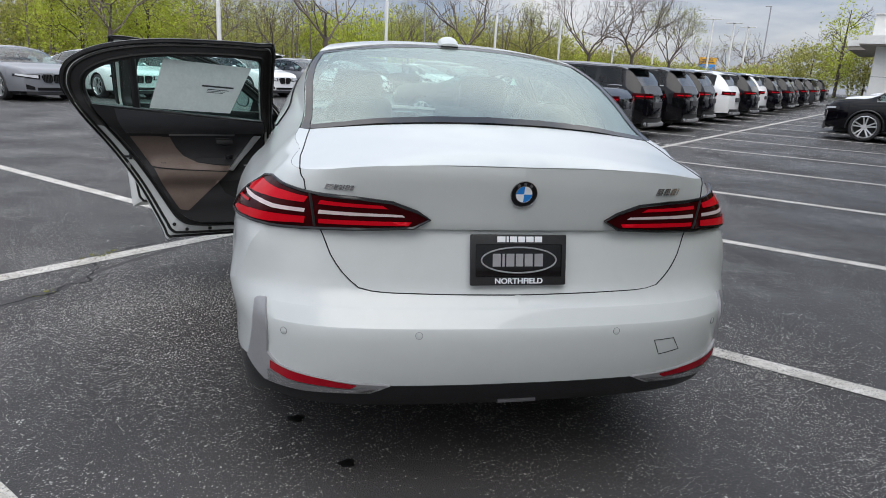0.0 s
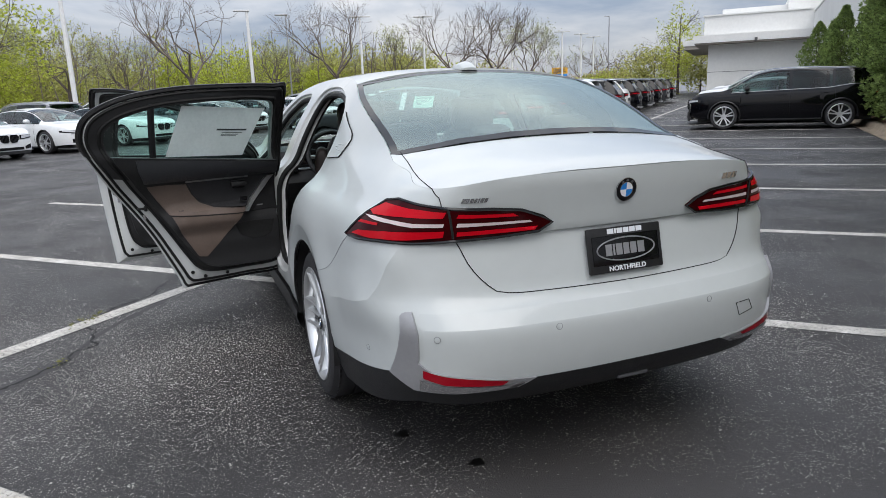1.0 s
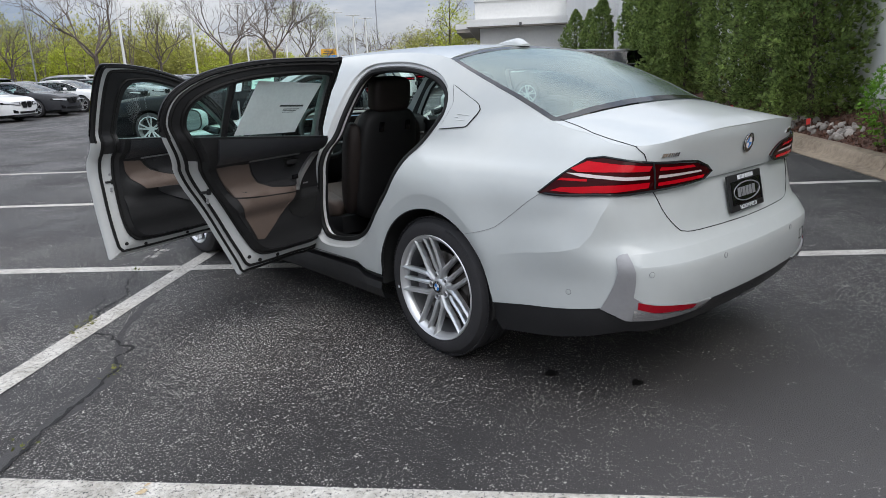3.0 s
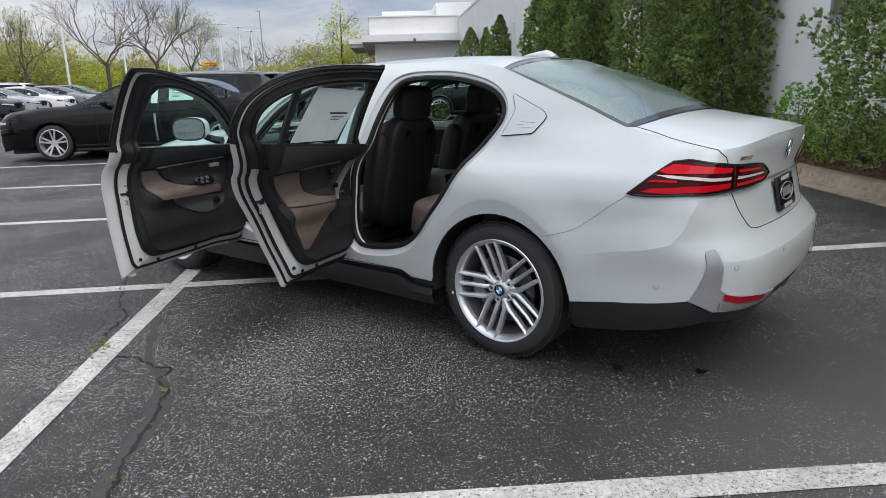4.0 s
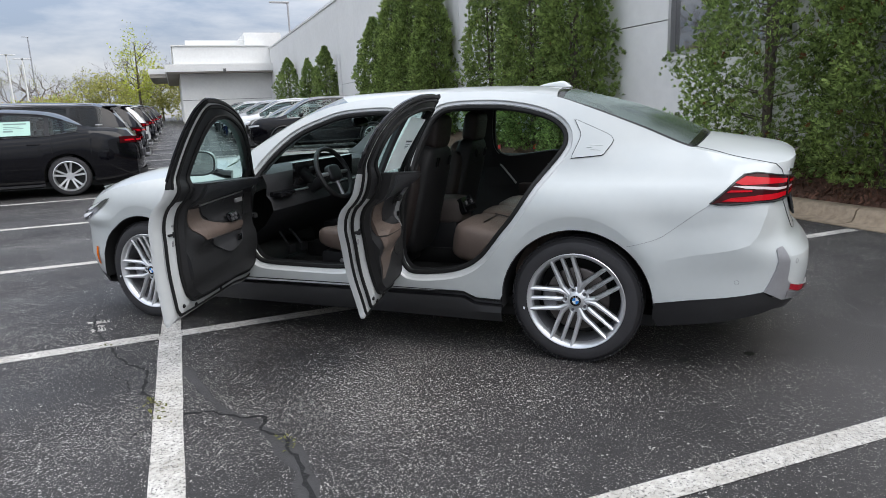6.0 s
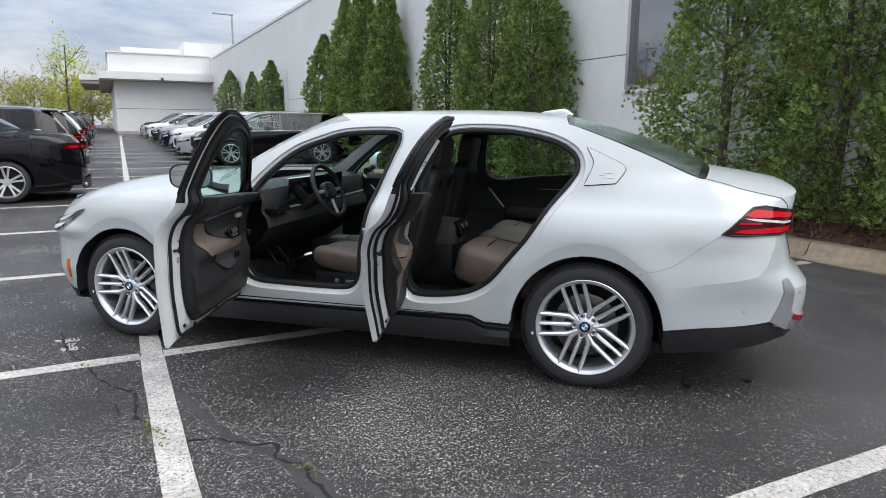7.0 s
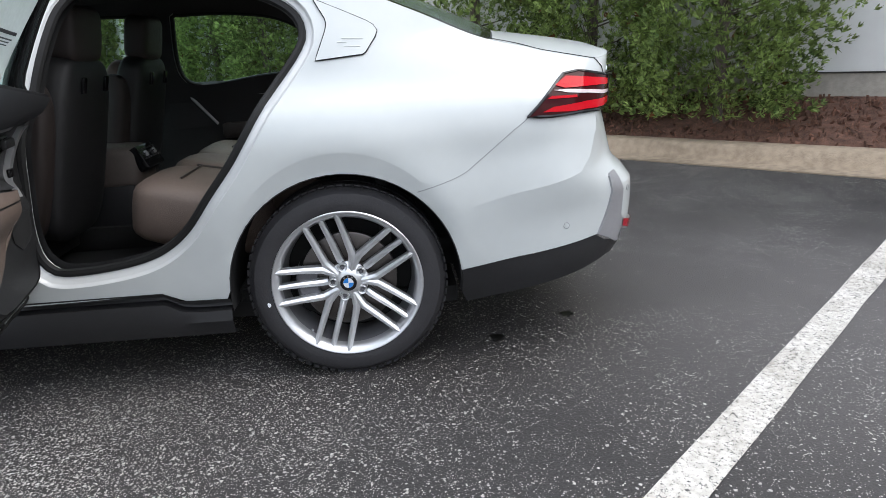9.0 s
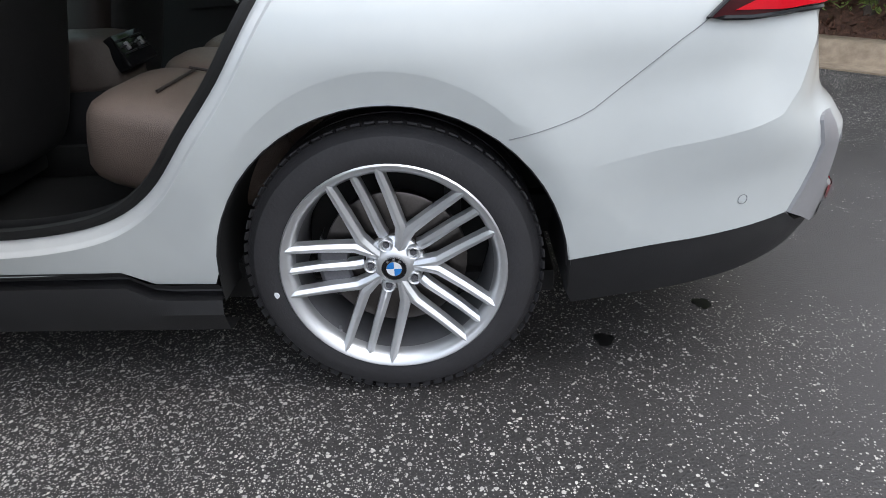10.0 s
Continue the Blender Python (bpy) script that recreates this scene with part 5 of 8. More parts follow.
STALL = 2.74
put_car("suv", "black", 17.75, 4.72, 90, "cars by the kerb", "parked in a stall along the kerb")
for k, (kd, pn) in enumerate((("sedan", "silver"), ("suv", "white"), ("sedan", "blue"), ("suv", "silver"), ("sedan", "dark"), ("sedan", "blue"), ("suv", "white"), ("sedan", "dark"), ("sedan", "silver"), ("suv", "dark"))):
    put_car(kd, pn, 20.6 + STALL * k, 4.5 + 0.1 * math.sin(k * 3), 90, "cars by the kerb", "parked in a stall along the kerb")
put_car("long", "black", 9.75, -3.25, 90, "cars across the line", "parked nose away, wearing a protective door strip")
for k, (kd, pn) in enumerate((("suv", "black"), ("suv", "black"), ("suv", "black"), ("suv", "white"), ("suv", "black"), ("suv", "white"), ("suv", "black"), ("suv", "black"), ("suv", "dark"), ("suv", "black"), ("suv", "dark"), ("suv", "silver"), ("suv", "black"))):
    put_car(kd, pn, 12.45 + STALL * k, -3.15 + 0.12 * math.sin(k * 2.1), 90, "cars across the line", "parked tail to the divider line")
for k, (kd, pn) in enumerate((("sedan", "white"), ("sedan", "grey"), ("sedan", "white"), ("sedan", "white"), ("sedan", "white"), ("sedan", "grey"), ("sedan", "white"), ("sedan", "dark"), ("sedan", "white"), ("sedan", "dark"), ("sedan", "silver"), ("sedan", "white"), ("sedan", "grey"), ("sedan", "dark"))):
    put_car(kd, pn, 2.7 + STALL * k, -17.5 + 0.15 * math.sin(k * 1.7), -90, "cars facing the aisle", "parked facing the aisle")
for k, (kd, pn) in enumerate((("suv", "black"), ("sedan", "silver"), ("sedan", "white"), ("suv", "grey"), ("suv", "white"), ("sedan", "white"), ("suv", "dark"), ("sedan", "grey"), ("suv", "silver"), ("sedan", "white"), ("suv", "white"))):
    put_car(kd, pn, 3.1 + STALL * 1.35 * k, -22.6, 90, "cars in the far row", "parked in the far row")
# white protective strip and window paper on the black saloon
FILM = mat("white_protective_film", (0.62, 0.63, 0.65), 0.5, 0, 0.1, 8)
nb = lot_pose(9.75, -3.25, 90) @ Matrix.Diagonal((-1, 1, 1, 1))
strip = thing("protective_strip", "dull protective strip stuck to the black door edge", "protective strip")
bm = bmesh.new()
grid(bm, [[nb @ Vector((0.985 + dx, -0.34 + w, z)) for w in (-0.02, 0.02)] for z, dx in ((0.30, -0.035), (0.45, -0.003), (0.7, 0.0), (0.85, -0.012))])
part("strip", bm, ALU, strip)
bm = bmesh.new()
grid(bm, [[nb @ Vector((0.922 - 0.205 * t, -0.34 + w - 0.02 * t, 1.03 + 0.40 * t)) for w in (-0.06, 0.06)] for t in (0.0, 0.5, 0.95)])
part("film", bm, FILM, strip, "white film over the window pillar")
FAINT = mat("faint_print", (0.16, 0.24, 0.22), 0.6, 0, 0.1, 20)
notice = thing("window_notice", "pale printed notice stuck on the black saloon's rear door window", "notice")
win = lambda y, t: nb @ Vector((0.938 - 0.215 * t, y, 1.045 + 0.36 * t))
bm = bmesh.new()
grid(bm, [[win(y, t) for y in (-0.62, -0.85, -1.08)] for t in (0.10, 0.4, 0.76)])
# the green of the window glass is put into the sheet's colour
part("sheet", bm, mat("paper_with_glass_tint", (0.40, 0.60, 0.52), 0.5, 0, 0.08, 8), notice)
for t0, t1, y0, y1 in ((0.62, 0.68, -0.68, -1.02), (0.50, 0.53, -0.68, -0.92), (0.42, 0.45, -0.68, -0.98), (0.28, 0.36, -0.68, -0.82)):
    bm = bmesh.new()
    grid(bm, [[win(y, t) + nb.to_3x3() @ Vector((0.003, 0, 0)) for y in (y0, y1)] for t in (t0, t1)])
    part("print_bar", bm, FAINT, notice)


# ---------------------------------------------------------------- the white saloon: y forward, rear axle at y = 0
from mathutils.geometry import delaunay_2d_cdt

WID = smoothed((-0.60, 0.912), (-0.25, 0.938), (0.0, 0.946), (0.4, 0.942), (1.0, 0.935), (2.0, 0.934), (2.6, 0.942), (3.0, 0.945), (3.3, 0.925))
OFF = smoothed((0.15, -0.085), (0.22, -0.05), (0.36, -0.012), (0.5, -0.004), (0.64, 0.0), (0.78, -0.008), (0.87, -0.014), (0.93, -0.034), (0.972, -0.062), (0.992, -0.086), (1.03, -0.118), (1.12, -0.160), (1.2, -0.198), (1.3, -0.252), (1.38, -0.303), (1.44, -0.352), (1.5, -0.43))
REAR = smoothed((0.2, -0.98), (0.30, -1.075), (0.40, -1.145), (0.50, -1.166), (0.56, -1.169), (0.600, -1.167), (0.612, -1.165), (0.624, -1.156), (0.655, -1.132), (0.664, -1.124), (0.690, -1.094), (0.705, -1.084), (0.76, -1.068), (0.86, -1.043), (0.885, -1.036), (0.893, -1.034), (0.900, -1.047), (0.907, -1.0495), (0.945, -1.054), (1.0, -1.063), (1.05, -1.071), (1.085, -1.074), (1.11, -1.066))
FRONT = smoothed((0.2, 3.76), (0.35, 3.87), (0.6, 3.89), (0.75, 3.86), (0.9, 3.70))
SA, SL, SB = -0.60, 0.80, 0.45
FA, FL = 3.25, 0.85
S_REAR = SA - SL - SB
S_FRONT = FA + FL + SB


def flare(y, z, yc):
    """The wing swells to a ridge over the wheel, and leans in below it to the arch."""
    r = math.hypot(y - yc, z - 0.345)
    ridge = ridge_at(y - yc, z)
    if r > ridge:
        return 0.013 * (1 - step(ridge, ridge + 0.20, r)) * step(0.34, 0.6, z)
    return (0.013 - 0.016 * min(1.0, (ridge - r) / max(0.004, ridge - 0.40)) * step(0.404, 0.43, ridge)) * step(0.34, 0.6, z)


def ridge_at(dy, z):
    return 0.403 + 0.071 * max(0.0, math.sin(math.atan2(z - 0.345, dy))) ** 1.5


def side_x(y, z):
    x = WID(y) + OFF(z)
    x += flare(y, z, 0.0) + flare(y, z, 2.995)
    x -= 0.075 * step(0.05, -0.60, y) * step(1.02, 1.2, z)
    return x


WING = [np.array(q) for q in ((-1.030, 0.885), (-0.944, 0.810), (-0.880, 0.735), (-0.815, 0.690), (-0.665, 0.653), (-0.44, 0.602))]


def wing_ridge(s, z):
    """A folded edge from under the lamp round the bumper's corner, fading towards the wheel."""
    if not (-1.2 < s < -0.3 and 0.48 < z < 0.99):
        return 0.0
    q, best, along = np.array((s, z)), 9.0, 0.0
    for i, (a, b) in enumerate(zip(WING, WING[1:])):
        d = b - a
        t = min(1.0, max(0.0, float((q - a) @ d / (d @ d))))
        gap = float(np.hypot(*(q - a - t * d)))
        if gap < best:
            best, along = gap, i + t
    fade = min(1.0, 0.4 + along / 1.2) * min(1.0, (5.0 - along) / 1.6 + 0.10)
    return 0.021 * fade * max(0.0, 1 - best / 0.12)


def shell(s, z):
    """The left skin with its folded edge."""
    p = plain_shell(s, z)
    lift = wing_ridge(s, z)
    return p + lift * Vector((p.x, p.y + 0.25, 0)).normalized() if lift else p


def plain_shell(s, z):
    """The left skin, unfolded: s runs from the middle of the nose along the side and round to the middle of the tail."""
    if SA <= s <= FA:
        return Vector((-side_x(s, z), s, z))
    if s < SA:
        ax, ay, m = side_x(SA, z), SA, (side_x(SA + 0.06, z) - side_x(SA, z)) / 0.06
        r0, k, L, over = REAR(z), 0.12, SL, SA - s
    else:
        ax, ay, m = side_x(FA, z), FA, (side_x(FA, z) - side_x(FA - 0.06, z)) / 0.06
        r0, k, L, over = FRONT(z), -0.30, FL, s - FA
    bx, by, g = SB, r0 + k * SB * SB, 2 * k * SB
    if over > L:
        x = SB - (over - L)
        return Vector((-x, r0 + k * x * x, z))
    cx = (ax + m * (by - g * bx - ay)) / (1 - m * g)
    cy = by + g * (cx - bx)
    t, w = over / L, 1.35
    a, b, c = (1 - t) ** 2, 2 * t * (1 - t) * w, t * t
    roll = 0.050 * step(0.0, 0.22, t) * (1 - step(0.40, 0.80, t)) * min(1.0, max(0.0, (z - 1.050) / 0.055)) ** 2 if s < SA else 0.0
    return Vector((-(a * ax + b * cx + c * bx) / (a + b + c) + roll, (a * ay + b * cy + c * by) / (a + b + c), z))


def s_x(x, z):
    """s on the tail where the skin is x from the middle."""
    lo, hi = S_REAR, SA
    for _ in range(40):
        m = (lo + hi) / 2
        lo, hi = (m, hi) if -shell(m, z).x < x else (lo, m)
    return (lo + hi) / 2


def s_y(y, z):
    """s where the skin reaches y, round the tail corner."""
    lo, hi = S_REAR, FA
    for _ in range(40):
        m = (lo + hi) / 2
        lo, hi = (m, hi) if shell(m, z).y < y else (lo, m)
    return (lo + hi) / 2


def normal(s, z, e=0.006):
    a = shell(s + e, z) - shell(s - e, z)
    b = shell(s, z + e) - shell(s, z - e)
    n = b.cross(a).normalized()
    return n if (n.x < 0 or abs(n.x) < 0.3) else -n


def out_normal(s, z):
    n = normal(s, z)
    p = shell(s, z)
    c = Vector((0, 1.3, 0.6))
    return n if n.dot(p - c) > 0 else -n


def inside(p, poly):
    x, y, hit = p[0], p[1], False
    n = len(poly)
    j = n - 1
    for i in range(n):
        xi, yi, xj, yj = poly[i][0], poly[i][1], poly[j][0], poly[j][1]
        if (yi > y) != (yj > y) and x < (xj - xi) * (y - yi) / (yj - yi) + xi:
            hit = not hit
        j = i
    return hit


def sheet(bm, outline, holes=(), gap=0.04, place=None, lift=0.0, flip=False, thick=0.0, lines=()):
    """Triangulate an outline with holes in a flat chart, with points inside, and lay it on a surface."""
    loops = [np.array(outline, float)] + [np.array(h, float) for h in holes]
    verts, edges = [], []
    for lp in loops:
        k0, n = len(verts), len(lp)
        verts += [Vector((q[0], q[1])) for q in lp]
        edges += [(k0 + i, k0 + (i + 1) % n) for i in range(n)]
    lo, hi = loops[0].min(0), loops[0].max(0)
    rim = np.concatenate(loops + [np.array(q, float) for q in lines])
    for lp in lines:
        k0 = len(verts)
        verts += [Vector((q[0], q[1])) for q in lp]
        edges += [(k0 + i, k0 + i + 1) for i in range(len(lp) - 1)]
    row = 0
    for y in np.arange(lo[1] + gap / 2, hi[1], gap * 0.87):
        row += 1
        for x in np.arange(lo[0] + gap / 2 + (row % 2) * gap / 2, hi[0], gap):
            if np.min(np.hypot(rim[:, 0] - x, rim[:, 1] - y)) > gap * 0.55 and inside((x, y), loops[0]) and not any(inside((x, y), h) for h in loops[1:]):
                verts.append(Vector((x, y)))
    co, _, faces = delaunay_2d_cdt(verts, edges, [], 0, 1e-6)[:3]
    pts = []
    for c in co:
        p = place(c.x, c.y) if place else shell(c.x, c.y)
        if lift:
            p = p + lift * out_normal(c.x, c.y)
        pts.append(p)
    vs = [bm.verts.new(p) for p in pts]
    made = []
    for f in faces:
        mid = sum((co[i] for i in f), Vector((0, 0))) / len(f)
        if inside(mid, loops[0]) and not any(inside(mid, h) for h in loops[1:]):
            made.append(bm.faces.new([vs[i] for i in (f[::-1] if flip else f)]))
    if thick:
        bmesh.ops.solidify(bm, geom=made, thickness=thick)
    for v in [v for v in vs if v.is_valid and not v.link_faces]:
        bm.verts.remove(v)
    return made


def mirrored(bm):
    bmesh.ops.transform(bm, matrix=Matrix.Diagonal((-1, 1, 1, 1)), verts=bm.verts)
    bmesh.ops.reverse_faces(bm, faces=bm.faces)
    return bm


def arc(yc, r, a0, a1, n=26, zc=0.345):
    return [(yc + r * math.cos(radians(a)), zc + r * math.sin(radians(a))) for a in np.linspace(a0, a1, n)]


car = thing("saloon_car", "pearl white four-door saloon parked with both near-side doors open", "car")

# outlines in the chart (s, z)
TOP = smoothed((S_REAR, 1.099), (-1.55, 1.097), (-1.35, 1.088), (-1.15, 1.070), (-1.0, 1.063), (-0.85, 1.074), (-0.7, 1.106), (-0.6, 1.134), (-0.54, 1.152), (-0.3, 1.256), (0.0, 1.376), (0.16, 1.43), (0.4, 1.465), (0.8, 1.482), (1.2, 1.476), (1.45, 1.456), (1.66, 1.415), (1.85, 1.335), (2.06, 1.215), (2.28, 1.075), (2.45, 1.03), (2.7, 1.01), (3.0, 0.975), (3.3, 0.915), (3.6, 0.845), (4.0, 0.80), (S_FRONT, 0.79))
REAR_OPEN = curve_pts([(0.95, 0.452), (0.78, 0.462), (0.634, 0.497), (0.521, 0.571), (0.42, 0.695), (0.327, 0.812), (0.215, 0.985), (0.112, 1.12), (0.080, 1.19), (0.105, 1.265), (0.20, 1.328), (0.36, 1.372), (0.55, 1.395), (0.80, 1.392), (0.90, 1.345), (0.955, 1.22), (1.005, 0.98), (1.03, 0.72), (1.035, 0.56), (1.01, 0.485)], 0.03, True)
FRONT_OPEN = curve_pts([(2.02, 0.462), (1.845, 0.452), (1.47, 0.452), (1.36, 0.475), (1.315, 0.56), (1.305, 0.72), (1.25, 1.00), (1.185, 1.21), (1.15, 1.335), (1.205, 1.38), (1.50, 1.372), (1.66, 1.33), (1.83, 1.26), (1.98, 1.14), (2.09, 1.00), (2.13, 0.80), (2.125, 0.62), (2.09, 0.51)], 0.03, True)


def offset(loop, d):
    """A loop moved outwards by d."""
    p = np.array(loop, float)
    t = np.roll(p, -1, 0) - np.roll(p, 1, 0)
    nrm = np.stack([t[:, 1], -t[:, 0]], 1) / np.linalg.norm(t, axis=1, keepdims=True)
    if np.mean(np.sum(nrm * (p - p.mean(0)), 1)) < 0:
        nrm = -nrm
    return p + nrm * d


REAR_HOLE, FRONT_HOLE = offset(REAR_OPEN, 0.036), offset(FRONT_OPEN, 0.030)
SILL = [(0.415, 0.336), (0.556, 0.338), (0.630, 0.372), (0.85, 0.364), (1.5, 0.352), (2.26, 0.346), (2.585, 0.338)]


def line_to(a, b, gap=0.04):
    n = max(1, int(math.hypot(b[0] - a[0], b[1] - a[1]) / gap))
    return [(a[0] + (b[0] - a[0]) * k / n, a[1] + (b[1] - a[1]) * k / n) for k in range(n)]


def poly_line(pts, gap=0.04):
    out = []
    for a, b in zip(pts, pts[1:]):
        out += line_to(a, b, gap)
    return out + [tuple(pts[-1])]


bottom_rear = [(-0.402, 0.375), (-0.65, 0.412), (-0.905, 0.452)]
s_sil = s_y(-0.955, 0.44)
bottom_rear += [(s_sil, 0.44), (s_x(0.45, 0.40), 0.405), (s_x(0.40, 0.42), 0.425), (S_REAR, 0.428)]
skin = [(S_REAR, 0.428)] + poly_line(bottom_rear[::-1])[1:]
skin += arc(0, 0.402, 175, 3)
skin += poly_line(SILL)
skin += arc(2.995, 0.402, 2, 178)[::-1]
skin += poly_line([(3.40, 0.30), (3.55, 0.22), (3.9, 0.20), (S_FRONT, 0.20)])[1:]
skin += poly_line([(S_FRONT, 0.20), (S_FRONT, 0.79)])[1:]
skin += [(s, TOP(s)) for s in np.arange(S_FRONT - 0.04, S_REAR, -0.035)] + [(S_REAR, 1.099)]
skin += poly_line([(S_REAR, z) for z in (1.099, 0.907, 0.900, 0.893, 0.885, 0.664, 0.655, 0.626, 0.616, 0.606, 0.428)])[1:-1]

# ridges over the wheels, ledge under the lid's lip, shoulder line
CREASES = [[(yc + (ridge_at(math.cos(a), 0.345 + math.sin(a)) + d) * math.cos(a), 0.345 + (ridge_at(math.cos(a), 0.345 + math.sin(a)) + d) * math.sin(a)) for a in np.linspace(radians(52), radians(128), 30)] for yc in (0.0, 2.995) for d in (-0.003, 0.003)] + [[(s, z) for s in np.linspace(S_REAR, S_REAR + 0.62, 22)] for z in (0.885, 0.893, 0.900, 0.907)] + [[(s, z) for s in np.linspace(S_REAR, -1.06, 40)] for z in (0.606, 0.616, 0.626, 0.655, 0.664)] + [poly_line([tuple(q) for q in WING], 0.022)] + [[(y, z) for y in np.linspace(-0.62, 0.05, 24)] for z in (0.976, 0.986)] + [[(y, TOP(y) - d) for y in np.linspace(-1.30, -0.63, 26)] for d in (0.008, 0.020)]
FOLDS = [CREASES[0], CREASES[2], poly_line([tuple(q) for q in WING], 0.022)] + [[(s, z) for s in np.linspace(S_REAR, -1.06, 40)] for z in (0.616, 0.664)] + [[(s, z) for s in np.linspace(S_REAR, S_REAR + 0.62, 22)] for z in (0.893, 0.900)]


def folded(ob):
    """Keep the pressed edges of a body side crisp."""
    me = ob.data
    co = np.zeros(len(me.vertices) * 3)
    me.vertices.foreach_get("co", co)
    co = co.reshape(-1, 3)
    co[:, 0] = -np.abs(co[:, 0])
    on = np.full(len(co), -1)
    for k, line in enumerate(FOLDS):
        for q in line:
            p = np.array(shell(*q))
            p[0] = -abs(p[0])
            d = np.linalg.norm(co - p, axis=1)
            on[d < 0.0006] = k
    for e in me.edges:
        a, b = e.vertices
        if on[a] >= 0 and on[a] == on[b]:
            e.use_edge_sharp = True
    return ob


bm = bmesh.new()
sheet(bm, skin, (REAR_HOLE, FRONT_HOLE), 0.034, lines=CREASES)
folded(part("body_side", bm, PAINT, car, "white body side with two door openings", sharp=60))

# far side: closed, with window openings
WIN_R = curve_pts([(0.93, 1.02), (0.5, 1.035), (0.24, 1.06), (0.165, 1.12), (0.2, 1.22), (0.37, 1.325), (0.6, 1.362), (0.86, 1.365), (0.92, 1.34)], 0.035, True)
WIN_F = curve_pts([(1.10, 1.02), (1.6, 1.0), (2.05, 0.985), (2.12, 1.0), (2.02, 1.10), (1.82, 1.25), (1.62, 1.335), (1.42, 1.368), (1.14, 1.368), (1.09, 1.345)], 0.035, True)
bm = bmesh.new()
sheet(bm, skin, (WIN_R, WIN_F), 0.045, lines=CREASES)
folded(part("body_side", mirrored(bm), PAINT, car, "white body side with closed doors", sharp=60))
for w in (WIN_R, WIN_F):
    bm = bmesh.new()
    sheet(bm, w, (), 0.09, lift=-0.012)
    g = part("side_window", mirrored(bm), GLASS, car)
    g.visible_shadow = False
    bm = bmesh.new()
    tube(bm, [shell(*q) - 0.004 * out_normal(*q) for q in w], 0.011, 6, True)
    part("window_seal", mirrored(bm), RUBBER, car)


# top skins, from the side's edge to the middle line
def edge(y, dz=0.0):
    return shell(y, TOP(y) + dz)


def span(bm, ys, mid, n=14, power=2.3, sag=1.0):
    """Rows across the car between the two edges; mid(y) gives the middle's y and z."""
    rows = []
    for y in ys:
        e = edge(y)
        my, mz = mid(y)
        row = []
        for k in range(-n, n + 1):
            t = abs(k) / n
            row.append(Vector((math.copysign(1, k) * t * -e.x if k else 0.0, my + (e.y - my) * t**2.0, mz + (e.z - mz) * t**power)))
        rows.append(row)
    grid(bm, rows)
    bmesh.ops.recalc_face_normals(bm, faces=bm.faces)
    if sum(f.normal.z for f in bm.faces) < 0:
        bmesh.ops.reverse_faces(bm, faces=bm.faces)


ROOF_Y = np.linspace(0.16, 1.50, 26)
roof_mid = lambda y: (y + 0.06 + 0.20 * step(0.9, 1.5, y), 1.495 + 0.026 * (1 - ((y - 0.85) / 0.75) ** 2) - 0.010 * step(0.5, 0.1, y))
bm = bmesh.new()
span(bm, ROOF_Y, roof_mid, power=2.6)
bmesh.ops.solidify(bm, geom=bm.faces[:], thickness=0.02)
part("roof", bm, PAINT, car, "", sharp=60)
bm = bmesh.new()
rows = []
for y in ROOF_Y:
    e, (my, mz) = edge(y), roof_mid(y)
    rows.append([Vector((t * (-e.x - 0.03), my + (e.y - my) * t * t, mz - 0.05 + (e.z - mz) * abs(t) ** 2.6)) for t in np.linspace(-1, 1, 21)])
grid(bm, rows)
part("headliner", bm, HEADLINER, car, "dark anthracite headliner")

RW_Y = np.linspace(0.16, -0.56, 22)
rw_mid = lambda y: (y + 0.045 - 0.115 * step(0.16, -0.56, y), 1.488 - 0.288 * ((0.16 - y) / 0.72) + 0.030 * math.sin(math.pi * (0.16 - y) / 0.72))
bm = bmesh.new()
span(bm, RW_Y[1:-1], rw_mid, power=2.2)
bmesh.ops.translate(bm, vec=(0, 0, -0.004), verts=bm.verts)
rw = part("rear_window", bm, GLASS_REAR, car, "grey-green tinted rear window")
rw.visible_shadow = False
# black printed border of the rear window
bm = bmesh.new()
rows = []
for i, y in enumerate(RW_Y):
    e, (my, mz) = edge(y), rw_mid(y)
    rows.append([Vector((t * -e.x, my + (e.y - my) * t * t, mz + (e.z - mz) * abs(t) ** 2.2 - 0.001)) for t in (-0.992, -0.975, -0.952, -0.6, -0.3, 0, 0.3, 0.6, 0.952, 0.975, 0.992)])
rows = [[p for p in r] for r in rows]
vs = [[bm.verts.new(p) for p in r] for r in rows]
for i in range(len(vs) - 1):
    for j in range(10):
        if j in (0, 1, 8, 9) or i in (0, len(vs) - 2):
            bm.faces.new((vs[i][j], vs[i][j + 1], vs[i + 1][j + 1], vs[i + 1][j]))
for v in [v for v in bm.verts if not v.link_faces]:
    bm.verts.remove(v)
bmesh.ops.recalc_face_normals(bm, faces=bm.faces)
part("window_border", bm, GLOSSBLACK, car, "black border of the rear window")

WS_Y = np.linspace(1.50, 2.32, 20)
ws_mid = lambda y: (y + 0.26 - 0.02 * (y - 1.5), 1.497 - 0.40 * ((y - 1.5) / 0.82) ** 1.15)
bm = bmesh.new()
span(bm, WS_Y, ws_mid, power=2.4)
ws = part("windscreen", bm, GLASS, car, "windscreen of clear tinted glass")
ws.visible_shadow = False

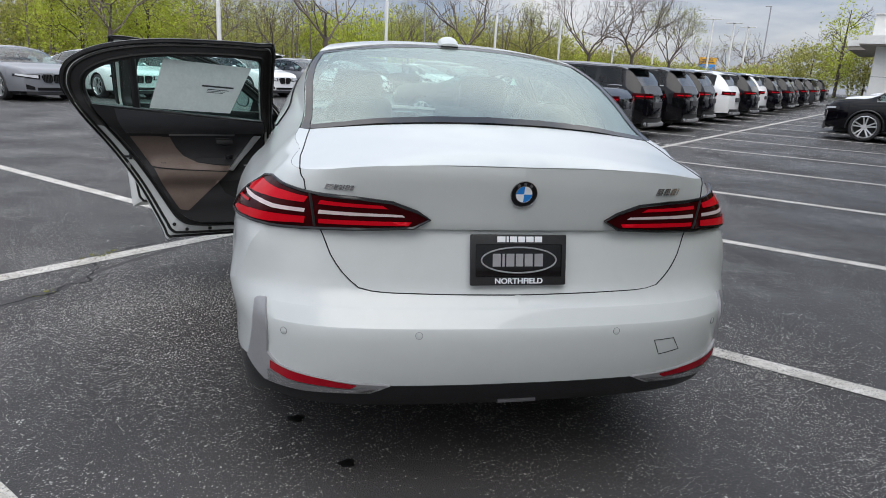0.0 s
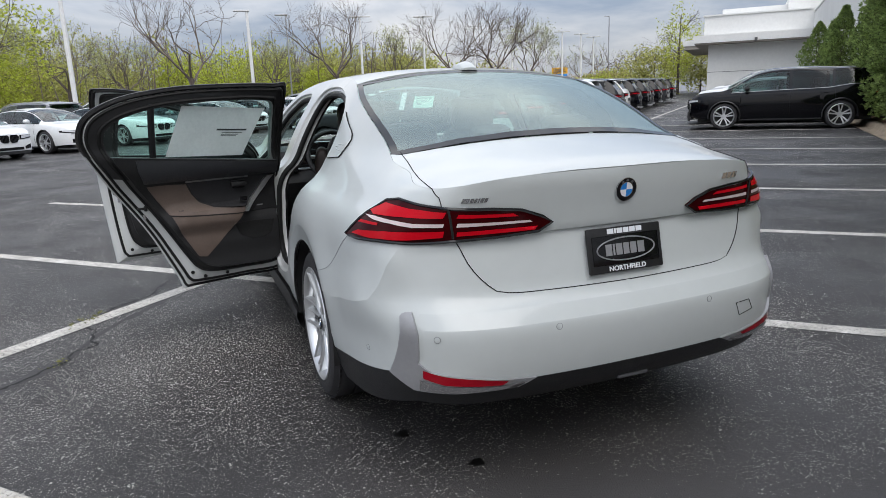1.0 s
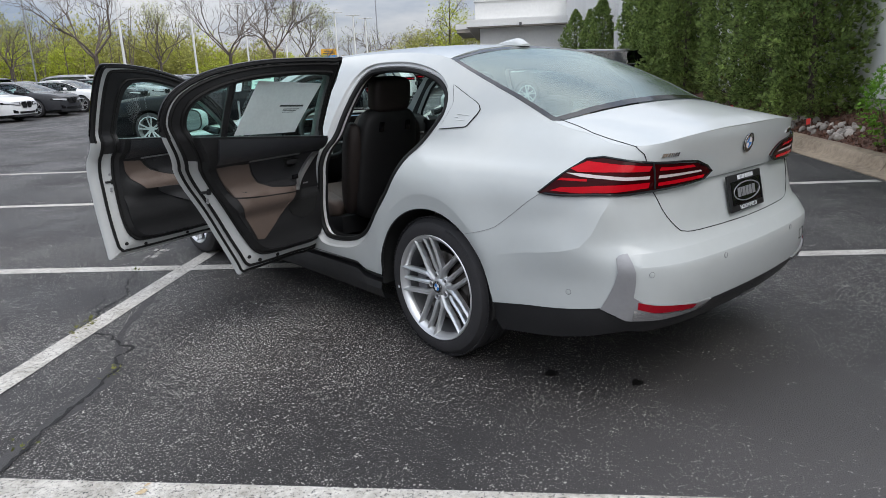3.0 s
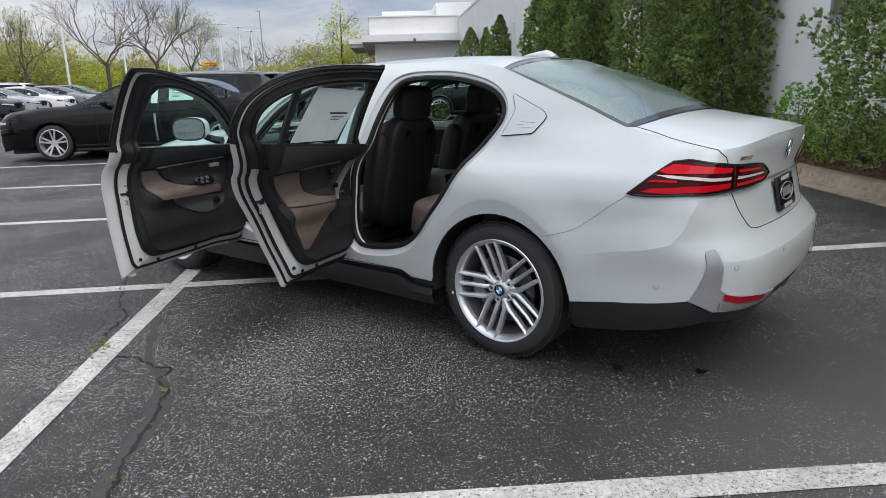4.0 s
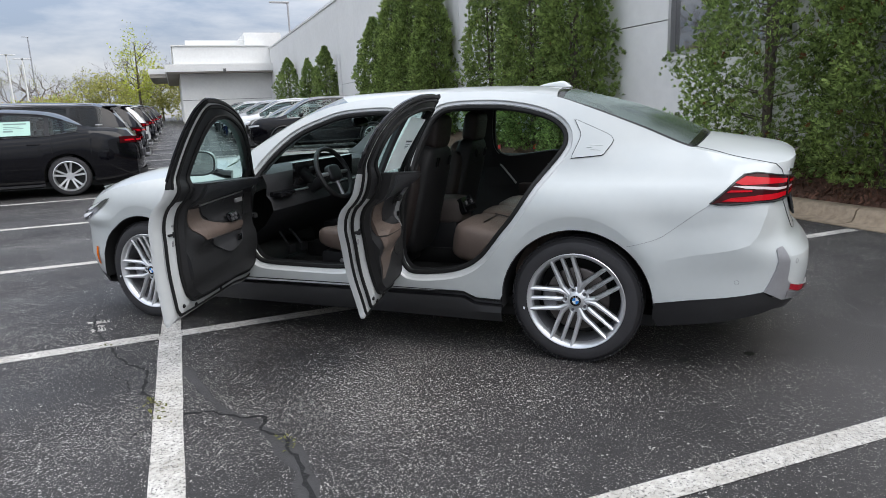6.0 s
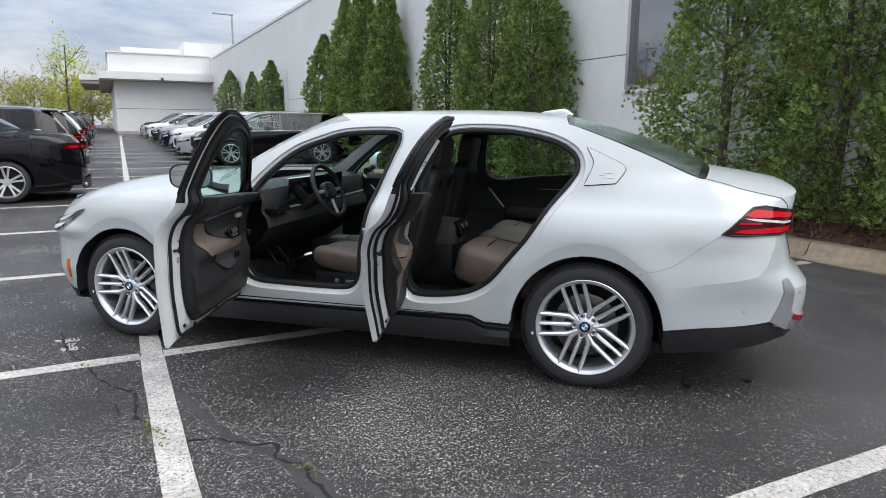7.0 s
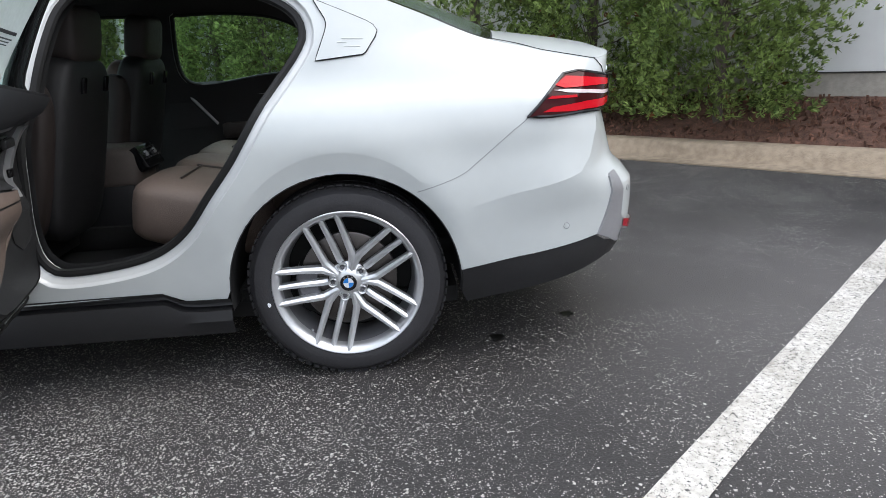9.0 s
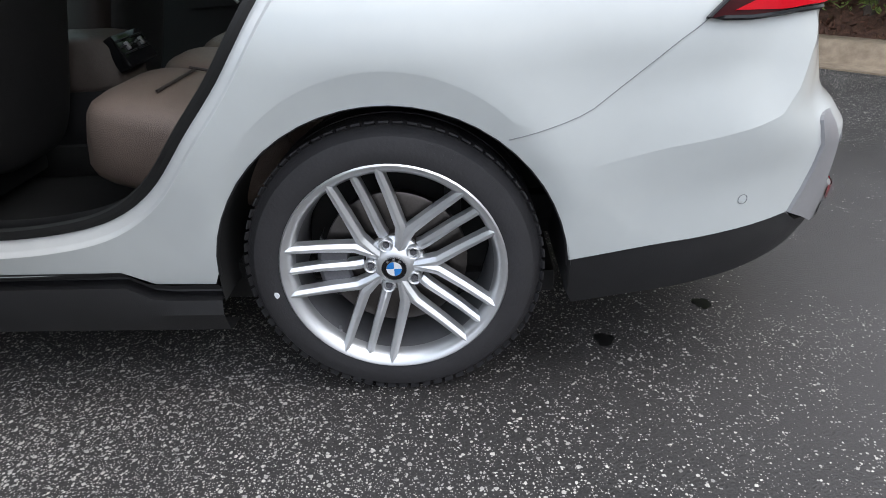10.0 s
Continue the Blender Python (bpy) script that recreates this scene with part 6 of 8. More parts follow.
HOOD_Y = np.linspace(2.32, 3.72, 22)
hood_mid = lambda y: (y + 0.24 - 0.10 * step(2.9, 3.72, y), 1.085 - 0.17 * ((y - 2.32) / 1.4) ** 2.0)
bm = bmesh.new()
span(bm, HOOD_Y, hood_mid, power=2.6)
bmesh.ops.solidify(bm, geom=bm.faces[:], thickness=0.02)
part("bonnet", bm, PAINT, car, "", sharp=60)
bm = bmesh.new()
rows = [[Vector((t * (0.70 - 0.28 * q), 3.70 + 0.15 * q - 0.14 * t * t * (1 - q) , 0.92 - 0.12 * q)) for t in np.linspace(-1, 1, 15)] for q in np.linspace(0, 1, 5)]
grid(bm, rows)
bmesh.ops.recalc_face_normals(bm, faces=bm.faces)
part("nose_panel", bm, PAINT, car)

# boot lid top: bounded by the skin's upper edge
deck_c = smoothed((-1.09, 1.096), (-1.07, 1.102), (-1.060, 1.110), (-1.045, 1.119), (-1.02, 1.128), (-0.95, 1.143), (-0.8, 1.168), (-0.6, 1.196), (-0.5, 1.205))


DECK_S = [(y, s_y(y, 1.07)) for y in np.linspace(-1.064, -0.5, 26)]
DECK_S = smoothed(*[(y, v) for y, v in DECK_S])


def deck(x, y):
    s = DECK_S(y)
    xe = max(0.05, -shell(s, TOP(s)).x)
    c = deck_c(y)
    return Vector((x, y, c + (TOP(s) - c) * min(1.0, abs(x) / xe) ** 2.2))


rim = []
for s in np.arange(-0.545, S_REAR, -0.03):
    rim.append(shell(s, TOP(s)))
rim.append(shell(S_REAR, 1.099))
left = [(p.x + 0.001, p.y) for p in rim]
loop = left + [(-x, y) for x, y in left[-2::-1]]
front_row = [(x, -0.570 - 0.064 * (1 - (x / 0.66) ** 2)) for x in np.linspace(-left[0][0] - 0.03, left[0][0] + 0.03, 24)]
bm = bmesh.new()
sheet(bm, loop + front_row, (), 0.04, place=deck)
hem = bmesh.ops.extrude_edge_only(bm, edges=[e for e in bm.edges if len(e.link_faces) == 1])
for v in hem["geom"]:
    if isinstance(v, bmesh.types.BMVert):
        v.co = Vector((v.co.x * 0.985, v.co.y + 0.012 * step(-0.92, -1.02, v.co.y), v.co.z - 0.022))
bmesh.ops.recalc_face_normals(bm, faces=bm.faces)
if sum(f.normal.z for f in bm.faces) < 0:
    bmesh.ops.reverse_faces(bm, faces=bm.faces)
part("boot_lid", bm, PAINT, car, "", sharp=60)


# dark gaps between panels
def gap_line(pts, r=0.0028, both=True, lift=0.0005, name="panel_gap", material=SEAM):
    for sgn in ((1, -1) if both else (1,)):
        bm = bmesh.new()
        c = curve_pts(pts, 0.03)
        tube(bm, [shell(*q) + lift * out_normal(*q) for q in c], r, 5)
        part(name, bm if sgn == 1 else mirrored(bm), material, car)


gap_line([(-0.262, 0.668), (-0.405, 0.71), (-0.478, 0.756), (-0.650, 0.889)], 0.0010, material=SEAM_PALE)
lid = [(s_x(0.672, 1.064), 1.064), (s_x(0.668, 1.045), 1.045), (s_x(0.658, 1.02), 1.02), (s_x(0.620, 0.90), 0.90), (s_x(0.575, 0.80), 0.80), (s_x(0.52, 0.735), 0.735), (s_x(0.46, 0.708), 0.708), (s_x(0.3, 0.70), 0.702), (S_REAR, 0.699)]
gap_line(lid, 0.0019, lift=0.0012)
for sgn in (1, -1):
    bm = bmesh.new()
    top_seam = [Vector((-0.640 - 0.034 * min(1.0, (-0.53 - y) / 0.30), y, 0)) for y in np.linspace(-0.53, -0.945, 30)]
    tube(bm, [deck(p.x, p.y) + Vector((0, 0, 0.0006)) for p in top_seam], 0.0019, 5)
    part("panel_gap", bm if sgn == 1 else mirrored(bm), SEAM, car)

# ---- tail lamps
TAIL = [(s_y(-0.648, 0.887), 0.887), (s_y(-0.72, 0.95), 0.948), (s_y(-0.795, 1.0), 1.014), (s_y(-0.85, 1.0), 1.022), (s_x(0.72, 1.0), 1.010), (s_x(0.63, 1.0), 1.000), (s_x(0.5, 1.0), 0.995), (s_x(0.40, 0.98), 0.985), (s_x(0.325, 0.95), 0.958), (s_x(0.285, 0.93), 0.933), (s_x(0.335, 0.9), 0.907), (s_x(0.48, 0.9), 0.903), (s_x(0.63, 0.9), 0.900), (s_x(0.74, 0.9), 0.893), (s_y(-0.84, 0.9), 0.888), (s_y(-0.74, 0.9), 0.884)]


for sgn in (1, -1):
    flipm = (lambda b: b) if sgn == 1 else mirrored
    lamp = thing("tail_lamp", "", "")
    lamp.parent = car
    for k in ("label", "category"):
        if k in lamp:
            del lamp[k]
    bm = bmesh.new()
    o = poly_line(TAIL + [TAIL[0]], 0.03)[:-1]
    sheet(bm, o, (), 0.03, lift=0.012)
    grid(bm, [[shell(*q) + 0.012 * out_normal(*q) for q in o + o[:1]], [shell(*q) - 0.01 * out_normal(*q) for q in o + o[:1]]])
    part("lens_body", flipm(bm), RED_DARK, lamp, "dark red tail lamp lens", sharp=30)
    bm = bmesh.new()
    tube(bm, [shell(*q) + 0.011 * out_normal(*q) for q in o], 0.0055, 6, True)
    part("lens_border", flipm(bm), GLOSSBLACK, lamp, "black lamp border")
    bars = [
        (RED, [(s_x(0.615, .97), 0.970), (s_x(0.615, .97), 0.982), (s_x(0.43, .97), 0.976), (s_x(0.41, .97), 0.965)]),
        (RED, [(s_x(0.615, .92), 0.912), (s_x(0.615, .92), 0.924), (s_x(0.34, .92), 0.925), (s_x(0.35, .92), 0.914)]),
        (FOG_LAMP, [(s_x(0.615, .945), 0.940), (s_x(0.615, .945), 0.953), (s_x(0.37, .945), 0.948), (s_x(0.36, .945), 0.940)]),
        (RED, [(s_x(0.655, .97), 0.970), (s_x(0.655, .97), 0.988), (s_x(0.75, .97), 0.992), (s_y(-0.80, .98), 1.004), (s_y(-0.755, .97), 0.975), (s_y(-0.79, .97), 0.966), (s_x(0.74, .97), 0.968)]),
        (RED, [(s_x(0.655, .92), 0.909), (s_x(0.655, .92), 0.928), (s_x(0.74, .92), 0.926), (s_y(-0.82, .92), 0.918), (s_y(-0.74, .92), 0.912), (s_y(-0.70, .90), 0.898), (s_y(-0.80, .90), 0.897), (s_x(0.745, .9), 0.905)]),
        (FOG_LAMP, [(s_x(0.655, .945), 0.941), (s_x(0.655, .945), 0.953), (s_x(0.745, .945), 0.952), (s_y(-0.80, .95), 0.962), (s_y(-0.745, .95), 0.962), (s_y(-0.80, .95), 0.952), (s_x(0.745, .945), 0.940)]),
        (RED, [(s_y(-0.72, .93), 0.936), (s_y(-0.735, .93), 0.945), (s_y(-0.83, .94), 0.944), (s_y(-0.83, .935), 0.936)]),
    ]
    for material, q in bars:
        bm = bmesh.new()
        sheet(bm, poly_line(q + [q[0]], 0.03)[:-1], (), 0.03, lift=0.0145)
        part("light_bar", flipm(bm), material, lamp)
    bm = bmesh.new()
    tube(bm, [shell(*q) + 0.0125 * out_normal(*q) for q in [(s_x(0.637 - (0.99 - z) * 0.12, z), z) for z in np.linspace(0.905, 1.0, 6)]], 0.0045, 5)
    part("lens_joint", flipm(bm), SEAM, lamp)

# ---- satin blades, red reflectors and dark lower skirt
for sgn in (1, -1):
    flipm = (lambda b: b) if sgn == 1 else mirrored
    bl, tp = (s_y(-0.912, 0.45), 0.447), (-0.968, 0.652)
    blade = [bl] + [(bl[0] + (tp[0] - bl[0]) * k - 0.006 * math.sin(math.pi * k), bl[1] + (tp[1] - bl[1]) * k) for k in (0.25, 0.5, 0.75)] + [tp, (-0.985, 0.661), (-1.005, 0.665), (-1.036, 0.667), (s_x(0.770, 0.60), 0.60), (s_x(0.770, 0.50), 0.50), (s_x(0.735, 0.475), 0.470), (s_x(0.50, 0.44), 0.436), (s_x(0.40, 0.435), 0.430), (s_x(0.46, 0.40), 0.402), (s_x(0.66, 0.40), 0.396), (s_x(0.78, 0.40), 0.402)]
    bm = bmesh.new()
    sheet(bm, poly_line(blade + [blade[0]], 0.03)[:-1], (), 0.03, lift=0.009)
    o = poly_line(blade + [blade[0]], 0.03)
    grid(bm, [[shell(*q) + 0.009 * out_normal(*q) for q in o], [shell(*q) - 0.01 * out_normal(*q) for q in o]])
    part("bumper_blade", flipm(bm), SATIN, car, "satin silver blade at the bumper corner", sharp=30)
    refl = [(s_x(0.757, 0.47), 0.480), (s_x(0.757, 0.45), 0.452), (s_x(0.70, 0.435), 0.432), (s_x(0.52, 0.425), 0.421), (s_x(0.50, 0.432), 0.434), (s_x(0.60, 0.448), 0.450), (s_x(0.70, 0.462), 0.463)]
    bm = bmesh.new()
    sheet(bm, poly_line(refl + [refl[0]], 0.03)[:-1], (), 0.03, lift=0.0125)
    part("reflector", flipm(bm), RED_REFL, car, "red rear reflector")
    edge = [(s_x(0.765, 0.45), 0.446), (s_x(0.70, 0.43), 0.427), (s_x(0.52, 0.42), 0.417), (s_x(0.43, 0.425), 0.424), (s_x(0.47, 0.405), 0.406), (s_x(0.66, 0.40), 0.400), (s_x(0.765, 0.405), 0.406)]
    bm = bmesh.new()
    sheet(bm, poly_line(edge + [edge[0]], 0.03)[:-1], (), 0.03, lift=0.0125)
    part("bright_edge", flipm(bm), CHROME, car, "bright metal edge under the reflector")
    # dark lower band of the rear bumper, side and tail
    low = [(-0.402, 0.372), (-0.65, 0.408), (s_y(-0.905, 0.45), 0.447), (s_y(-0.95, 0.42), 0.415), (s_x(0.74, 0.39), 0.397), (s_x(0.46, 0.40), 0.402), (s_x(0.39, 0.42), 0.428), (S_REAR, 0.430)]
    under = [(S_REAR, 0.33), (s_x(0.45, 0.32), 0.325), (s_x(0.66, 0.33), 0.33), (s_y(-0.97, 0.34), 0.345), (-0.80, 0.300), (-0.6, 0.265), (-0.42, 0.240), (-0.395, 0.30)]
    bm = bmesh.new()
    sheet(bm, poly_line(low + under + [low[0]], 0.035)[:-1], (), 0.035, lift=-0.004)
    part("lower_bumper", flipm(bm), TRIM, car, "black lower bumper cladding", sharp=60)
    # sill cladding with a shelf
    bm = bmesh.new()
    prof = [(0.004, 0.360), (-0.004, 0.345), (-0.034, 0.335), (-0.030, 0.325), (0.004, 0.318), (0.010, 0.26), (-0.012, 0.205), (-0.09, 0.19)]
    rows = []
    for y in np.linspace(0.405, 2.59, 40):
        dz = 0.014 - 0.036 * step(0.63, 0.555, y) - 0.004 * (y - 0.4)
        rows.append([Vector((-(WID(y) - 0.012 + dx), y, z + dz * (1 if z > 0.3 else 0))) for dx, z in prof])
    grid(bm, rows)
    bmesh.ops.recalc_face_normals(bm, faces=bm.faces)
    part("sill_cladding", flipm(bm), TRIM, car, "black plastic side sill cladding", sharp=30)
    # wheel housings
    for yc, nm in ((0.0, "rear"), (2.995, "front")):
        bm = bmesh.new()
        a = [Vector((-0.925, y, z)) for y, z in arc(yc, 0.404, -8, 188, 40)]
        b = [Vector((-0.58, p.y, p.z)) for p in a]
        grid(bm, [a, b])
        c = [Vector((-0.58, y, z)) for y, z in arc(yc, 0.02, -8, 188, 40)]
        grid(bm, [b, c])
        part("wheel_housing", flipm(bm), SKIRT, car, "black wheel housing liner")
        bm = bmesh.new()
        tube(bm, [shell(y, z) + Vector((0.008, 0, 0)) for y, z in arc(yc, 0.404, 2, 178, 40)], 0.007, 6)
        part("arch_lip", flipm(bm), TRIM, car)

bm = bmesh.new()
box(bm, -0.75, 0.75, -0.40, 3.6, 0.19, 0.26, 0.02)
box(bm, -0.62, 0.62, -0.98, -0.3, 0.34, 0.42, 0.03)
part("underbody", bm, SKIRT, car, "dark underbody shield")
bm = bmesh.new()
box(bm, -0.045, 0.085, -1.115, -1.085, 0.338, 0.350, 0.003)
part("tow_cover", bm, CALIPER, car, "small grey strip under the bumper")


def disc_at(bm, s, z, r, lift=0.004, h=0.004, seg=20):
    p, n = shell(s, z), out_normal(s, z)
    m = Matrix.Translation(p + n * lift) @ n.to_track_quat("Z", "Y").to_matrix().to_4x4()
    lathe(bm, [(0.0001, h), (r * 0.8, h), (r, 0), (r, -0.008)], seg, m)


for sgn in (1, -1):
    flipm = (lambda b: b) if sgn == 1 else mirrored
    for s, z in ((s_y(-0.787, 0.498), 0.498), (s_x(0.721, 0.587), 0.587), (s_x(0.32, 0.597), 0.597)):
        bm = bmesh.new()
        disc_at(bm, s, z, 0.0105, 0.0005, 0.0008)
        part("parking_sensor", flipm(bm), PAINT, car)
        bm = bmesh.new()
        p, n = shell(s, z), out_normal(s, z)
        m = Matrix.Translation(p + n * 0.0008) @ n.to_track_quat("Z", "Y").to_matrix().to_4x4()
        tube(bm, [m @ Vector((0.0110 * math.cos(t), 0.0110 * math.sin(t), 0)) for t in np.linspace(0, 2 * math.pi, 20, endpoint=False)], 0.0009, 5, True)
        part("sensor_ring", flipm(bm), SEAM_PALE, car)
flap = [(s_x(0.465, 0.555), 0.556), (s_x(0.54, 0.555), 0.558), (s_x(0.568, 0.52), 0.515), (s_x(0.49, 0.505), 0.503)]
bm = bmesh.new()
tube(bm, [shell(*q) + 0.0006 * out_normal(*q) for q in poly_line(flap + [flap[0]], 0.02)[:-1]], 0.0013, 5, True)
part("tow_eye_flap", mirrored(bm), SEAM, car)


# ---- badges
def roundel(r, m, parent):
    """A round enamel emblem: dark ring, chrome rim, blue and white quarters."""
    e = new("emblem")
    e.parent = parent
    e.matrix_parent_inverse = parent.matrix_world.inverted() if False else Matrix()
    e.matrix_basis = m
    bm = bmesh.new()
    lathe(bm, [(r * 0.97, 0), (r, 0.002), (r, 0.004), (r * 0.95, 0.005), (r * 0.93, 0.004), (r * 0.62, 0.004)], 36)
    part("ring", bm, GLOSSBLACK, e, "black emblem ring")
    for rr in (0.975, 0.62):
        bm = bmesh.new()
        tube(bm, [(r * rr * math.cos(t), r * rr * math.sin(t), 0.0046) for t in np.linspace(0, 2 * math.pi, 36, endpoint=False)], r * 0.03, 5, True)
        part("rim", bm, CHROME, e)
    for k in range(4):
        bm = bmesh.new()
        fan = [(0, 0, 0.0045)] + [(r * 0.6 * math.cos(t), r * 0.6 * math.sin(t), 0.0045) for t in np.linspace(k * math.pi / 2, (k + 1) * math.pi / 2, 8)]
        bm.faces.new([bm.verts.new(p) for p in fan])
        part("quarter", bm, BADGE_WHITE if k % 2 == 0 else BADGE_BLUE, e)
    for k in (-1, 0, 1):
        bm = bmesh.new()
        t = math.pi / 2 + k * 0.62
        m2 = Matrix.Translation((r * 0.79 * math.cos(t), r * 0.79 * math.sin(t), 0.005)) @ pose(0, 0, 0, 0, 0, math.degrees(t) - 90)
        box(bm, -r * 0.11, r * 0.11, -r * 0.10, r * 0.10, -0.0008, 0.0008, 0, m2)
        part("mark", bm, CHROME, e)
    return e


n = Vector((0, -1, 0.27)).normalized()
roundel(0.0425, Matrix.Translation((0, -1.0685, 1.020)) @ pose(0, 0, 0, 90 + 9, 0, 0), car)


def slant_bars(x0, widths, h, gap, z, lean, material, label):
    x = x0
    e = new("badge")
    e.parent = car
    e["label"] = label
    for w in widths:
        bm = bmesh.new()
        pts = []
        for zz, k in ((-h / 2, 0), (h / 2, 1)):
            for xx in (x, x + w):
                xr = xx + lean * k
                s = s_x(abs(xr), z + zz)
                q = shell(s, z + zz)
                o = out_normal(s, z + zz)
                if xr > 0:
                    q.x, o.x = -q.x, -o.x
                pts.append((q + o * 0.0005, q + o * 0.004))
        lo = [bm.verts.new(p[0]) for p in pts]
        hi = [bm.verts.new(p[1]) for p in pts]
        for q in ((0, 1, 3, 2),):
            bm.faces.new([hi[i] for i in q])
        for a, b in ((0, 1), (1, 3), (3, 2), (2, 0)):
            bm.faces.new((lo[a], lo[b], hi[b], hi[a]))
        bmesh.ops.recalc_face_normals(bm, faces=bm.faces)
        part("bar", bm, material, e)
        x += w + gap


slant_bars(-0.600, (0.022, 0.010, 0.008, 0.004, 0.010, 0.009), 0.014, 0.0035, 1.024, 0.006, CHROME, "small chrome lettering badge")
slant_bars(0.455, (0.022, 0.020, 0.018, 0.004), 0.022, 0.006, 1.030, 0.006, CHROME, "chrome model badge")

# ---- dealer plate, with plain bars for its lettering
plate = new("number_plate")
plate.parent = car
plate.matrix_basis = Matrix.Translation((0.0, -1.070, 0.810)) @ pose(0, 0, 0, 90 - 12, 0, 0)
bm = bmesh.new()
box(bm, -0.157, 0.157, -0.080, 0.080, -0.004, 0.008, 0.006)
part("plate_holder", bm, TRIM, plate, "black plate holder")
bm = bmesh.new()
box(bm, -0.140, 0.140, -0.052, 0.050, 0.007, 0.0095, 0.004)
part("plate_face", bm, GLOSSBLACK, plate)
for x0, x1, y0, y1 in ((-0.072, -0.046, 0.056, 0.074), (-0.042, -0.035, 0.056, 0.074), (-0.031, -0.008, 0.056, 0.074), (-0.004, 0.018, 0.056, 0.074), (0.022, 0.046, 0.056, 0.074), (0.05, 0.074, 0.056, 0.074)):
    bm = bmesh.new()
    box(bm, x0, x1, y0, y1, 0.008, 0.0098)
    part("lettering_bar", bm, BADGE_WHITE, plate, smooth=False)
words = bpy.data.curves.new("lettering", "FONT")
words.body, words.size, words.align_x, words.extrude, words.offset = "NORTHFIELD", 0.0235, "CENTER", 0.0006, 0.0006
carrier = bpy.data.objects.new("lettering", words)
letter_mesh = bpy.data.meshes.new_from_object(carrier)
bpy.data.objects.remove(carrier)
letter_mesh.materials.append(BADGE_WHITE)
lettering = new("lettering", letter_mesh)
lettering.parent = plate
lettering.matrix_basis = Matrix.Translation((0, -0.0735, 0.0092)) @ Matrix.Diagonal((1.12, 1.0, 1.0, 1.0))
bm = bmesh.new()
tube(bm, [(0.122 * math.cos(t), 0.040 * math.sin(t), 0.010) for t in np.linspace(0, 2 * math.pi, 44, endpoint=False)], 0.0028, 5, True)
part("oval", bm, SATIN, plate, "grey oval outline on the plate")
for k, (w, x) in enumerate(((0.026, -0.086), (0.008, -0.055), (0.026, -0.042), (0.024, -0.011), (0.026, 0.018), (0.028, 0.05))):
    bm = bmesh.new()
    box(bm, x, x + w, -0.020, 0.020, 0.009, 0.0105)
    part("lettering_bar", bm, SATIN, plate, smooth=False)

# ---- roof aerial
bm = bmesh.new()
rows = []
for k, y in enumerate(np.linspace(0.20, 0.40, 12)):
    t = (y - 0.20) / 0.20
    h = 0.046 * (1 - t) ** 0.8 * step(-0.10, 0.30, t) + 0.004
    w = 0.016 + 0.030 * math.sin(math.pi * min(1, 0.30 + 0.7 * t))
    base = roof_mid(y)[1] - 0.004
    rows.append([Vector((w * math.cos(a), y, base + h * math.sin(a) ** 0.7)) for a in np.linspace(0, math.pi, 11)])
grid(bm, rows)
bm.faces.new([v for v in bm.verts][:11])
bmesh.ops.recalc_face_normals(bm, faces=bm.faces)
part("roof_aerial", bm, PAINT, car, "white shark-fin roof aerial")


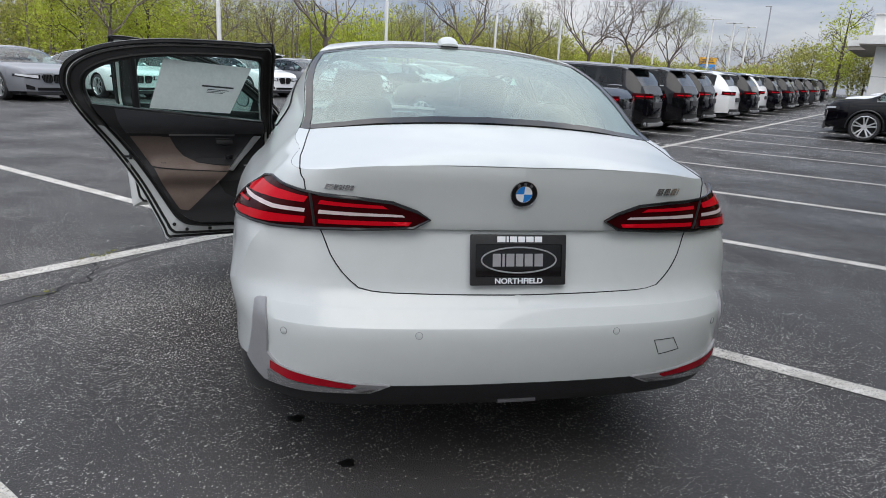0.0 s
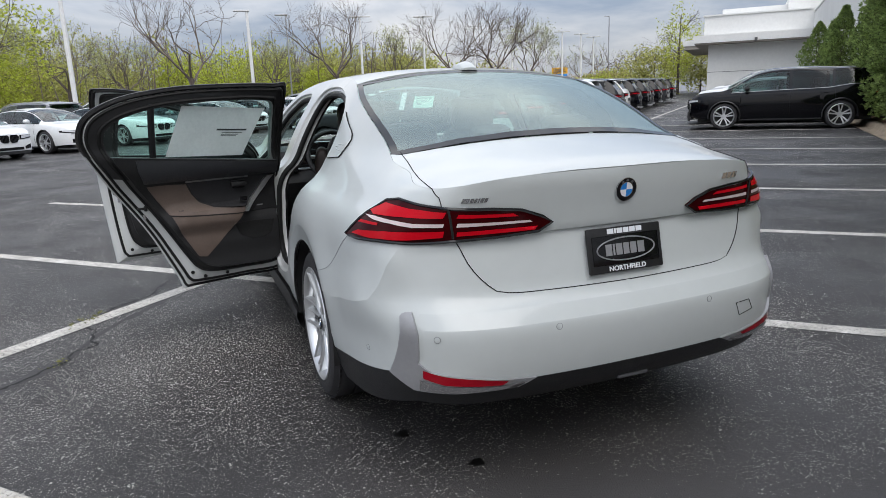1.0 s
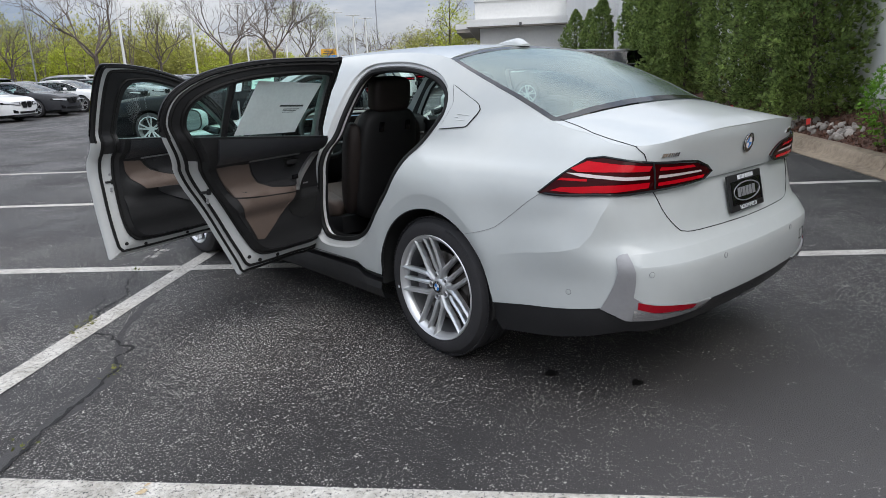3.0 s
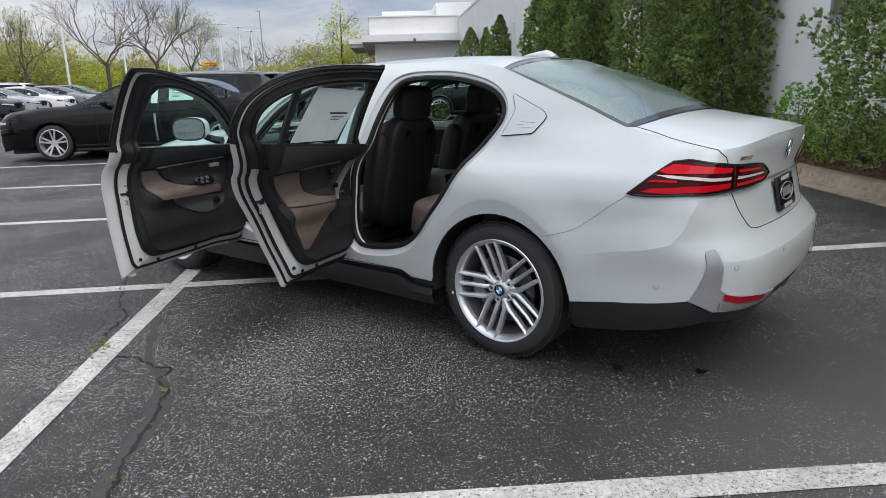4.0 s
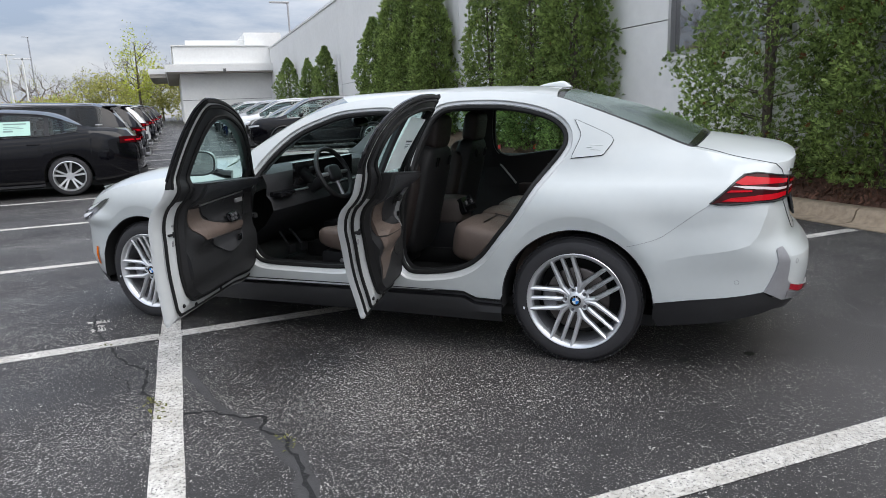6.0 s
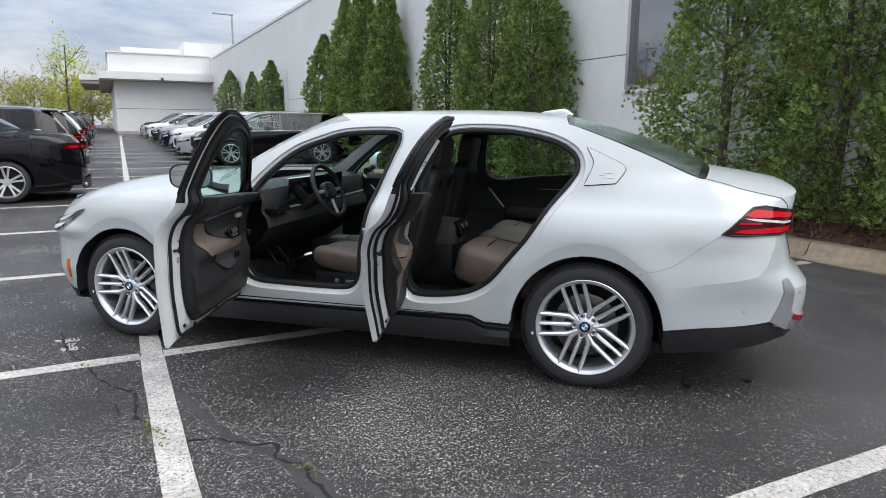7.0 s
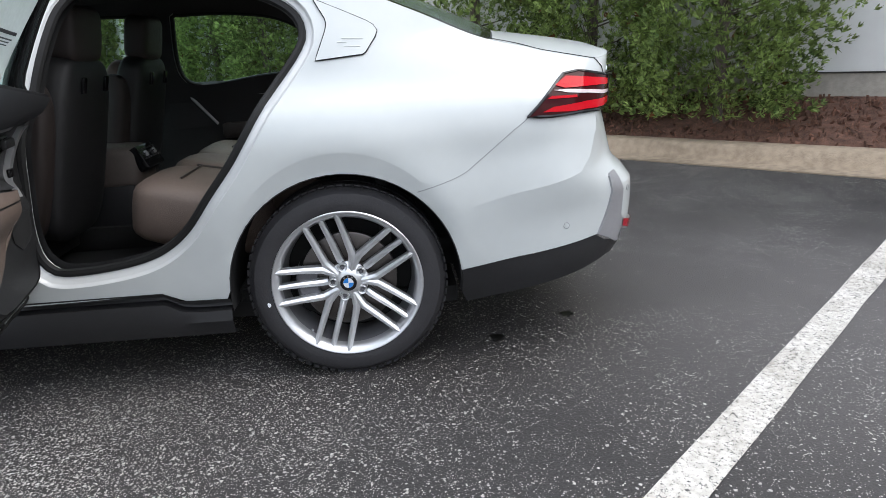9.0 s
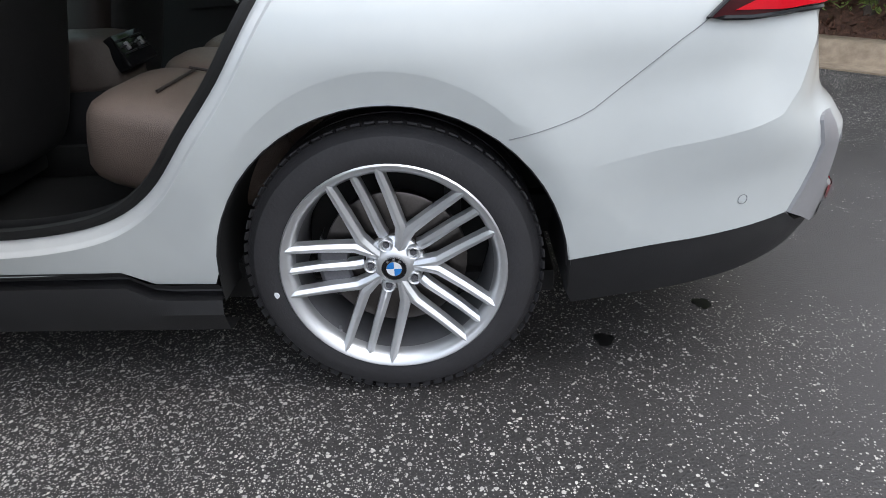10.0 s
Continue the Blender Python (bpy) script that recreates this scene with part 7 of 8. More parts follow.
# ---- wheels
def wheel(parent, x, y, side, turn=0.0):
    w = new("wheel")
    w.parent = parent
    w.matrix_basis = Matrix.Translation((x, y, 0.350)) @ (pose(0, 0, 0, 0, -90, 0) if side < 0 else pose(0, 0, 0, 0, 90, 0)) @ pose(0, 0, 0, 0, 0, turn)
    R, r0 = 0.350, 0.256
    bm = bmesh.new()
    prof = [(r0 - 0.012, 0.008), (r0 + 0.004, 0.016), (r0 + 0.016, 0.020), (r0 + 0.045, 0.023), (r0 + 0.068, 0.014), (R - 0.012, -0.004), (R - 0.003, -0.018), (R, -0.04), (R + 0.0005, -0.075)]
    prof += [(R, -0.078), (R - 0.008, -0.080), (R - 0.008, -0.088), (R, -0.090), (R, -0.150), (R - 0.008, -0.152), (R - 0.008, -0.160), (R, -0.162), (R - 0.004, -0.215), (R - 0.02, -0.235), (r0 + 0.04, -0.24), (r0, -0.22), (r0 - 0.012, -0.2)]
    lathe(bm, prof, 72)
    part("tyre", bm, TYRE, w, "black road tyre", sharp=28)
    bm = bmesh.new()
    for k in range(72):
        a = 2 * math.pi * k / 72
        m = pose(0, 0, 0, 0, 0, math.degrees(a)) @ Matrix.Translation((R - 0.004, 0, -0.012)) @ pose(0, 0, 0, 0, 32, 0)
        box(bm, -0.003, 0.0012, -0.0105, 0.0105, -0.022, 0.010, 0, m)
    part("tyre_tread", bm, TYRE, w, smooth=False)
    bm = bmesh.new()
    prof = [(0.262, 0.016), (0.2655, 0.020), (0.262, 0.0235), (0.255, 0.0215), (0.245, 0.012), (0.238, -0.004), (0.235, -0.02)]
    lathe(bm, prof, 72)
    rim = part("rim", bm, RIM, w, "silver multi-spoke alloy rim", sharp=30)
    bm = bmesh.new()
    lathe(bm, [(0.235, -0.02), (0.226, -0.10), (0.233, -0.19), (0.240, -0.21)], 72)
    part("rim_barrel", bm, BARREL, w, "dull grey inner barrel of the rim", sharp=30)
    bm = bmesh.new()
    lathe(bm, [(0.0005, -0.175), (0.228, -0.175), (0.23, -0.17)], 40)
    part("wheel_back", bm, SKIRT, w)
    bm = bmesh.new()
    lathe(bm, [(0.075, -0.052), (0.080, -0.050), (0.165, -0.050), (0.172, -0.053), (0.172, -0.075), (0.16, -0.078), (0.08, -0.078)], 56)
    lathe(bm, [(0.02, -0.035), (0.075, -0.035), (0.078, -0.052)], 40)
    part("brake_disc", bm, DISC, w, "bare metal brake disc")
    bm = bmesh.new()
    rows = []
    for a in np.linspace(radians(68 - turn), radians(114 - turn), 9):
        rows.append([Vector((rr * math.cos(a), rr * math.sin(a), z)) for rr, z in ((0.11, -0.04), (0.115, -0.028), (0.175, -0.026), (0.186, -0.035), (0.186, -0.09))])
    grid(bm, rows)
    part("brake_caliper", bm, CALIPER, w, "grey brake caliper")

    def spoke(bm, pts, wd, dep):
        """A tapered spoke with a ridge along its crown."""
        rows = []
        for i, (px, py, pz, ww) in enumerate(pts):
            a = pts[max(i - 1, 0)]
            b = pts[min(i + 1, len(pts) - 1)]
            d = Vector((b[0] - a[0], b[1] - a[1])).normalized()
            nx, ny = -d.y, d.x
            rows.append([Vector((px + nx * ww * f, py + ny * ww * f, pz - h)) for f, h in ((1.15, dep), (1.02, 0.011), (0.95, 0.007), (0.16, 0.0), (-0.16, 0.0), (-0.95, 0.007), (-1.02, 0.011), (-1.15, dep))])
        g = grid(bm, rows)
        bm.faces.new(g[0])
        bm.faces.new(g[-1][::-1])

    bm = bmesh.new()
    for k in range(5):
        base = radians(90 + 72 * k)
        rot = Matrix.Rotation(base, 4, "Z")

        def at(r, off, z, wd):
            p = rot @ Vector((r, off, 0))
            return (p.x, p.y, z, wd)

        # group of three near-parallel spokes about this direction
        spoke(bm, [at(0.074, 0.0, -0.022, 0.0125), at(0.090, 0.0, -0.016, 0.0120), at(0.094, 0.0, -0.014, 0.0118), at(0.18, 0.0, -0.004, 0.0102), at(0.236, 0.0, 0.010, 0.0092), at(0.250, 0.0, 0.012, 0.0085)], 0, 0.028)
        for sg in (1, -1):
            spoke(bm, [at(0.030, sg * 0.0225, -0.010, 0.0110), at(0.060, sg * 0.037, -0.006, 0.0120), at(0.0875, sg * 0.0490, -0.004, 0.0125), at(0.0905, sg * 0.0500, -0.0035, 0.0125), at(0.0945, sg * 0.0505, -0.003, 0.0122), at(0.16, sg * 0.0545, 0.004, 0.0110), at(0.225, sg * 0.0580, 0.016, 0.0098), at(0.248, sg * 0.0592, 0.0215, 0.0080), at(0.2565, sg * 0.0598, 0.0225, 0.0030)], 0, 0.030)
    bmesh.ops.recalc_face_normals(bm, faces=bm.faces)
    part("spokes", bm, RIM, w, "fifteen slim silver spokes in five groups", sharp=25)
    bm = bmesh.new()
    lathe(bm, [(0.0005, -0.004), (0.030, -0.004), (0.036, -0.006), (0.044, -0.010), (0.052, -0.018), (0.070, -0.030), (0.074, -0.05)], 40)
    part("hub", bm, RIM, w, sharp=40)
    for k in range(5):
        a = radians(90 + 72 * k)
        bm = bmesh.new()
        c = Matrix.Translation((0.0565 * math.cos(a), 0.0565 * math.sin(a), -0.013))
        lathe(bm, [(0.0005, -0.008), (0.011, -0.008), (0.0115, 0.002), (0.0150, 0.004), (0.0175, 0.001), (0.018, -0.012)], 18, c)
        part("bolt_well", bm, RIM, w)
        bm = bmesh.new()
        lathe(bm, [(0.0005, 0.000), (0.0075, 0.000), (0.0085, -0.003), (0.0085, -0.012)], 6, c)
        part("wheel_bolt", bm, CALIPER, w)
    roundel(0.030, Matrix.Translation((0, 0, -0.003)) @ pose(0, 0, 0, 0, 0, -90 - turn), w)
    bm = bmesh.new()
    lathe(bm, [(0.0001, 0.0016), (0.0085, 0.0012), (0.0095, 0)], 16, Matrix.Translation((0.288 * math.cos(radians(101)), 0.288 * math.sin(radians(101)), 0.0205)))
    part("tyre_mark", bm, BADGE_WHITE, w, "white paint dot on the tyre wall")
    for k in range(10):
        bm = bmesh.new()
        a = radians(-18 - 3.6 * k) if k < 4 else radians(-18.6 - 3.6 * k)
        box(bm, -0.0095, 0.0095, -0.0060, 0.0060, -0.0004, 0.0009, 0, Matrix.Translation((0.312 * math.cos(a), 0.312 * math.sin(a), 0.0205)) @ pose(0, 0, 0, 0, 9, math.degrees(a)))
        part("lettering_bar", bm, TYRE, w, smooth=False)
    bm = bmesh.new()
    tube(bm, [(0.232 * math.cos(radians(140)), 0.232 * math.sin(radians(140)), -0.03), (0.222 * math.cos(radians(140)), 0.222 * math.sin(radians(140)), 0.0)], 0.004, 6)
    part("valve", bm, SATIN, w)
    return w


for y in (0.0, 2.995):
    wheel(car, -0.895, y, -1)
    wheel(car, 0.895, y, 1)


# ---------------------------------------------------------------- trim on the near-side C pillar
for sgn in (1, -1):
    flipm = (lambda b: b) if sgn == 1 else mirrored
    trim = poly_line([(0.044, 1.306), (-0.05, 1.264), (-0.128, 1.228), (-0.152, 1.213), (-0.164, 1.194), (-0.157, 1.175), (-0.122, 1.126), (-0.112, 1.119), (0.046, 1.106), (0.008, 1.200), (0.003, 1.224), (0.008, 1.242), (0.044, 1.306)], 0.02)[:-1]
    bm = bmesh.new()
    sheet(bm, trim, (), 0.03, lift=0.006)
    part("pillar_trim", flipm(bm), PAINT, car, "white pillar trim with a raised mark", sharp=60)
    bm = bmesh.new()
    tube(bm, [shell(*q) + 0.003 * out_normal(*q) for q in trim], 0.0032, 6, True)
    part("trim_gap", flipm(bm), SEAM, car)
    for a, b in (((-0.045, 1.172), (-0.115, 1.168)), ((-0.03, 1.160), (-0.06, 1.158)), ((-0.05, 1.148), (-0.105, 1.144))):
        bm = bmesh.new()
        tube(bm, [shell(a[0] + (b[0] - a[0]) * t, a[1] + (b[1] - a[1]) * t) + 0.006 * out_normal(a[0], a[1]) for t in np.linspace(0, 1, 5)], 0.0022, 6)
        part("raised_mark", flipm(bm), PAINT, car)


def inward(y, z, d):
    p = shell(y, z)
    return Vector((p.x + d, p.y, p.z))


# ---- jambs and seals round the two open doorways
for opening, nm, far_in in ((REAR_OPEN, "rear", 0.036), (FRONT_OPEN, "front", 0.030)):
    bm = bmesh.new()
    grid(bm, [[inward(q[0], q[1], d) for q in offset(opening, k * far_in)] for k, d in ((1.0, 0.0), (0.90, 0.003), (0.80, 0.012), (0.70, 0.017), (0.34, 0.022), (0.22, 0.030), (0.0, 0.034), (-0.2, 0.075))], close=True)
    bmesh.ops.recalc_face_normals(bm, faces=bm.faces)
    part("door_jamb", bm, JAMB, car, "white painted door jamb", sharp=45)
    bm = bmesh.new()
    tube(bm, [inward(q[0], q[1], 0.040) for q in offset(opening, -0.008)], 0.015, 8, True)
    part("door_seal", bm, RUBBER, car, "black rubber door seal")
bm = bmesh.new()
box(bm, -0.866, -0.838, 0.322, 0.338, 0.795, 0.82, 0.003)
tube(bm, [(-0.876, 0.322, 0.800), (-0.885, 0.330, 0.800), (-0.885, 0.330, 0.816), (-0.876, 0.322, 0.816)], 0.0035, 6)
part("striker", bm, CHROME, car, "steel door striker")
bm = bmesh.new()
box(bm, -0.90, -0.862, 1.275, 1.30, 0.79, 0.83, 0.004)
part("striker", bm, CHROME, car, "steel door striker")

# ---- cabin lining
LINING = poly_line([(0.44, 0.32), (2.24, 0.32), (2.24, 0.98), (2.0, 1.16), (1.8, 1.30), (1.6, 1.40), (1.4, 1.44), (0.8, 1.455), (0.3, 1.43), (0.1, 1.37), (-0.05, 1.25), (-0.10, 1.0), (-0.08, 0.80), (0.08, 0.80), (0.22, 0.74), (0.36, 0.60), (0.43, 0.45), (0.44, 0.32)], 0.06)[:-1]
grown = lambda loop, k: [(q[0] + (q[0] - np.mean(loop, 0)[0]) * k, q[1] + (q[1] - np.mean(loop, 0)[1]) * k) for q in loop]
bm = bmesh.new()
sheet(bm, LINING, (grown(REAR_OPEN, -0.05), grown(FRONT_OPEN, -0.05)), 0.09, place=lambda y, z: inward(y, z, 0.085))
part("cabin_lining", bm, SOFT_BK, car, "black pillar and sill lining")
bm = bmesh.new()
sheet(bm, LINING, (WIN_R, WIN_F), 0.07, place=lambda y, z: inward(y, z, 0.055 + 0.05 * step(1.05, 0.95, z)))
part("cabin_lining", mirrored(bm), SOFT_BK, car, "black far-side door lining")
# far-side door trims: upper pad, metal strip, speaker blade, arm rest
for y0, y1 in ((0.28, 1.02), (1.20, 2.05)):
    bm = bmesh.new()
    rows = [[Vector((0.835 - 0.02 * math.sin(t * math.pi) - 0.0, y, 0.985 + 0.03 * (1 - t) - 0.09 * t)) for t in np.linspace(0, 1, 6)] for y in np.linspace(y0, y1, 8)]
    grid(bm, rows)
    part("door_pad", bm, LEATHER_BK, car)
    bm = bmesh.new()
    tube(bm, [(0.802, y, 0.935 + 0.01 * (y - y0)) for y in np.linspace(y0 + 0.05, y1 - 0.30, 8)], 0.006, 6)
    part("trim_strip", bm, SATIN, car, "brushed metal trim strip")
    bm = bmesh.new()
    tube(bm, [(0.80, y1 - 0.22 + 0.19 * t, 0.78 + 0.23 * t) for t in np.linspace(0, 1, 6)], 0.008, 6)
    part("trim_strip", bm, SATIN, car, "slanting metal speaker blade")
    bm = bmesh.new()
    sheet(bm, [(y1 - 0.21, 0.77), (y1 - 0.02, 1.0), (y1 + 0.04, 0.99), (y1 + 0.03, 0.76)], (), 0.2, place=lambda y, z: Vector((0.806, y, z)))
    part("speaker_grille", bm, TRIM, car)
    bm = bmesh.new()
    box(bm, 0.745, 0.83, y0 + 0.05, y1 - 0.25, 0.70, 0.785, 0.022)
    part("arm_rest", bm, LEATHER_DK, car, "dark brown arm rest")
bm = bmesh.new()
box(bm, -0.80, 0.80, -0.1, 2.35, 0.27, 0.325, 0.01)
box(bm, -0.14, 0.14, 0.15, 2.2, 0.32, 0.44, 0.04)
part("cabin_floor", bm, CARPET, car, "black carpeted floor")
bm = bmesh.new()
rows = [[Vector((x, y, 1.085 + 0.015 * math.cos(x * 1.8))) for x in np.linspace(-0.66, 0.66, 9)] for y in np.linspace(-0.62, 0.02, 5)]
grid(bm, rows)
part("parcel_shelf", bm, SOFT_BK, car, "black parcel shelf")
bm = bmesh.new()
box(bm, -0.78, 0.78, -0.16, -0.12, 0.3, 1.09, 0.01)
part("rear_bulkhead", bm, SKIRT, car)


def pillow(bm, sx, sy, sz, m, p=0.45, nu=26, nv=14):
    """A plump cushion: a rounded block of half sizes sx, sy, sz."""
    f = lambda c: math.copysign(abs(c) ** p, c)
    rows = []
    for j in range(nv + 1):
        v = -math.pi / 2 + math.pi * j / nv
        rows.append([m @ Vector((sx * f(math.cos(v)) * f(math.cos(u)), sy * f(math.cos(v)) * f(math.sin(u)), sz * f(math.sin(v)))) for u in (2 * math.pi * k / nu for k in range(nu))])
    grid(bm, rows, close=True)
    bmesh.ops.remove_doubles(bm, verts=bm.verts, dist=1e-5)


def front_seat(x):
    seat = new("front_seat")
    seat.parent = car
    T = lambda px, py, pz, rx=0, ry=0, rz=0: pose(x + px, py, pz, rx, ry, rz)
    bm = bmesh.new()
    pillow(bm, 0.205, 0.26, 0.075, T(0, 1.53, 0.535, 8), 0.5)
    part("seat_cushion", bm, LEATHER_BR, seat, "mocha leather seat cushion")
    for sg in (1, -1):
        bm = bmesh.new()
        pillow(bm, 0.055, 0.25, 0.075, T(sg * 0.225, 1.52, 0.56, 8, sg * 12), 0.6)
        part("cushion_bolster", bm, LEATHER_BR, seat)
        bm = bmesh.new()
        pillow(bm, 0.055, 0.075, 0.30, T(sg * 0.215, 1.135, 0.80, 15, 0, sg * 14), 0.65)
        part("back_bolster", bm, LEATHER_DK, seat, "dark brown leather side bolster")
        bm = bmesh.new()
        tube(bm, [T(sg * 0.06, 1.01, 1.12) @ Vector((0, 0, 0)), T(sg * 0.06, 0.985, 1.24) @ Vector((0, 0, 0))], 0.007, 6)
        part("headrest_post", bm, CHROME, seat)
        bm = bmesh.new()
        box(bm, -0.016, 0.016, -0.004, 0.006, -0.03, 0.03, 0.003, T(sg * 0.10, 0.945, 1.06, 14))
        part("back_slot", bm, GLOSSBLACK, seat)
    bm = bmesh.new()
    pillow(bm, 0.20, 0.065, 0.34, T(0, 1.155, 0.82, 15), 0.42)
    part("backrest", bm, LEATHER_BR, seat, "mocha leather backrest")
    bm = bmesh.new()
    pillow(bm, 0.215, 0.070, 0.36, T(0, 1.085, 0.82, 14), 0.42)
    part("seat_back_shell", bm, LEATHER_BK, seat, "black seat back")
    bm = bmesh.new()
    pillow(bm, 0.138, 0.058, 0.105, T(0, 0.985, 1.250, 10), 0.42)
    part("headrest", bm, LEATHER_DK, seat, "dark brown leather headrest")
    bm = bmesh.new()
    box(bm, -0.25, 0.25, 1.24, 1.76, 0.36, 0.49, 0.03, T(0, 0, 0))
    part("seat_base", bm, TRIM, seat, "black seat base with switches")
    sg = -1 if x < 0 else 1
    bm = bmesh.new()
    box(bm, sg * 0.252 - 0.006, sg * 0.252 + 0.006, 1.44, 1.54, 0.42, 0.44, 0.005, T(0, 0, 0))
    part("seat_switch", bm, SATIN, seat)
    bm = bmesh.new()
    lathe(bm, [(0.0005, 0.01), (0.012, 0.01), (0.015, 0)], 14, T(sg * 0.252, 1.60, 0.43, 0, sg * 90))
    part("seat_switch", bm, SATIN, seat)
    return seat


front_seat(-0.37)
front_seat(0.37)

# rear bench
bench = new("rear_bench")
bench.parent = car
for x0, x1 in ((-0.69, -0.17), (-0.16, 0.16), (0.17, 0.69)):
    bm = bmesh.new()
    pillow(bm, (x1 - x0) / 2 + 0.006, 0.29, 0.125, pose((x0 + x1) / 2, 0.530, 0.555, 11), 0.42)
    part("seat_cushion", bm, LEATHER_BR, bench, "mocha leather rear seat cushion")
    bm = bmesh.new()
    pillow(bm, (x1 - x0) / 2 + 0.006, 0.09, 0.32, pose((x0 + x1) / 2, 0.12, 0.82, 20), 0.42)
    part("backrest", bm, LEATHER_BR, bench)
for x in (-0.42, 0.0, 0.42):
    bm = bmesh.new()
    pillow(bm, 0.13 if x else 0.10, 0.05, 0.085 if x else 0.05, pose(x, -0.02, 1.165, 16), 0.45)
    part("headrest", bm, LEATHER_DK, bench, "dark brown leather headrest")
for x in (-0.43, 0.43):
    for a, b in (((x - 0.13, 0.62), (x + 0.15, 0.62)), ((x - 0.13, 0.45), (x + 0.15, 0.45)), ((x + 0.16, 0.36), (x + 0.16, 0.64))):
        bm = bmesh.new()
        tube(bm, [(a[0] + (b[0] - a[0]) * t, a[1] + (b[1] - a[1]) * t, 0.6825 + 0.194 * (a[1] + (b[1] - a[1]) * t - 0.5)) for t in np.linspace(0, 1, 5)], 0.0045, 5)
        part("cushion_seam", bm, LEATHER_DK, bench)

# console, dashboard, steering wheel
bm = bmesh.new()
pillow(bm, 0.125, 0.24, 0.095, pose(0, 1.17, 0.69), 0.35)
part("console_box", bm, LEATHER_TP, car, "taupe leather centre arm rest")
bm = bmesh.new()
box(bm, -0.115, 0.115, 0.97, 1.40, 0.36, 0.64, 0.03)
part("console_base", bm, TRIM, car, "black base under the arm rest")
bm = bmesh.new()
box(bm, -0.125, 0.125, 1.38, 2.05, 0.36, 0.60, 0.04, pose(0, 0, 0))
part("centre_console", bm, TRIM, car, "black centre console")
bm = bmesh.new()
box(bm, -0.07, 0.07, 1.62, 1.92, 0.60, 0.612, 0.004)
part("console_panel", bm, SATIN, car)
vent = pose(0, 0.935, 0.725, -28, 0, 0)
bm = bmesh.new()
box(bm, -0.105, 0.105, -0.02, 0.03, -0.055, 0.055, 0.010, vent)
part("rear_vent_panel", bm, GLOSSBLACK, car, "gloss black rear air vent panel")
for x in (-0.052, 0.052):
    for k in range(3):
        bm = bmesh.new()
        box(bm, x - 0.040, x + 0.040, -0.026, -0.018, -0.014 + 0.022 * k, -0.009 + 0.022 * k, 0.001, vent)
        part("vent_slat", bm, TRIM, car)
    bm = bmesh.new()
    box(bm, x - 0.006, x + 0.006, -0.031, -0.018, -0.004, 0.022, 0.002, vent)
    part("vent_tab", bm, SATIN, car)
bm = bmesh.new()
prof = [(2.38, 1.02), (2.20, 1.055), (2.05, 1.055), (1.98, 1.03), (1.955, 0.97), (1.965, 0.90), (1.93, 0.86), (1.92, 0.80), (2.00, 0.70), (2.15, 0.60), (2.3, 0.5)]
rows = [[Vector((x, y + 0.06 * (x / 0.76) ** 2, z - 0.02 * (x / 0.76) ** 2)) for y, z in prof] for x in np.linspace(-0.79, 0.79, 25)]
grid(bm, rows)
bmesh.ops.recalc_face_normals(bm, faces=bm.faces)
part("dashboard", bm, DASH_BK, car, "black leather dashboard")
bm = bmesh.new()
tube(bm, [(x, 1.945 + 0.06 * (x / 0.76) ** 2, 0.885) for x in np.linspace(-0.74, 0.74, 24)], 0.008, 6)
part("dash_strip", bm, SATIN, car, "metal strip across the dashboard")
bm = bmesh.new()
rows = [[Vector((x, 1.915 + 0.10 * max(0, -x - 0.25) ** 1.5 + dy, z)) for z, dy in ((0.925, 0.015), (0.92, 0.0), (1.075, -0.012), (1.08, 0.012))] for x in np.linspace(-0.62, 0.13, 20)]
grid(bm, rows)
part("curved_display", bm, SCREEN, car, "dark curved dashboard display")
bm = bmesh.new()
box(bm, -0.77, -0.60, 1.93, 2.02, 0.865, 0.90, 0.01)
part("light_switch_panel", bm, GLOSSBLACK, car, "gloss black light switch panel")
sw = pose(-0.37, 1.765, 0.985, 90 - 24, 0, 0)
bm = bmesh.new()
tube(bm, [sw @ Vector((0.183 * math.cos(t), 0.178 * math.sin(t), 0)) for t in np.linspace(0, 2 * math.pi, 44, endpoint=False)], 0.0165, 10, True)
part("steering_rim", bm, LEATHER_BK, car, "black leather steering wheel rim")
bm = bmesh.new()
pillow(bm, 0.075, 0.06, 0.03, sw @ pose(0, 0, -0.005), 0.6)
part("steering_boss", bm, TRIM, car, "black steering wheel boss")
for pts in (((-0.17, 0.0), (-0.06, 0.0)), ((0.17, 0.0), (0.06, 0.0)), ((0.0, -0.17), (0.0, -0.05))):
    bm = bmesh.new()
    tube(bm, [sw @ Vector((*q, -0.005)) for q in pts], 0.013, 8)
    part("steering_spoke", bm, SATIN, car)
bm = bmesh.new()
tube(bm, [sw @ Vector((0, 0, -0.02)), sw @ Vector((0, -0.02, -0.25))], 0.04, 12)
part("steering_column", bm, TRIM, car)
bm = bmesh.new()
pillow(bm, 0.11, 0.018, 0.036, pose(0.0, 1.74, 1.315, -8), 0.5)
part("inside_mirror", bm, GLOSSBLACK, car, "black inside mirror")
bm = bmesh.new()
tube(bm, [(0, 1.74, 1.33), (0, 1.80, 1.39), (0, 1.83, 1.42)], 0.013, 8)
part("mirror_stem", bm, TRIM, car)
for x, y in ((-0.45, 2.12), (-0.33, 2.10)):
    bm = bmesh.new()
    tube(bm, [(x, 2.24, 0.62), (x, y, 0.46)], 0.008, 6)
    box(bm, x - 0.04, x + 0.04, y - 0.02, y, 0.42, 0.48, 0.006)
    part("pedal", bm, TRIM, car)


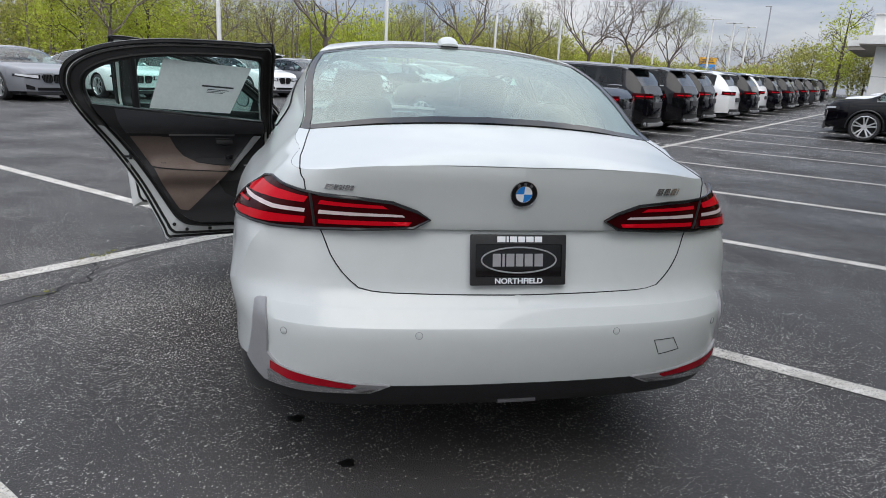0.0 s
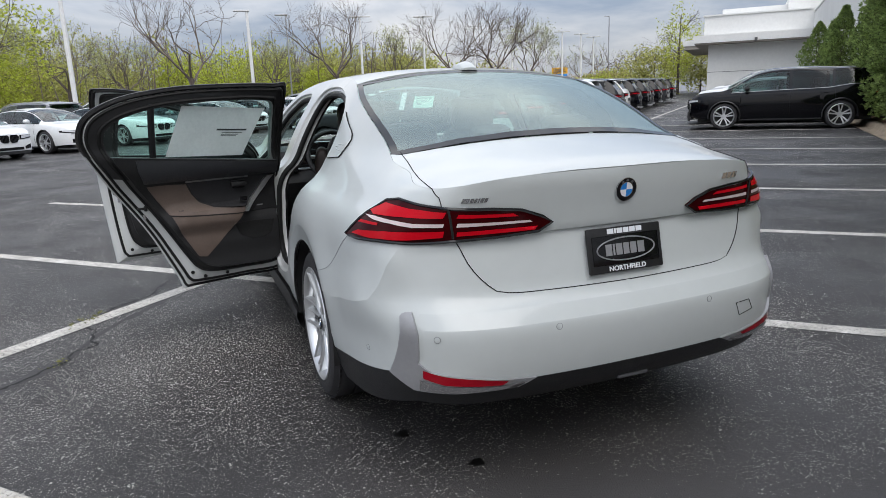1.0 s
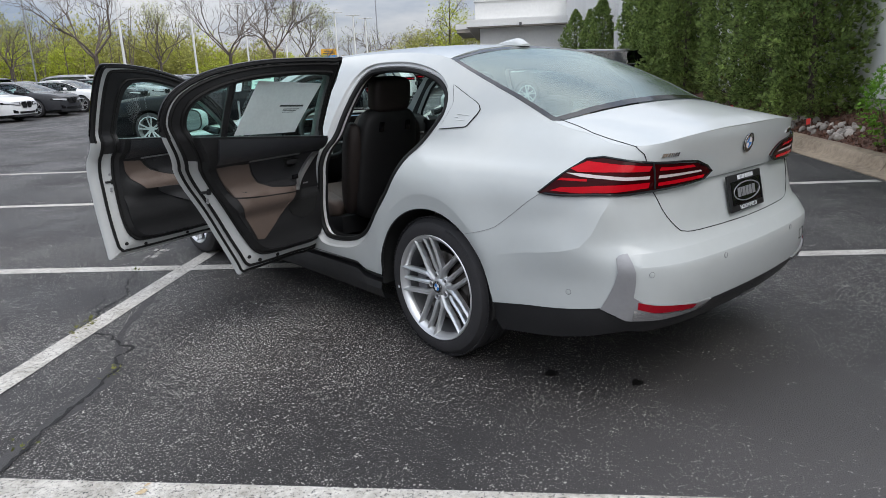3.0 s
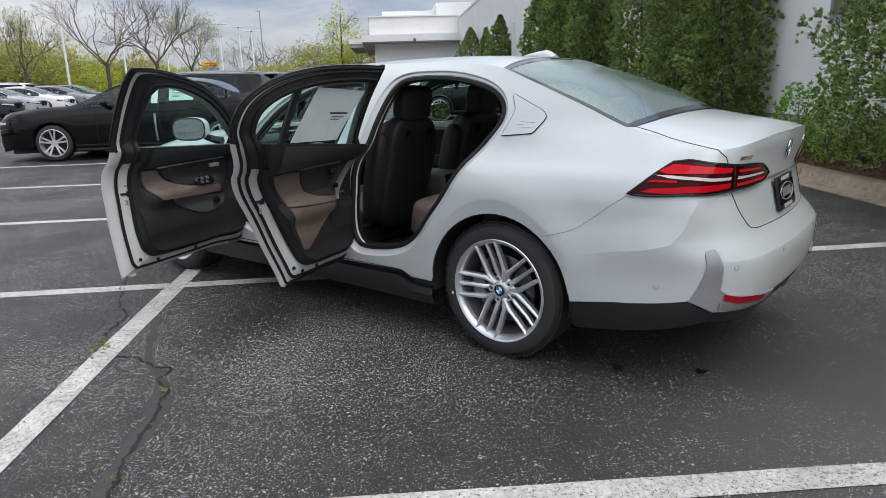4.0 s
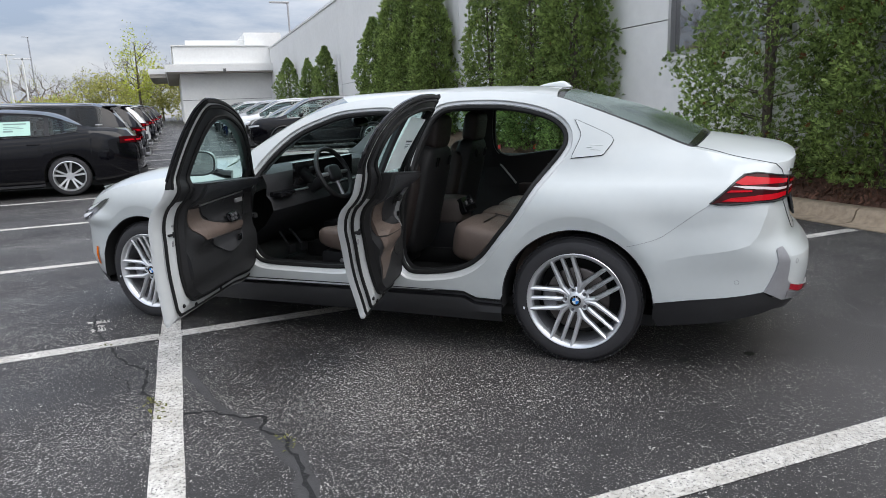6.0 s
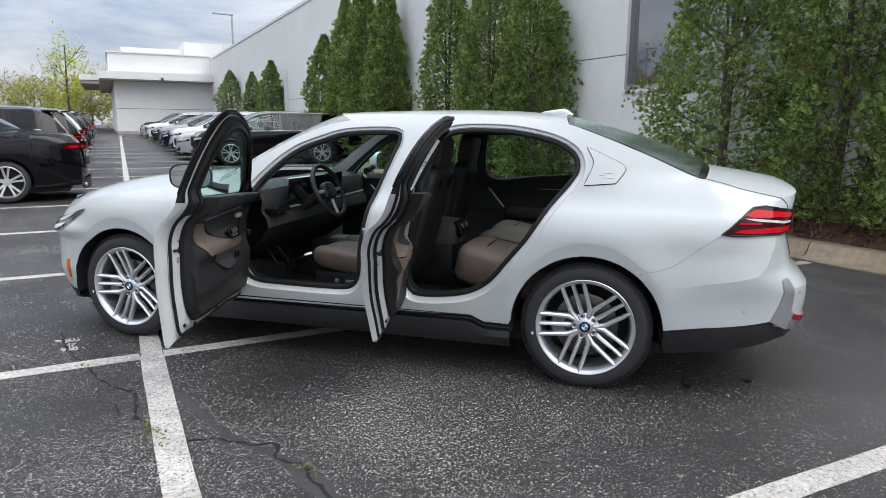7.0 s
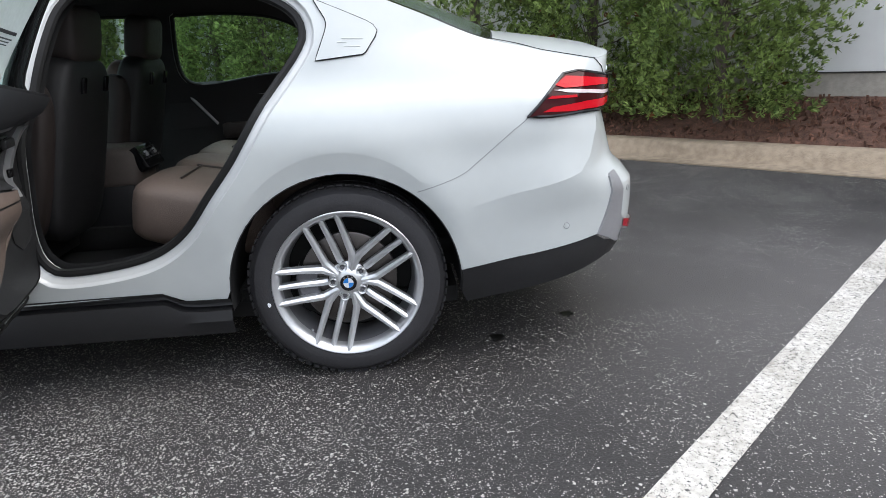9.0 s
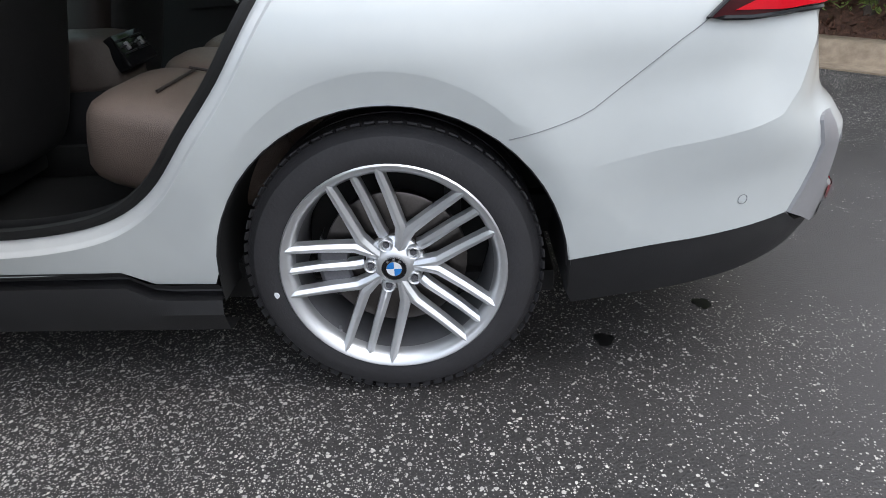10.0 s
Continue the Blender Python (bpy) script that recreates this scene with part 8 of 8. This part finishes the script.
# ---------------------------------------------------------------- open doors, built shut and swung out
def pairs(ctrl, n=7):
    """Even samples on each piece of a closed loop, so that two loops stay matched."""
    p = [np.array(q, float) for q in ctrl]
    k = len(p)
    out = []
    for i in range(k):
        a, b, c, d = p[i - 1], p[i], p[(i + 1) % k], p[(i + 2) % k]
        for t in np.linspace(0, 1, n, endpoint=False):
            out.append(0.5 * (2 * b + (c - a) * t + (2 * a - 5 * b + 4 * c - d) * t * t + (3 * b - a - 3 * c + d) * t**3))
    return out


def open_door(name, label, hinge, swing, outer, inner, belt, trim_depth, features, latch, lip):
    door = new(name)
    door.parent = car
    door["label"] = label
    hx, hy = hinge
    door.matrix_basis = Matrix.Translation((hx, hy, 0)) @ Matrix.Rotation(radians(-swing), 4, "Z") @ Matrix.Translation((-hx, -hy, 0))
    O, I = pairs(outer), pairs(inner)
    n = len(O)
    up = lambda q: step(-0.03, 0.05, q[1] - belt(q[0]))
    at = lambda i, f: O[i] + (I[i] - O[i]) * f

    def pt(i, f, d):
        q = at(i, f)
        return inward(q[0], q[1], d * (1 - 0.45 * up(q)))

    def ring(fs, keep=None):
        bm = bmesh.new()
        vs = [[bm.verts.new(pt(i, f, d)) for f, d in fs] for i in range(n)]
        for i in range(n):
            j = (i + 1) % n
            if keep is None or keep(at(i, fs[-1][0])):
                for k in range(len(fs) - 1):
                    bm.faces.new((vs[i][k], vs[i][k + 1], vs[j][k + 1], vs[j][k]))
        for v in [v for v in bm.verts if not v.link_faces]:
            bm.verts.remove(v)
        bmesh.ops.recalc_face_normals(bm, faces=bm.faces)
        return bm

    # outer skin below the belt, black sash above it
    bm = bmesh.new()
    sheet(bm, O, ([tuple(q) for q in I if q[1] > belt(q[0]) - 0.005],), 0.06)
    part("outer_skin", bm, PAINT, door, "white outer door skin", sharp=60)
    above = lambda q: q[1] >= belt(q[0]) - 0.02
    part("door_shell", ring([(0.0, 0.0), (0.01, 0.018), (0.12, 0.030), (0.30, 0.045)], lambda q: not above(q)), JAMB, door, "white painted door edge", sharp=50)
    part("frame_shell", ring([(0.0, 0.0), (0.01, 0.018), (0.10, 0.030), (lip, 0.036)], above), TRIM, door, "black window frame lip", sharp=50)
    part("frame_channel", ring([(lip, 0.036), (0.31, 0.045)], above), JAMB, door, "painted channel of the window frame", sharp=50)
    bm = bmesh.new()
    tube(bm, [pt(i, 0.13, 0.033) for i in range(n) if lip > 0.2 or above(O[i])], 0.0075, 6, lip > 0.2)
    part("door_seal", bm, RUBBER, door, "thin outer rubber seal")
    part("door_shell_inner", ring([(0.30, 0.047), (0.42, 0.062), (0.78, 0.078)], lambda q: q[1] < min(0.985, belt(q[0]) - 0.06)), JAMB, door, "white painted inner door shell", sharp=50)
    part("frame_trim", ring([(0.30, 0.047), (0.42, 0.064), (0.80, 0.082), (1.0, 0.095)], lambda q: q[1] >= min(0.985, belt(q[0]) - 0.06)), TRIM, door, "black window frame trim", sharp=40)
    part("trim_border", ring([(0.78, 0.080), (0.90, 0.100), (1.0, 0.118)], lambda q: q[1] < min(0.985, belt(q[0]) - 0.06)), TRIM, door, "black trim border", sharp=50)
    for f, d, r in ((0.36, 0.056, 0.009), (0.82, 0.088, 0.009)):
        bm = bmesh.new()
        tube(bm, [pt(i, f, d) for i in range(n)], r, 7, True)
        part("door_seal", bm, RUBBER, door, "black rubber door seal")
    # frame's outer cover strip
    bm = bmesh.new()
    top = [i for i in range(n) if O[i][1] > belt(O[i][0]) + 0.02]
    tube(bm, [pt(i, 0.03, 0.004) for i in top], 0.008, 6)
    part("frame_cover", bm, GLOSSBLACK, door, "gloss black window surround")
    # glass
    gl = [q for q in I if q[1] > belt(q[0]) - 0.03]
    bm = bmesh.new()
    sheet(bm, gl, (), 0.08, place=lambda y, z: inward(y, z, 0.03))
    pane = part("window_glass", bm, GLASS, door, "green tinted door glass")
    pane.visible_shadow = False
    # inner trim
    tl = [q for q in I if q[1] < belt(q[0]) + 0.012]
    bm = bmesh.new()
    sheet(bm, tl, (), 0.03, place=lambda y, z: inward(y, z, 0.118 + trim_depth(y, z)))
    rim0 = [tuple(q) for q in tl]
    grid(bm, [[inward(*q, 0.118 + trim_depth(*q)) for q in rim0 + rim0[:1]], [inward(*q, 0.05) for q in rim0 + rim0[:1]]])
    part("trim_panel", bm, SOFT_BK, door, "black soft door trim", sharp=60)
    for nm, material, pts, lift, lb in features:
        loop = curve_pts(pts, 0.02, True) if nm == "pull_cup" else poly_line(pts + [pts[0]], 0.02)[:-1]
        bm = bmesh.new()
        sheet(bm, loop, (), 0.025, place=lambda y, z: inward(y, z, 0.118 + trim_depth(y, z) + lift))
        lp = [tuple(q) for q in loop]
        grid(bm, [[inward(*q, 0.118 + trim_depth(*q) + lift) for q in lp + lp[:1]], [inward(*q, 0.116 + trim_depth(*q)) for q in lp + lp[:1]]])
        part(nm, bm, material, door, lb, sharp=45)
    # latch on the rear edge
    ly, lz = latch
    bm = bmesh.new()
    box(bm, -0.010, 0.010, -0.024, 0.020, -0.006, 0.006, 0.003, Matrix.Translation(inward(ly, lz, 0.070)))
    box(bm, -0.010, 0.012, 0.006, 0.022, -0.016, 0.014, 0.004, Matrix.Translation(inward(ly, lz, 0.071)))
    part("latch", bm, TRIM, door, "black door latch")
    for dz in (0.045, -0.04, -0.055):
        bm = bmesh.new()
        lathe(bm, [(0.0003, 0.006), (0.006, 0.006), (0.008, 0)], 10, Matrix.Translation(inward(ly + 0.004, lz + dz, 0.072)) @ pose(0, 0, 0, 0, 90, 0))
        part("screw", bm, SATIN, door)
    # rubber plugs low on the closing edge
    corner = min(range(n), key=lambda i: O[i][0] + O[i][1] * 1.5)
    for di, f in ((-5, 0.52), (-9, 0.56), (3, 0.56)):
        p = pt((corner + di) % n, f, 0.068)
        bm = bmesh.new()
        lathe(bm, [(0.0003, 0.006), (0.0085, 0.005), (0.0105, 0.0), (0.0105, -0.006)], 14, Matrix.Translation(p + Vector((0.002, 0, 0))) @ pose(0, 0, 0, 0, 90, 0))
        part("rubber_plug", bm, RUBBER, door)
    return door


# rear door
rear_belt = lambda y: 1.045 + 0.085 * (1.05 - y) / 0.9
RO = [(1.10, 0.372), (0.85, 0.360), (0.555, 0.352), (0.508, 0.350), (0.486, 0.415), (0.38, 0.655), (0.28, 0.825), (0.15, 1.02), (0.075, 1.15), (0.055, 1.24), (0.10, 1.335), (0.25, 1.41), (0.5, 1.452), (0.8, 1.462), (1.0, 1.460), (1.075, 1.452), (1.09, 1.30), (1.10, 1.05), (1.115, 0.8), (1.115, 0.55)]
RI = [(1.045, 0.47), (0.85, 0.455), (0.68, 0.465), (0.60, 0.505), (0.545, 0.575), (0.46, 0.715), (0.37, 0.86), (0.27, 1.0), (0.195, 1.11), (0.165, 1.215), (0.205, 1.285), (0.33, 1.338), (0.52, 1.370), (0.78, 1.382), (0.95, 1.377), (1.005, 1.355), (1.015, 1.25), (1.03, 1.05), (1.05, 0.8), (1.055, 0.6)]


def rear_depth(y, z):
    arm = 0.055 * step(0.40, 0.52, y) * step(0.93, 0.80, y) * step(0.66, 0.76, z) * step(0.835, 0.79, z)
    return arm + 0.022 * step(0.95, 1.0, z) + 0.02 * step(0.50, 0.62, z) * step(0.78, 0.70, z) - 0.004


rear_features = [
    ("door_pad", PAD_BK, [(0.300, 1.045), (0.29, 1.105), (0.60, 1.078), (1.03, 1.04), (1.045, 0.975), (0.70, 0.972), (0.335, 0.972)], 0.010, "slate leather upper pad"),
    ("brown_panel", LEATHER_BR, [(0.350, 0.955), (0.450, 0.957), (0.548, 0.950), (0.578, 0.890), (0.616, 0.842), (0.690, 0.808), (0.78, 0.797), (0.862, 0.790), (0.850, 0.764), (0.62, 0.776), (0.452, 0.792)], 0.006, "mocha leather upper panel"),
    ("brown_panel", LEATHER_BR, [(0.462, 0.782), (0.60, 0.770), (0.845, 0.757), (0.79, 0.695), (0.70, 0.602), (0.630, 0.532), (0.585, 0.540), (0.55, 0.60), (0.50, 0.69)], 0.004, "mocha leather lower panel"),
    ("handle_bezel", DASH_BK, [(0.560, 0.952), (0.70, 0.956), (0.985, 0.956), (0.925, 0.870), (0.875, 0.797), (0.78, 0.803), (0.695, 0.814), (0.625, 0.846), (0.587, 0.893)], 0.005, "dark handle bezel"),
    ("speaker_grille", TRIM, [(1.028, 0.955), (1.046, 0.955), (1.05, 0.765), (0.880, 0.762), (0.95, 0.850)], 0.006, "black speaker grille"),
    ("door_pocket", CARPET, [(0.792, 0.702), (0.90, 0.704), (1.030, 0.698), (1.012, 0.625), (0.97, 0.600), (0.896, 0.596), (0.83, 0.632)], 0.003, "dark door pocket"),
    ("trim_strip", SATIN, [(0.545, 0.968), (0.70, 0.970), (0.885, 0.970), (0.885, 0.960), (0.70, 0.960), (0.545, 0.959)], 0.008, "metal trim strip"),
    ("grab_blade", RIM, [(0.992, 0.962), (1.030, 0.962), (0.985, 0.895), (0.876, 0.764), (0.852, 0.768), (0.925, 0.862)], 0.022, "slanting bright metal pull blade"),
    ("brand_bar", SATIN, [(0.940, 0.792), (0.975, 0.793), (0.975, 0.787), (0.940, 0.786)], 0.009, ""),
]
rear_door = open_door("rear_door", "open rear door with mocha and black trim", (-0.885, 1.10), 76.0, RO, RI, rear_belt, rear_depth, rear_features, (0.335, 0.835), 0.24)
bm = bmesh.new()
box(bm, -0.045, 0.045, -0.012, 0.006, -0.013, 0.013, 0.006, Matrix.Translation(inward(0.83, 0.928, 0.143)) @ pose(0, 0, 0, 0, 0, 90))
tube(bm, [inward(y, z, 0.126) for y, z in ((0.785, 0.945), (0.862, 0.947), (0.872, 0.905), (0.835, 0.897), (0.800, 0.905))], 0.005, 6, True)
part("door_handle", bm, TRIM, rear_door, "dark inner door handle in its cup")
bm = bmesh.new()
box(bm, -0.02, 0.02, -0.006, 0.004, -0.012, 0.012, 0.003, Matrix.Translation(inward(0.855, 0.84, 0.150)) @ pose(0, 0, 0, 0, 0, 90))
part("window_switch", bm, GLOSSBLACK, rear_door)
bm = bmesh.new()
tube(bm, [inward(0.395 - 0.012 * t, 1.12 + 0.255 * t, 0.035) for t in np.linspace(-0.1, 1.02, 8)], 0.018, 6)
part("window_divider", bm, TRIM, rear_door, "black upright window bar")
# paper sheet behind the glass, its print as bars
sheet_pts = [(0.455, 1.105), (0.865, 1.085), (0.965, 1.335), (0.53, 1.362)]


def on_paper(u, v, d=0.0):
    a, b, c, e = [np.array(q) for q in sheet_pts]
    q = (a * (1 - u) + b * u) * (1 - v) + (e * (1 - u) + c * u) * v
    return inward(q[0], q[1], 0.040 + d + 0.004 * math.sin(5 * u + 3 * v))


bm = bmesh.new()
grid(bm, [[on_paper(u, v) for u in np.linspace(0, 1, 13)] for v in np.linspace(0, 1, 9)])
bmesh.ops.solidify(bm, geom=bm.faces[:], thickness=0.0006)
part("paper_sheet", bm, PAPER, rear_door, "white paper sheet fixed behind the window")
for u0, u1, v0, v1 in ((0.52, 0.90, 0.53, 0.565), (0.60, 0.86, 0.475, 0.49), (0.60, 0.82, 0.445, 0.457), (0.60, 0.80, 0.415, 0.427)):
    bm = bmesh.new()
    grid(bm, [[on_paper(u, v, 0.0025) for u in np.linspace(u0, u1, 7)] for v in (v0, v1)])
    part("print_bar", bm, INK, rear_door)

# front door
front_belt = lambda y: 1.02 + 0.05 * (2.05 - y) / 0.85
FO = [(2.17, 0.372), (1.8, 0.362), (1.20, 0.354), (1.142, 0.351), (1.134, 0.42), (1.112, 0.70), (1.095, 0.90), (1.083, 1.04), (1.072, 1.10), (1.065, 1.25), (1.058, 1.40), (1.0565, 1.462), (1.0575, 1.476), (1.075, 1.479), (1.20, 1.474), (1.42, 1.442), (1.64, 1.378), (1.83, 1.285), (2.00, 1.165), (2.14, 1.04), (2.18, 0.95), (2.19, 0.75)]
FI = [(2.09, 0.47), (1.8, 0.455), (1.4, 0.46), (1.30, 0.50), (1.255, 0.58), (1.232, 0.75), (1.222, 0.92), (1.205, 1.04), (1.200, 1.12), (1.205, 1.24), (1.215, 1.315), (1.226, 1.345), (1.242, 1.362), (1.27, 1.378), (1.38, 1.378), (1.52, 1.345), (1.66, 1.295), (1.80, 1.218), (1.93, 1.12), (2.02, 1.035), (2.085, 0.93), (2.11, 0.75)]


def front_depth(y, z):
    arm = 0.060 * step(1.24, 1.36, y) * step(1.95, 1.80, y) * step(0.68, 0.77, z) * step(0.86, 0.80, z)
    low = 0.025 * step(0.50, 0.60, z) * step(0.74, 0.66, z)
    return arm + low + 0.022 * step(0.96, 1.0, z) - 0.004


front_features = [
    ("door_pad", PAD_BK, [(1.245, 1.02), (1.24, 1.062), (1.60, 1.045), (1.95, 1.022), (2.03, 1.00), (2.07, 0.968), (1.70, 0.962), (1.255, 0.950)], 0.010, "slate leather upper pad"),
    ("brown_panel", LEATHER_BR, [(1.250, 0.938), (1.355, 0.930), (1.388, 0.893), (1.425, 0.864), (1.50, 0.832), (1.578, 0.812), (1.70, 0.803), (1.816, 0.790), (1.835, 0.742), (1.60, 0.750), (1.352, 0.762), (1.288, 0.826), (1.262, 0.880)], 0.006, "mocha leather arm rest panel"),
    ("handle_bezel", DASH_BK, [(1.372, 0.932), (1.60, 0.936), (1.926, 0.938), (1.90, 0.90), (1.846, 0.855), (1.75, 0.828), (1.65, 0.812), (1.56, 0.822), (1.487, 0.846), (1.42, 0.885)], 0.005, "dark switch panel"),
    ("trim_strip", SATIN, [(1.36, 0.948), (1.60, 0.952), (1.90, 0.956), (1.90, 0.946), (1.60, 0.943), (1.36, 0.938)], 0.008, "dark metal trim strip"),
    ("pull_cup", CUP_GREY, [(1.43, 0.750), (1.64, 0.745), (1.87, 0.722), (1.885, 0.69), (1.855, 0.655), (1.738, 0.628), (1.63, 0.645)], 0.012, "grey grab cup"),
    ("speaker_grille", TRIM, [(1.95, 0.935), (2.07, 0.925), (2.08, 0.80), (1.96, 0.80)], 0.006, "black speaker grille"),
]
front_door = open_door("front_door", "open front door with mirror, mocha and black trim", (-0.885, 2.15), 74.5, FO, FI, front_belt, front_depth, front_features, (1.185, 0.822), 0.10)
bm = bmesh.new()
pillow(bm, 0.075, 0.030, 0.006, Matrix.Translation(inward(1.69, 0.832, 0.176)) @ pose(0, 0, 0, 0, 62, 0) @ pose(0, 0, 0, 0, 0, 90), 0.5)
part("switch_island", bm, GLOSSBLACK, front_door, "gloss black island of window switches")
for k in range(4):
    bm = bmesh.new()
    box(bm, -0.010, 0.010, -0.014, 0.014, -0.004, 0.008, 0.003, Matrix.Translation(inward(1.655 + 0.042 * (k % 2), 0.822 + 0.022 * (k // 2), 0.184)) @ pose(0, 0, 0, 0, 62, 0))
    part("window_switch", bm, CUP_GREY, front_door)
bm = bmesh.new()
box(bm, -0.04, 0.04, -0.012, 0.006, -0.012, 0.012, 0.006, Matrix.Translation(inward(1.78, 0.915, 0.155)) @ pose(0, 0, 0, 0, 0, 90))
part("door_handle", bm, SATIN, front_door, "metal inner door handle")
bm = bmesh.new()
box(bm, -0.025, 0.025, -0.004, 0.004, -0.018, 0.018, 0.004, Matrix.Translation(inward(1.80, 0.69, 0.162)) @ pose(0, 0, 0, 0, 0, 90))
part("boot_switch", bm, GLOSSBLACK, front_door)
bm = bmesh.new()
sheet(bm, [(1.93, 1.03), (2.06, 1.03), (2.03, 1.06), (1.95, 1.125)], (), 0.1, place=lambda y, z: inward(y, z, 0.05))
part("mirror_triangle", bm, TRIM, front_door)
# door mirrors, on the open door and on the closed far one
for holder, flipm in ((front_door, lambda b: b), (car, mirrored)):
    mm = pose(-1.075, 1.985, 1.120, 0, 0, 12)
    bm = bmesh.new()
    rows = []
    for y, k in ((-0.055, 0.90), (-0.045, 1.0), (0.0, 1.0), (0.035, 0.86), (0.062, 0.58), (0.072, 0.2)):
        rows.append([mm @ Vector((0.118 * k * math.copysign(abs(math.cos(t)) ** 0.6, math.cos(t)), y, 0.074 * k * math.copysign(abs(math.sin(t)) ** 0.7, math.sin(t)))) for t in np.linspace(0, 2 * math.pi, 28, endpoint=False)])
    g = grid(bm, rows, close=True)
    bm.faces.new(g[-1])
    part("mirror_cap", flipm(bm), PAINT, holder, "white door mirror cap")
    bm = bmesh.new()
    rows = [[mm @ Vector((k * 0.110 * math.copysign(abs(math.cos(t)) ** 0.6, math.cos(t)), -0.054, k * 0.067 * math.copysign(abs(math.sin(t)) ** 0.7, math.sin(t)))) for t in np.linspace(0, 2 * math.pi, 28, endpoint=False)] for k in (1.0, 0.05)]
    grid(bm, rows, close=True)
    part("mirror_glass", flipm(bm), MIRROR, holder, "door mirror glass")
    bm = bmesh.new()
    tube(bm, [mm @ Vector((0.114 * math.copysign(abs(math.cos(t)) ** 0.6, math.cos(t)), -0.053, 0.070 * math.copysign(abs(math.sin(t)) ** 0.7, math.sin(t)))) for t in np.linspace(0, 2 * math.pi, 28, endpoint=False)], 0.006, 5, True)
    part("mirror_rim", flipm(bm), TRIM, holder)
    bm = bmesh.new()
    tube(bm, [(-0.88, 2.03, 1.035), (-0.93, 2.02, 1.045), (-1.0, 2.00, 1.07)], [0.03, 0.026, 0.022], 8)
    part("mirror_arm", flipm(bm), GLOSSBLACK, holder)
# door checks and hinges
for hy, z in ((1.10, 0.60), (1.10, 0.92), (2.15, 0.60), (2.15, 0.92)):
    bm = bmesh.new()
    box(bm, -0.895, -0.85, hy - 0.03, hy + 0.02, z - 0.03, z + 0.03, 0.006)
    tube(bm, [(-0.885, hy, z - 0.04), (-0.885, hy, z + 0.04)], 0.012, 8)
    part("door_hinge", bm, JAMB, car)
for hy in (1.10, 2.15):
    bm = bmesh.new()
    tube(bm, [(-0.84, hy - 0.05, 0.76), (-0.93, hy - 0.07, 0.76), (-1.02, hy - 0.085, 0.76)], 0.010, 6)
    box(bm, -0.875, -0.84, hy - 0.075, hy - 0.03, 0.745, 0.775, 0.004)
    part("door_check", bm, TRIM, car, "black door check strap")

# front lamps and marker seen along the wing
for sgn in (1, -1):
    flipm = (lambda b: b) if sgn == 1 else mirrored
    hl = [(3.27, 0.862), (3.40, 0.832), (3.55, 0.80), (3.85, 0.765), (4.1, 0.745), (4.1, 0.69), (3.85, 0.675), (3.60, 0.695), (3.46, 0.722), (3.35, 0.80)]
    bars = [(3.36, 0.838), (3.50, 0.800), (3.60, 0.775), (3.60, 0.755), (3.50, 0.772), (3.40, 0.815)], [(3.46, 0.755), (3.56, 0.738), (3.66, 0.728), (3.66, 0.710), (3.56, 0.716), (3.49, 0.730)]
    bm = bmesh.new()
    sheet(bm, curve_pts(hl, 0.03, True), (), 0.04, lift=0.005)
    lamp = part("headlamp", flipm(bm), LAMP_GREY, car, "headlamp with dark inside and clear bars")
    for q in bars:
        bm = bmesh.new()
        sheet(bm, poly_line(q + [q[0]], 0.03)[:-1], (), 0.03, lift=0.009)
        part("light_bar", flipm(bm), CLEAR_LAMP, lamp)
    bm = bmesh.new()
    sheet(bm, poly_line([(3.448, 0.502), (3.484, 0.502), (3.497, 0.372), (3.461, 0.372), (3.448, 0.502)], 0.018)[:-1], (), 0.02, lift=0.006)
    part("side_marker", flipm(bm), AMBER, car, "amber side marker")
    bm = bmesh.new()
    sheet(bm, poly_line([(3.39, 0.30), (3.60, 0.29), (4.2, 0.30), (S_FRONT, 0.30), (S_FRONT, 0.21), (3.55, 0.215), (3.39, 0.30)], 0.05)[:-1], (), 0.06, lift=0.006)
    part("front_lip", flipm(bm), TRIM, car, "black front lip")
